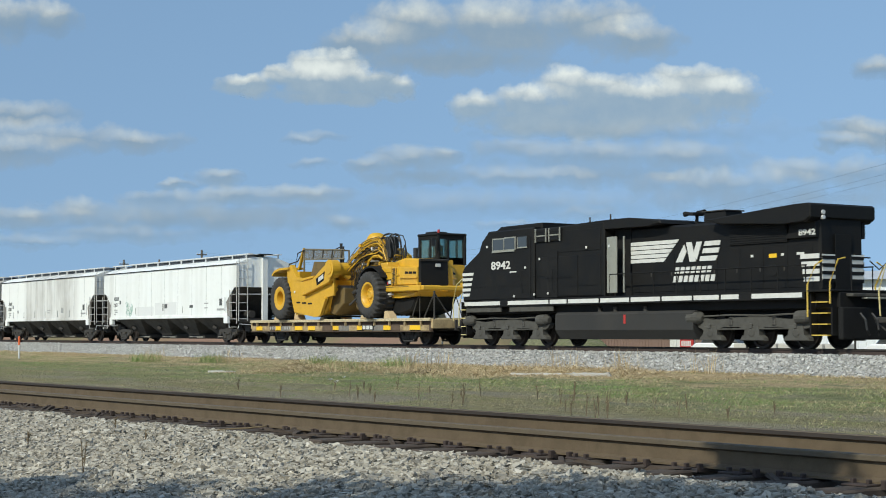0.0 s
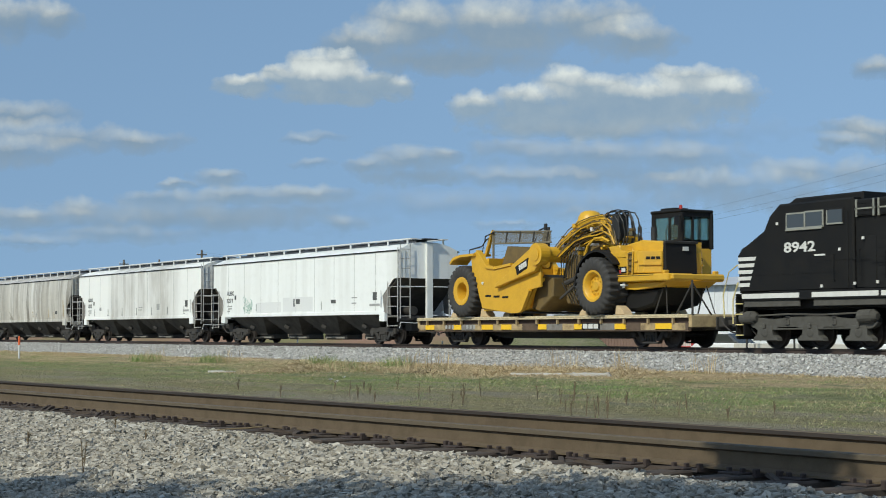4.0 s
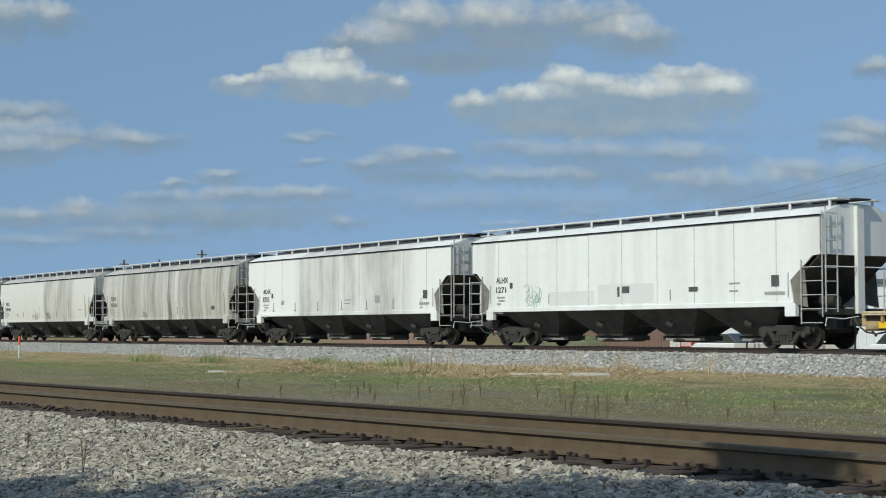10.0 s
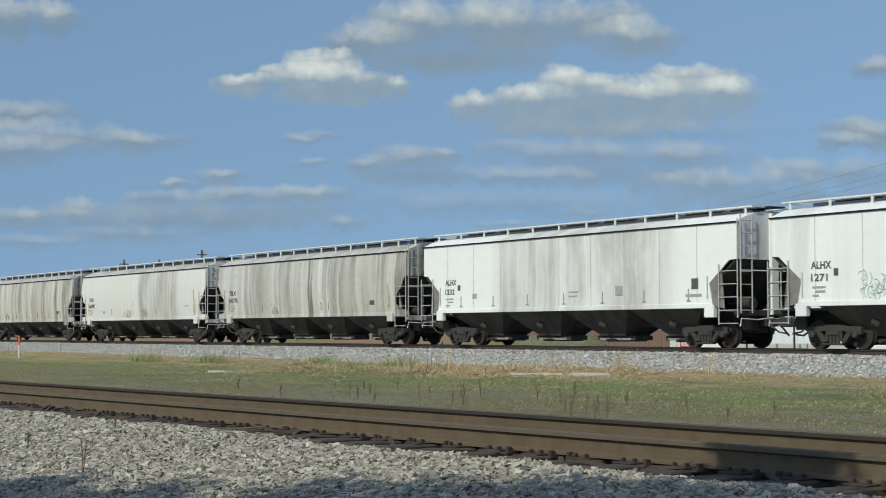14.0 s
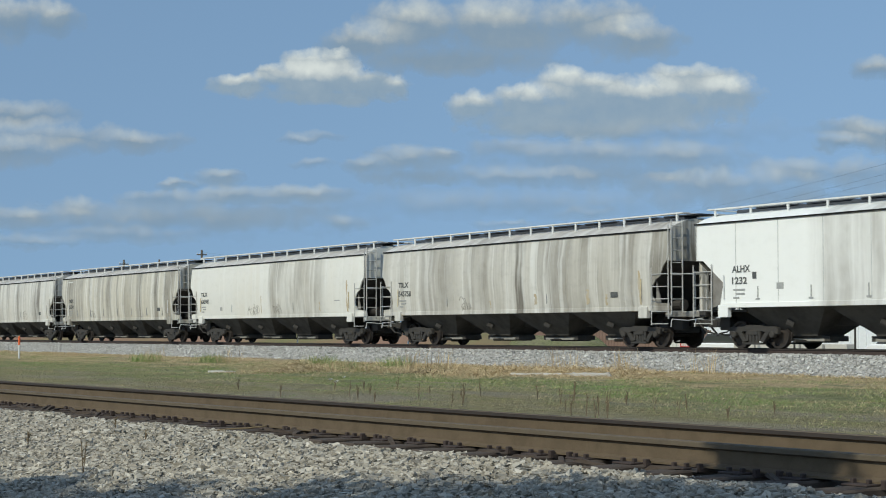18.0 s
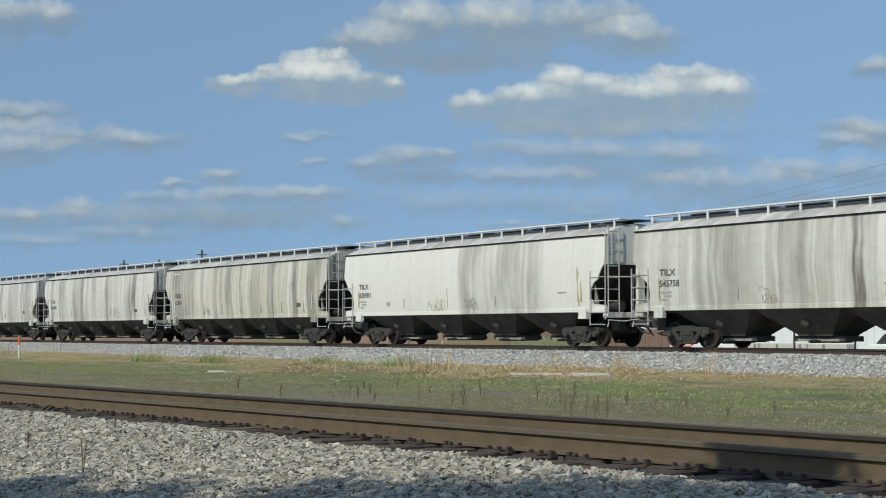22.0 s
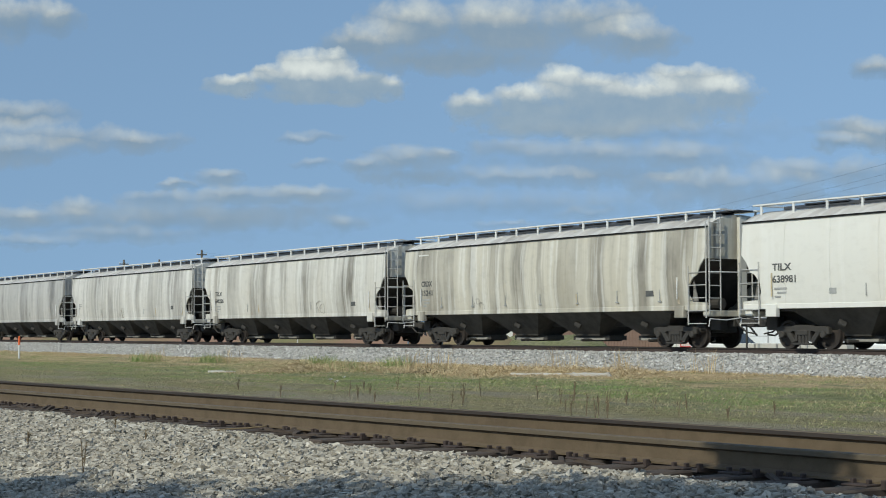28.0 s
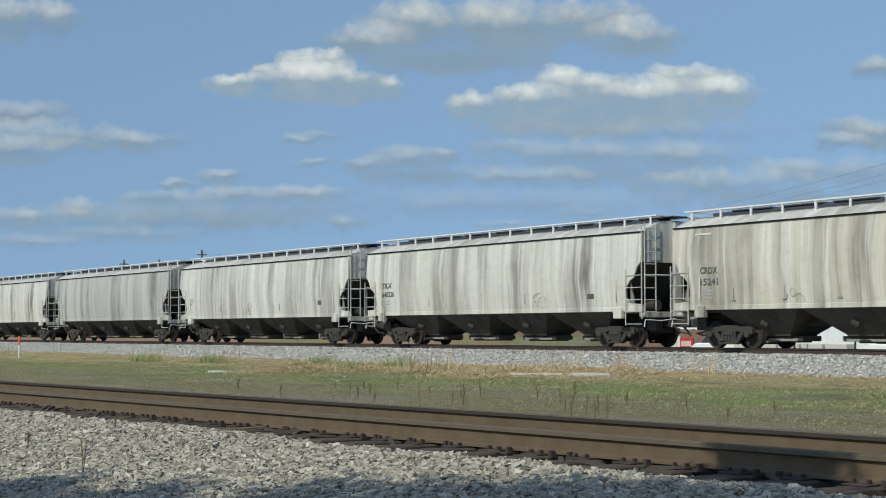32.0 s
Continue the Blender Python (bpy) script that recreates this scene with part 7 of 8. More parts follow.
for i in range(17):
    part("cladding_rib", lambda: boxed(0, 0.09, -0.04, 0, 0, 2.8), METAL_WALL, shed, key="shed_rib", at=pose(-5.1 + 0.62 * i, -3, 0.02))
for x in (-60.1, -56.8, -52.9):
    fp = new("fence_post", mesh_of(built((rod, (0, 0, -0.2), (0, 0, 2.3), 0.05, 8), (rod, (0, 0, 2.3), (0, 0, 2.36), 0.05, 8, 0.02)), "fence_post", STEEL_DARK))
    fp.matrix_basis = pose(x, 56, ground_z(x, 56))
    tagged(fp, "thin dark steel post before the warehouse", "post", "posts before the warehouse")
hall = thing("warehouse", pose(-61.3, 75, -1.0), "long white corrugated metal warehouse behind the railway", "building")
part("wall", boxed(-20, 40, -6, 6, 0, 4.5), METAL_WALL, hall)
for i in range(100):
    part("cladding_rib", lambda: boxed(0, 0.09, -0.04, 0, 0, 4.4), METAL_WALL, hall, key="rib", at=pose(-19.9 + i * 0.6, -6, 0.05))
roof = bmesh.new()
prism(roof, [(-6.5, 4.5), (6.5, 4.5), (0, 5.3)], -20.4, 40.4)
part("roof", roof, ROOF_GREY, hall, at=Matrix(((0, 1, 0, 0), (1, 0, 0, 0), (0, 0, 1, 0), (0, 0, 0, 1))))
for x in (-14, 2, 12, 22):
    d = part("loading_door", boxed(x, x + 3.2, -6.08, -6.0, 0.0, 3.2, 0.01), ROOF_GREY, hall)
    for j in range(5):
        part("door_slat", boxed(x + 0.05, x + 3.15, -6.11, -6.08, 0.1 + 0.62 * j, 0.66 + 0.62 * j), METAL_WALL, d)
part("wall_vent", boxed(18.6, 19.6, -6.2, -6.0, 2.0, 3.2, 0.03), STEEL_DARK, hall)
part("wall_base", boxed(-20, 40, -6.04, -6.0, 0, 0.35), CONCRETE, hall)

sign = thing("sign_board", pose(-69.2, 60, -0.95), "red sign board with white bars on low posts", "sign")
part("board", boxed(-0.55, 0.55, -0.05, 0.05, 0.55, 1.2, 0.01), RED, sign)
for i in range(5):
    part("sign_bar", boxed(-0.42 + i * 0.17, -0.31 + i * 0.17, -0.056, -0.05, 0.72, 1.02), WHITE, sign)
for x in (-0.45, 0.45):
    part("sign_post", boxed(x - 0.05, x + 0.05, 0.05, 0.15, 0, 1.2), WHITE, sign)
panel = thing("picket_fence", pose(-70.2, 60, -0.95), "short white painted board fence", "fence")
for i in range(3):
    part("board", boxed(-0.45 + i * 0.3, -0.18 + i * 0.3, -0.03, 0.03, 0.0, 1.3, 0.01), WHITE, panel)


def parked_car(x, y, turn, material, label):
    car = thing("parked_car", pose(x, y, -0.97, 0, 0, turn), label, "car", "parked cars")
    body = bmesh.new()
    prism(body, [(-2.2, 0.35), (-2.25, 0.75), (-1.9, 0.95), (1.3, 0.95), (2.15, 0.8), (2.25, 0.4), (2.1, 0.3), (-2.1, 0.3)], -0.85, 0.85, 0.07)
    part("body", body, material, car)
    top = bmesh.new()
    prism(top, [(-1.7, 0.95), (-1.2, 1.42), (0.3, 1.45), (1.0, 0.95)], -0.72, 0.72, 0.08)
    part("glasshouse", top, LOCO_GLASS, car)
    part("roof", boxed(-1.15, 0.3, -0.7, 0.7, 1.42, 1.48, 0.02), material, car)
    for a in (-1.4, 1.4):
        for s in (-0.8, 0.8):
            w = part("wheel", lambda: built((lathe, [(0.2, -0.1), (0.32, -0.1), (0.33, 0.0), (0.32, 0.1), (0.2, 0.1)], 18)), RUBBER, car, key="car_tyre", at=pose(a, s, 0.33))
            part("hub_cap", lambda: built((lathe, [(0, -0.09), (0.18, -0.09), (0.21, -0.05), (0.21, 0.05), (0.18, 0.09), (0, 0.09)], 14)), GALV, w, key="car_hub")
    return car


CAR_WHITE = paint("white car paint", (0.78, 0.78, 0.78), 0.25, 0.0, (0.6, 0.6, 0.6), 0.2, 2)
parked_car(-64.4, 59, 6, CAR_WHITE, "white saloon car parked by the warehouse")
parked_car(-53.0, 60, 4, CAR_WHITE, "white saloon car parked near the warehouse door")
parked_car(-47.2, 60, 2, paint("silver car paint", (0.55, 0.56, 0.58), 0.3, 0.5, (0.5, 0.5, 0.5), 0.2, 2), "silver saloon car parked near the warehouse")
for i in range(5):
    b = new("concrete_block", mesh_of(boxed(-0.72, 0.72, -0.35, 0.35, 0, 0.95, 0.04), "concrete_block", CONCRETE))
    b.matrix_basis = pose(-61.6 + i * 1.55, 57.5 + 0.04 * i, -0.96, 0, 0, random.uniform(-2, 2))
    tagged(b, "pale grey precast concrete block in a row", "concrete block", "concrete blocks")


def pole(x, y, h, label, arm=True):
    p = thing("utility_pole", pose(x, y, ground_z(x, y)), label, "pole", "utility poles")
    part("shaft", built((rod, (0, 0, -0.2), (0, 0, h), 0.17, 8, 0.12)), WEATHERED, p)
    if arm:
        part("crossarm", boxed(-0.06, 0.06, -0.6, 0.6, h - 0.6, h - 0.48), WEATHERED, p)
        for y2 in (-0.55, -0.25, 0.25, 0.55):
            part("insulator", built((rod, (0, y2, h - 0.48), (0, y2, h - 0.34), 0.04, 8)), GALV, p)
        part("transformer", built((rod, (0.25, 0, h - 1.9), (0.25, 0, h - 1.0), 0.24, 12)), GALV, p)
    return p


pole(-193.3, 75, 10.8, "grey wooden utility pole with a crossarm")
pole(-169.4, 75, 11.0, "grey wooden utility pole with a crossarm")
pole(-181.8, 75, 10.4, "leaning grey wooden utility pole with a lamp arm", True)
# overhead wires in the distance
pole(-62.0, 75.4, 12.9, "tall utility pole beside the warehouse")
wires = thing("overhead_wires", pose(0, 0, 0), "three thin dark overhead power wires", "wires")
for i, (dz, dy) in enumerate(((0.0, -0.15), (-0.75, 0.15), (-1.2, 0.45))):
    pts = []
    for j in range(25):
        f = j / 24
        pts.append((-62 - 107.4 * f, 75.2 + dy, 11.55 + dz * 0.75 * (1 - 0.6 * f) - 1.9 * f - 12.4 * f * (1 - f)))
    part("wire", built((pipe, pts, 0.005, 4)), HOSE, wires)

marker = thing("marker_post", pose(-77.0, 24.6, ground_z(-77, 24.6)), "white marker post with an orange top in the grass", "marker post")
part("post", built((rod, (0, 0, -0.1), (0, 0, 0.68), 0.05, 10)), WHITE, marker)
part("cap", built((rod, (0, 0, 0.68), (0, 0, 1.05), 0.055, 10), (rod, (0, 0, 1.05), (0, 0, 1.1), 0.055, 10, 0.02)), ORANGE, marker, "orange post cap")
for x, y, h in ((-72.0, 43.5, 0.75), (-68.7, 43.5, 0.75), (-84.5, 43.5, 0.8)):
    st = new("survey_stake", mesh_of(built((rod, (0, 0, -0.1), (0, 0, h), 0.04, 6)), "survey_stake", WHITE))
    st.matrix_basis = pose(x, y, ground_z(x, y) + 0.1)
    tagged(st, "short white stake behind the track", "stake", "white stakes")

BARK = paint("rough brown bark", (0.11, 0.085, 0.06), 0.95, 0.0, (0.05, 0.04, 0.03), 0.6, 6, 0.8)
LEAF = stone_mat("green leaves", [(0.0, (0.045, 0.085, 0.02)), (0.5, (0.07, 0.12, 0.03)), (1.0, (0.12, 0.16, 0.05))])


def house(x, y, turn):
    h = thing("brick_house", pose(x, y, ground_z(x, y) - 0.1, 0, 0, turn), "low red-brown brick house with a grey roof, far off", "house")
    part("wall", boxed(-6.5, 6.5, -4, 4, 0, 2.9), BRICK, h)
    part("roof", built((prism, [(-4.6, 2.85), (4.6, 2.85), (0.0, 4.9)], -7, 7)), ROOF_GREY, h, at=Matrix(((0, 1, 0, 0), (1, 0, 0, 0), (0, 0, 1, 0), (0, 0, 0, 1))))
    part("door", boxed(-0.5, 0.5, -4.06, -4.0, 0.1, 2.2), WHITE, h)
    for a in (-4.8, -2.6, 2.0, 4.2):
        win = part("window", boxed(a, a + 1.3, -4.06, -4.0, 0.9, 2.2), WHITE, h)
        part("pane", boxed(a + 0.1, a + 1.2, -4.08, -4.06, 1.0, 2.1), LOCO_GLASS, win)
    part("fascia", boxed(-6.9, 6.9, -4.62, -4.5, 2.75, 2.95), WHITE, h)


BRICK = paint("faded red-brown brickwork", (0.33, 0.17, 0.13), 0.9, 0.0, (0.42, 0.3, 0.25), 0.6, 1.5)
house(-124.0, 86.0, 52)


FAR_LEAF = stone_mat("dull dark green leaves", [(0.0, (0.035, 0.05, 0.022)), (0.6, (0.06, 0.078, 0.034)), (1.0, (0.1, 0.115, 0.055))])


def far_tree(x, y, h, wide, seed):
    """A small leafy tree: a tapered trunk, limbs and a loose crown of leaf clumps."""
    gen = np.random.default_rng(seed)
    tree = thing("tree", pose(x, y, ground_z(x, y)), "leafy dark green tree standing far behind the tracks", "tree", "trees behind the tracks")
    bm = bmesh.new()
    rod(bm, (0, 0, -0.2), (0.1, 0, h * 0.5), 0.2, 8, 0.12)
    hub = []
    for i in range(22):
        a, t = gen.uniform(0, 6.28), gen.uniform(0.15, 1.0)
        r = wide * t ** 0.5 * gen.uniform(0.35, 1.0)
        tip = (math.cos(a) * r, math.sin(a) * r, h * (0.95 - 0.72 * t * gen.uniform(0.5, 1.0)))
        rod(bm, (0.05, 0, h * gen.uniform(0.25, 0.5)), tip, 0.06, 5, 0.02)
        hub.append(tip)
    part("trunk", bm, BARK, tree)
    n = 3600
    pts = np.array(hub)[gen.integers(0, len(hub), n)] + gen.normal(0, 0.34, (n, 3)) * np.array([1, 1, 0.75])
    u = gen.normal(0, 1, (n, 3))
    w = np.cross(u, gen.normal(0, 1, (n, 3)))
    u /= np.linalg.norm(u, axis=1)[:, None]
    w /= np.linalg.norm(w, axis=1)[:, None]
    s = gen.uniform(0.09, 0.2, (n, 1))
    quad = np.stack([pts - u * s, pts + w * s * 0.6, pts + u * s, pts - w * s * 0.6], 1).reshape(-1, 3)
    me = bpy.data.meshes.new("crown")
    me.from_pydata(quad.tolist(), [], np.arange(4 * n).reshape(-1, 4).tolist())
    me.materials.append(FAR_LEAF)
    new("crown", me).parent = tree


for i, (x, y, h, w) in enumerate(((-118.2, 91.2, 5.6, 2.2), (-116.6, 94.6, 6.4, 2.4), (-113.9, 96.4, 6.2, 2.4), (-112.3, 99.8, 5.8, 2.2), (-119.0, 88.6, 4.2, 1.8))):
    far_tree(x, y, h, w, 50 + i)


def far_hedge(n, seed):
    """A long uneven belt of bushes along the horizon."""
    gen = np.random.default_rng(seed)
    x = gen.uniform(-420, -70, n)
    y = 150 + gen.normal(0, 3.0, n)
    top = np.array([2.2 + 1.5 * noise.noise((a * 0.05, 3, 0)) + 0.9 * noise.noise((a * 0.3, 1, 0)) for a in x])
    pts = np.stack([x, y, -1.2 + gen.uniform(0, 1, n) * (top + 0.6)], -1)
    u = gen.normal(0, 1, (n, 3))
    w = np.cross(u, gen.normal(0, 1, (n, 3)))
    u /= np.linalg.norm(u, axis=1)[:, None]
    w /= np.linalg.norm(w, axis=1)[:, None]
    s = gen.uniform(0.25, 0.6, (n, 1))
    quad = np.stack([pts - u * s, pts + w * s * 0.7, pts + u * s, pts - w * s * 0.7], 1).reshape(-1, 3)
    me = bpy.data.meshes.new("far_hedge")
    me.from_pydata(quad.tolist(), [], np.arange(4 * n).reshape(-1, 4).tolist())
    me.materials.append(FAR_LEAF)
    tagged(new("far_hedge", me), "uneven belt of green bushes along the horizon", "bushes", kind="stuff")


far_hedge(36000, 91)


# ---- shade tree behind the camera ----
def shade_tree(x, y, z0, centre, spread, n, seed, label, lit):
    r = random.Random(seed)
    tree = thing("tree", pose(x, y, z0), label, "tree")
    c = Vector(centre) - Vector((x, y, z0))
    bm = bmesh.new()
    knots = [Vector((0, 0, -0.3)), Vector((0.05, 0.1, 1.2)), c * 0.35 + Vector((0, 0, 1.2)), c * 0.75]
    for i, (p, q) in enumerate(zip(knots, knots[1:])):
        rod(bm, p, q, 0.24 - 0.05 * i, 10, 0.19 - 0.05 * i)
    tips = []
    for i in range(16):
        a = r.uniform(0, 6.28)
        tip = c + Vector((math.cos(a) * spread[0] * r.uniform(0.3, 0.9), math.sin(a) * spread[1] * r.uniform(0.3, 0.9), r.uniform(-0.5, 0.9) * spread[2]))
        mid = (knots[2] + tip) / 2 + Vector((0, 0, 0.4))
        rod(bm, knots[2] + (c * 0.4) * r.random(), mid, 0.07, 6, 0.045)
        rod(bm, mid, tip, 0.045, 6, 0.015)
        tips.append(tip)
    part("trunk", bm, BARK, tree)
    gen = np.random.default_rng(seed)
    hubs, loose = [], []
    for i in range(170):
        hub, size = lit(r)
        hubs.append((hub - Vector((x, y, z0)))[:])
        loose.append(size)
    share = np.where(np.array(loose) < 0.23, 0.3, 1.0)      # the sprays over the rail are thinner
    pick = gen.choice(len(hubs), n, p=share / share.sum())
    pts = np.array(hubs)[pick] + gen.normal(0, 1, (n, 3)) * np.array(loose)[pick][:, None]
    u = gen.normal(0, 1, (n, 3))
    u /= np.linalg.norm(u, axis=1)[:, None]
    w = np.cross(u, gen.normal(0, 1, (n, 3)))
    w /= np.linalg.norm(w, axis=1)[:, None]
    s = gen.uniform(0.05, 0.1, (n, 1))
    quad = np.stack([pts - u * s, pts + w * s * 0.55, pts + u * s, pts - w * s * 0.55], 1).reshape(-1, 3)
    me = bpy.data.meshes.new("crown")
    me.from_pydata(quad.tolist(), [], np.arange(4 * n).reshape(-1, 4).tolist())
    me.materials.append(LEAF)
    crown = new("crown", me)
    crown.parent = tree
    return tree




def over_edge(r):
    """A clump of the crown whose shade falls beside the near track."""
    k = r.uniform(6.8, 10.0)
    size = 0.24
    if r.random() < 0.1:
        foot, size = Vector((-7.82 + r.uniform(-0.42, 0.42), 7.6 + r.uniform(-0.05, 0.08), -0.34)), 0.17
    else:
        # the shade's edge beside the track, and how far behind it the clump's own shade falls
        edge = ((-16.0, 3.0, -0.85), (-13.3, 4.2, -0.72), (-11.1, 5.6, -0.58), (-8.8, 6.55, -0.48), (-7.5, 6.9, -0.44), (-6.0, 7.7, -0.44))
        f = r.uniform(0, len(edge) - 1.001)
        a, b = Vector(edge[int(f)]), Vector(edge[int(f) + 1])
        back = (0.45 if f < 1.6 else 0.64) + 3.2 * r.random() ** 1.3
        foot = a.lerp(b, f % 1) + Vector((0.42 * back, -0.9 * back, 0))
    return foot + SUN_DIR * k, size


shade_tree(-6.4, -6.2, -1.0, (-7.6, -3.4, 4.6), (4.0, 2.4, 1.0), 52000, 3, "broad leafy tree shading the trackside behind the camera", over_edge)

# ---- weeds and grass ----
def blades(name, base, height, lean, width, material, gen, label, category):
    """Many single bent blades joined into one mesh."""
    n = len(base)
    a = gen.uniform(0, 6.28, n)
    side = np.stack([np.cos(a), np.sin(a), np.zeros(n)], -1) * width[:, None]
    b = gen.uniform(0, 6.28, n)
    tip = np.stack([np.cos(b) * lean, np.sin(b) * lean, height], -1)
    mid = tip * np.array([0.35, 0.35, 0.6])
    v = np.stack([base - side, base + side, base + mid + side * 0.7, base + mid - side * 0.7, base + tip], 1).reshape(-1, 3)
    k = 5 * np.arange(n)[:, None]
    faces = (k + np.array([0, 1, 2, 3])).tolist() + (k + np.array([3, 2, 4])).tolist()
    me = bpy.data.meshes.new(name)
    me.from_pydata(v.tolist(), [], faces)
    me.materials.append(material)
    return tagged(new(name, me), label, category, kind="stuff")


def grass_mat(name, fresh, dry, seed):
    """Blades that differ one by one, fresh in some patches and dry in others."""
    k = Nodes(name)
    g = k.tree.nodes.new("ShaderNodeNewGeometry")
    patch = k.math("MULTIPLY_ADD", k.noise(0.22, 3, 0.6, k.coords((0.8, 1.5, 1), (seed, 3, 0))), 0.6, k.math("MULTIPLY", k.noise(0.9, 3, 0.6, k.coords((0.8, 1.5, 1), (seed, 8, 0))), 0.4))
    a, b = [k.ramp(g.outputs["Random Per Island"], stops) for stops in (fresh, dry)]
    return k.done(k.mix(k.ramp(patch, [(0.44, 0.0), (0.56, 1.0)]), a, b), 0.9, 0.0, 0.2)


GRASS = grass_mat("green and straw grass blades", [(0.0, (0.13, 0.17, 0.05)), (0.6, (0.25, 0.29, 0.11)), (1.0, (0.44, 0.4, 0.2))], [(0.0, (0.22, 0.17, 0.1)), (0.6, (0.42, 0.34, 0.2)), (1.0, (0.62, 0.52, 0.34))], 4)
GRASS_GREEN = grass_mat("fresh green grass blades", [(0.0, (0.11, 0.19, 0.05)), (0.7, (0.22, 0.32, 0.11)), (1.0, (0.42, 0.44, 0.2))], [(0.0, (0.19, 0.215, 0.09)), (0.6, (0.3, 0.31, 0.15)), (1.0, (0.5, 0.44, 0.25))], 11)
STRAW = stone_mat("dry straw blades", [(0.0, (0.34, 0.25, 0.14)), (0.6, (0.54, 0.42, 0.24)), (1.0, (0.7, 0.58, 0.38))])
WEED = stone_mat("dry brown weed stalks", [(0.0, (0.12, 0.09, 0.06)), (1.0, (0.22, 0.17, 0.1))])
gen = np.random.default_rng(21)


def field(n, y0, y1, keep):
    """Random places in the strip between the tracks, as far as it comes into view."""
    y = gen.uniform(y0, y1, n)
    f = gen.uniform(0.86, 3.35, n)
    x = -f * y
    ok = np.array([b - near_track(a) > 2.0 and keep(a, b) and gen.random() < smooth(0.5, 7.0, b - near_track(a)) + 0.5 for a, b in zip(x, y)])
    x, y = x[ok], y[ok]
    return np.stack([x, y, [ground_z(a, b) - 0.01 for a, b in zip(x, y)]], -1)


def clump(base, k, spread):
    out = np.repeat(base, k, 0)
    out[:, :2] += gen.normal(0, spread, (len(out), 2))
    return out


p = clump(field(52000, 9, 34, lambda x, y: noise.noise((x * 0.3, y * 0.55, 0)) + 0.5 * noise.noise((x * 1.1, y * 1.5, 8)) > -0.2), 4, 0.08)
low = np.clip(p[:, 1] / 24.0, 0.6, 1.0)
blades("grass", p, gen.uniform(0.015, 0.07, len(p)) * low, gen.uniform(0.03, 0.12, len(p)) * low, gen.uniform(0.003, 0.008, len(p)) * low, GRASS, gen, "short patchy grass between the two tracks", "grass")


def lawn(x, y):
    d = y - near_track(x)
    return noise.noise((x * 0.3, y * 0.55, 5)) + 0.5 * noise.noise((x * 0.9, y * 1.4, 2)) + 0.5 * smooth(7, 12, d) * smooth(21, 15, d) > 0.42


p = clump(field(26000, 11, 33, lawn), 6, 0.09)
low = np.clip(p[:, 1] / 26.0, 0.45, 1.0)
blades("green_grass", p, gen.uniform(0.02, 0.08, len(p)) * low, gen.uniform(0.02, 0.1, len(p)) * low, gen.uniform(0.004, 0.009, len(p)) * low, GRASS_GREEN, gen, "patches of fresh green grass between the tracks", "grass")
p = clump(field(15000, 25.5, 34.4, lambda x, y: noise.noise((x * 0.16, y * 0.3, 9)) + 0.3 * noise.noise((x, y, 1)) + 0.5 * smooth(28, 32, y) - 0.3 * smooth(-54, -62, x) - 0.22 * smooth(-38, -30, x) > 0.24), 6, 0.16)
blades("dry_grass", p, gen.uniform(0.02, 0.12, len(p)), gen.uniform(0.08, 0.34, len(p)), gen.uniform(0.005, 0.01, len(p)), STRAW, gen, "dry straw-coloured grass along the foot of the bank", "grass")

# single weeds, dry mounds and litter along the strip
def weed(x, y, h, label, seed, material=WEED, spread=0.05):
    r = random.Random(seed)
    z = max(ground_z(x, y), near_bed(y - near_track(x)) if -6.5 < y - near_track(x) < 2.0 else -9)
    w = thing("weed", pose(x, y, z - 0.01), label, "weed", "dry weeds by the track")
    for i in range(r.randint(2, 4)):
        a, l = r.uniform(0, 6.28), h * r.uniform(0.6, 1.0)
        tip = Vector((math.cos(a) * spread * h * 2, math.sin(a) * spread * h * 2, l))
        bm = bmesh.new()
        pipe(bm, [(0, 0, 0), tip * 0.5 + Vector((0, 0, 0.03)), tip], 0.0045, 4)
        for j in range(2):
            p = tip * r.uniform(0.35, 0.95)
            b = r.uniform(0, 6.28)
            rod(bm, p, p + Vector((math.cos(b) * 0.03, math.sin(b) * 0.03, 0.05)), 0.005, 4, 0.002)
        part("stalk", bm, material, w)
    return w


BROWN_WEED = "dry brown weed stalk standing by the rail"
for i, (x, y, h) in enumerate(((-21.2, 13.8, 0.34), (-19.4, 14.6, 0.42), (-18.2, 14.3, 0.36), (-16.9, 14.5, 0.3), (-17.3, 15.0, 0.34), (-22.0, 15.8, 0.25), (-18.8, 14.0, 0.22), (-20.4, 15.1, 0.28),
                               (-15.6, 14.2, 0.2), (-24.3, 14.9, 0.3), (-26.6, 15.1, 0.26), (-22.8, 14.2, 0.32), (-20.9, 13.4, 0.3), (-27.4, 16.3, 0.28), (-24.9, 16.6, 0.34), (-21.8, 16.4, 0.3), (-19.9, 16.0, 0.26), (-17.9, 13.9, 0.3), (-30.2, 14.2, 0.26), (-18.5, 15.4, 0.24), (-25.5, 14.6, 0.24), (-28.3, 15.4, 0.3), (-23.6, 13.6, 0.2), (-16.2, 15.6, 0.24), (-21.8, 14.2, 0.4), (-17.6, 13.2, 0.4), (-17.4, 13.3, 0.34), (-25.2, 14.0, 0.34), (-24.7, 13.9, 0.3), (-16.8, 13.0, 0.34), (-17.0, 13.35, 0.28), (-25.9, 13.0, 0.28))):
    weed(x, y, h, BROWN_WEED, 40 + i)
for i, (x, y, h) in enumerate(((-13.2, 4.78, 0.36), (-15.8, 5.15, 0.18), (-15.9, 6.1, 0.14), (-14.6, 5.9, 0.12))):
    weed(x, y, h, "thin grey weed stalk growing in the ballast", 70 + i, spread=0.04)

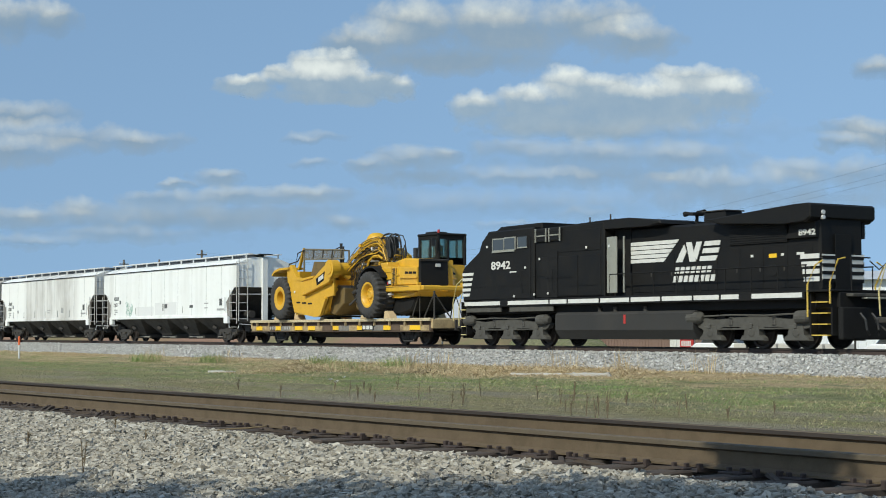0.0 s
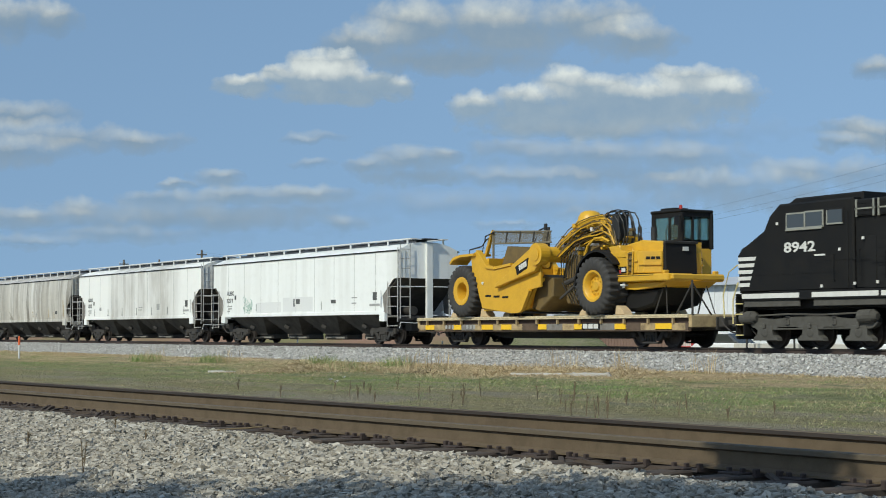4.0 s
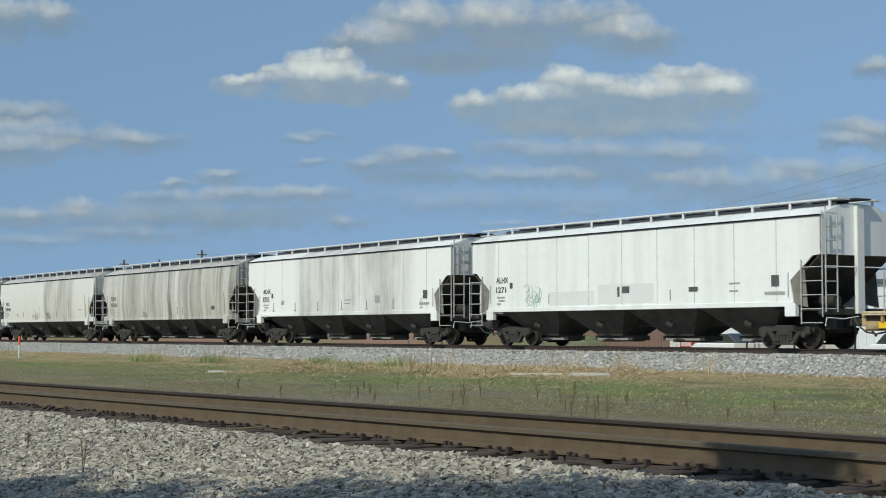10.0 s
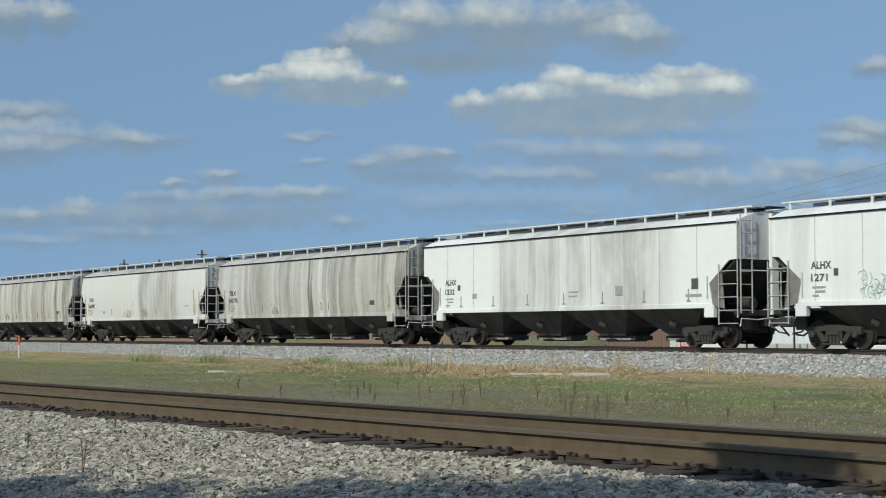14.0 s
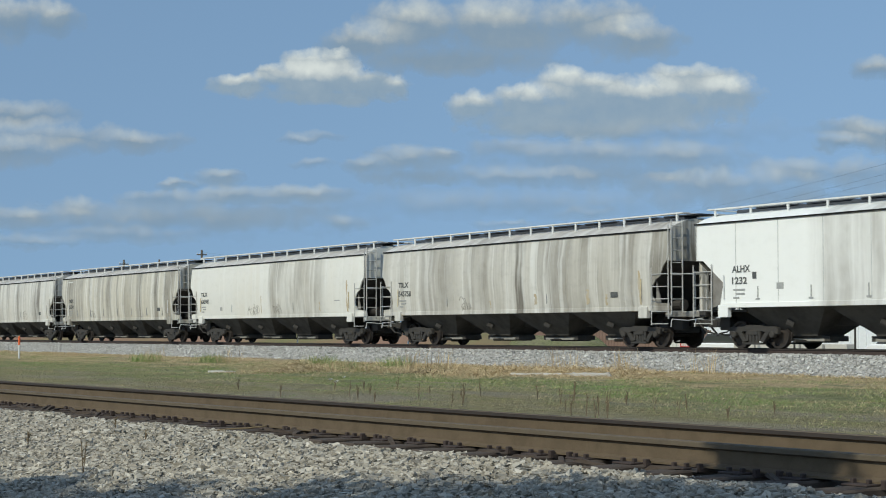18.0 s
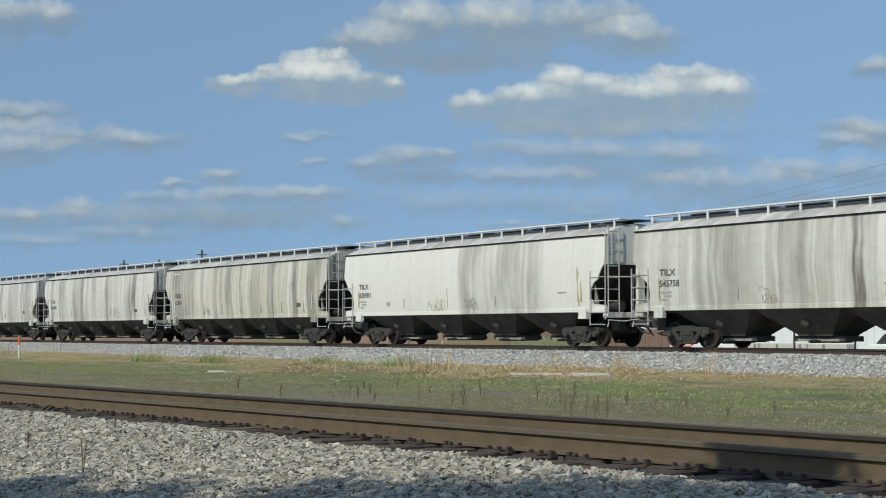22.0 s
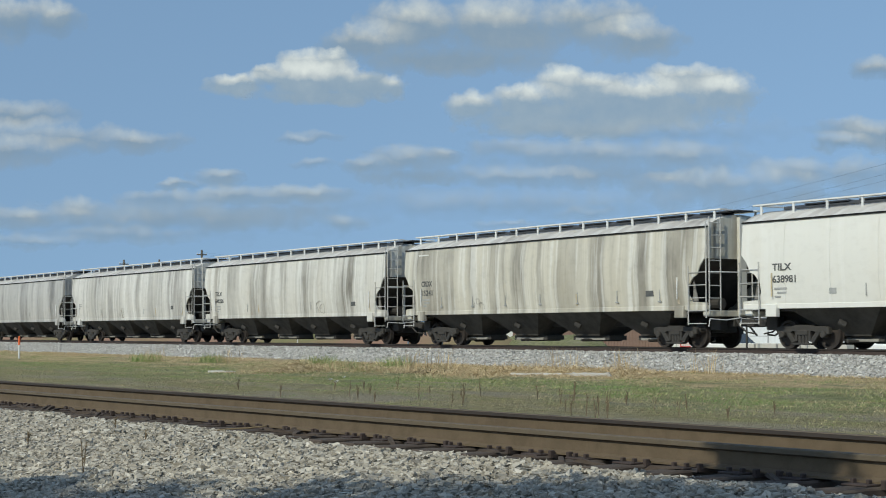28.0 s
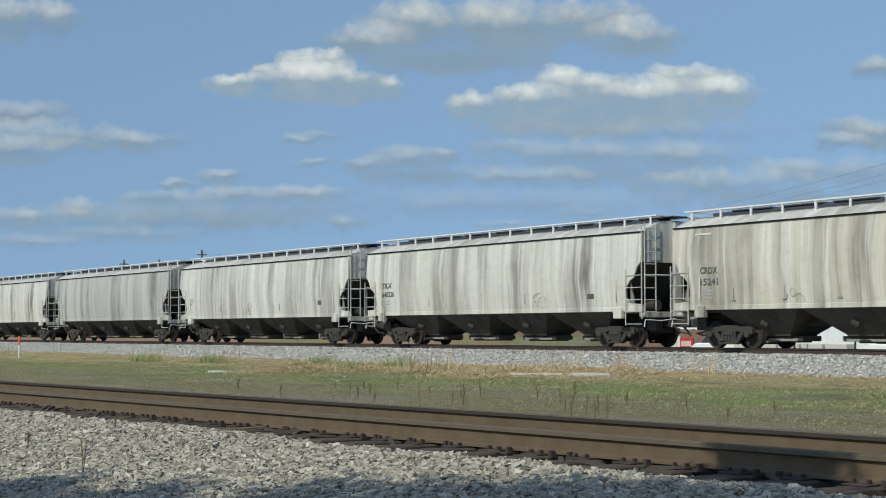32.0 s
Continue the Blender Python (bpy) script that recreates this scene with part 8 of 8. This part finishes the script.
# tall straw and leafy clumps at the foot of the bank
def tufts(name, spots, n, h0, h1, material, label, spread, dome=0.0):
    base = []
    for x, y, wide in spots:
        c = np.array([[x, y, 0.0]]).repeat(n, 0)
        c[:, 0] += gen.normal(0, wide, n)
        c[:, 1] += gen.normal(0, 0.35 + dome, n)
        c[:, 2] = dome * gen.uniform(0, 1, n) * np.exp(-((c[:, 0] - x) / (1.2 * wide)) ** 2 - ((c[:, 1] - y) / (0.4 + dome)) ** 2)
        base.append(c)
    base = np.concatenate(base)
    base[:, 2] += [max(ground_z(a, b), far_bed(b - TRACK_Y) if abs(b - TRACK_Y) < 4.4 else -9) - 0.02 for a, b in base[:, :2]]
    return blades(name, base, gen.uniform(h0, h1, len(base)), gen.uniform(0.05, spread, len(base)), gen.uniform(0.005, 0.012, len(base)), material, gen, label, "grass")


tufts("straw_mounds", ((-46.4, 24.2, 0.7), (-45.0, 25.8, 0.6), (-48.0, 26.3, 0.7), (-41.0, 25.9, 0.9), (-38.6, 25.2, 0.7), (-41.4, 27.8, 0.9), (-41.0, 28.8, 0.8), (-39.6, 30.0, 0.9), (-44.7, 31.4, 1.0), (-42.0, 31.2, 1.0), (-37.8, 30.4, 0.8), (-39.1, 31.2, 0.9)), 700, 0.03, 0.13, STRAW,
      "tangled mounds of dry straw grass below the bank", 0.5, 0.34)
tufts("straw_heap", ((-45.0, 22.6, 0.8), (-46.4, 24.0, 0.5), (-44.2, 21.6, 0.5)), 700, 0.02, 0.1, STRAW, "tan heap of cut dry grass", 0.4, 0.4)
tufts("brown_thatch", ((-45.0, 22.5, 0.7), (-46.4, 23.9, 0.5), (-41.0, 25.8, 0.5)), 260, 0.02, 0.09, WEED, "brown dead stems in the cut grass", 0.4, 0.3)
tufts("tall_straw", ((-45.4, 27.6, 0.3), (-44.8, 28.4, 0.25), (-44.0, 32.6, 0.3), (-41.5, 33.2, 0.3), (-66.8, 27.4, 0.3), (-62.0, 28.6, 0.2), (-37.4, 33.0, 0.4)), 46, 0.25, 0.9, STRAW, "tall dry grass stems on the bank", 0.4)
tufts("leafy_weeds", ((-67.4, 27.2, 0.35), (-52.9, 31.4, 0.25), (-62.6, 28.2, 0.25), (-48.0, 26.6, 0.8), (-57.0, 30.4, 0.2)), 380, 0.1, 0.5, GRASS_GREEN, "green leafy weeds at the foot of the bank", 0.3)

for i, (x, y, l, w, t) in enumerate(((-39.3, 28.0, 1.3, 0.35, 42), (-38.2, 28.2, 0.9, 0.3, 30), (-37.3, 28.7, 1.2, 0.45, 48), (-46.5, 21.3, 0.9, 0.3, 30))):
    r = random.Random(i)
    outline = [(-l / 2, 0.0)] + [(-l / 2 + l * (j + 0.6 * r.random()) / 8, (0.06 + 0.03 * r.random()) * (1.5 if i == 2 else 0.9)) for j in range(8)] + [(l / 2, 0.0)]
    lump = new("concrete_slab", mesh_of(built((prism, outline, -w / 2, w / 2, 0.01)), "concrete_slab", CONCRETE))
    lump.matrix_basis = pose(x, y, ground_z(x, y) - 0.02, 0, 0, t)
    tagged(lump, "broken pale concrete slab lying in dry grass", "concrete slab", "broken concrete slabs")
for i, (x, y) in enumerate(((-35.5, 19.2), (-37.9, 20.9), (-33.0, 18.0))):
    bm = bmesh.new()
    r = random.Random(90 + i)
    ring = [bm.verts.new((0.06 * math.cos(a) * r.uniform(0.6, 1.2), 0.05 * math.sin(a) * r.uniform(0.6, 1.2), r.uniform(0.01, 0.06))) for a in [6.28 * j / 7 for j in range(7)]]
    top = bm.verts.new((0.01, 0, 0.05))
    low = bm.verts.new((0, 0, 0.0))
    for j in range(7):
        bm.faces.new((ring[j], ring[(j + 1) % 7], top))
        bm.faces.new((ring[(j + 1) % 7], ring[j], low))
    lit = new("crumpled_paper", mesh_of(bm, "crumpled_paper", WHITE))
    lit.matrix_basis = pose(x, y, ground_z(x, y) + 0.02)
    tagged(lit, "crumpled white paper scrap in the grass", "litter", "paper scraps")
twig = new("twig", mesh_of(built((pipe, [(-0.22, 0, 0), (-0.05, 0.02, 0.02), (0.12, 0.0, 0.03), (0.3, 0.05, 0.05)], 0.008, 5), (rod, (0.05, 0, 0.02), (0.15, 0.1, 0.04), 0.005, 4)), "twig", WEED))
twig.matrix_basis = pose(-14.1, 6.6, near_bed(6.6 - near_track(-14.1)) + 0.035, 0, 0, 40)
tagged(twig, "dead brown twig lying on the ballast", "twig")
rr = random.Random(77)
for i in range(40):
    x = -5 - 22 * rr.random() ** 1.2
    side = rr.choice((-0.98, -0.9, -1.1))
    s = new("wood_splinter", mesh_of(built((prism, [(-0.16, 0), (0.14, 0), (0.1, 0.02), (-0.1, 0.03)], -0.018, 0.018)), "wood_splinter", TIE))
    s.scale = (rr.uniform(0.6, 1.4),) * 3
    s.matrix_basis = pose(x, near_track(x) + side, NEAR_Z - 0.19, 0, rr.uniform(-8, 8), TRACK_TURN + rr.uniform(-50, 50))
    tagged(s, "dark splinter of tie wood beside the rail", "wood splinter", "tie splinters")


def motions():
    """The train rolls along its track, and every wheelset turns with it."""
    rows = [k * 1.0 for k in range(33)]
    for ob, u, *side in TRAIN:
        y, z = TRACK_Y + (side[0] if side else 0.0), ob.location.z
        walk(ob, [(t, pose(u + travel(t), y, z)) for t in rows])
    for ob, at, drift in CLOUDS:
        walk(ob, [(t, Matrix.Translation((drift[0] * (t - 16) * CLOUD_RIGHT + drift[1] * (t - 16) * CLOUD_UP)) @ at) for t in (0, 16, 32)])
    ticks = [k * 4 / FPS for k in range(241)]
    for ob, at, radius, turn in WHEELSETS:
        walk(ob, [(t, pose(*at) @ Matrix.Rotation((travel(t) + 80) / radius, 4, "Y")) for t in ticks])


motions()
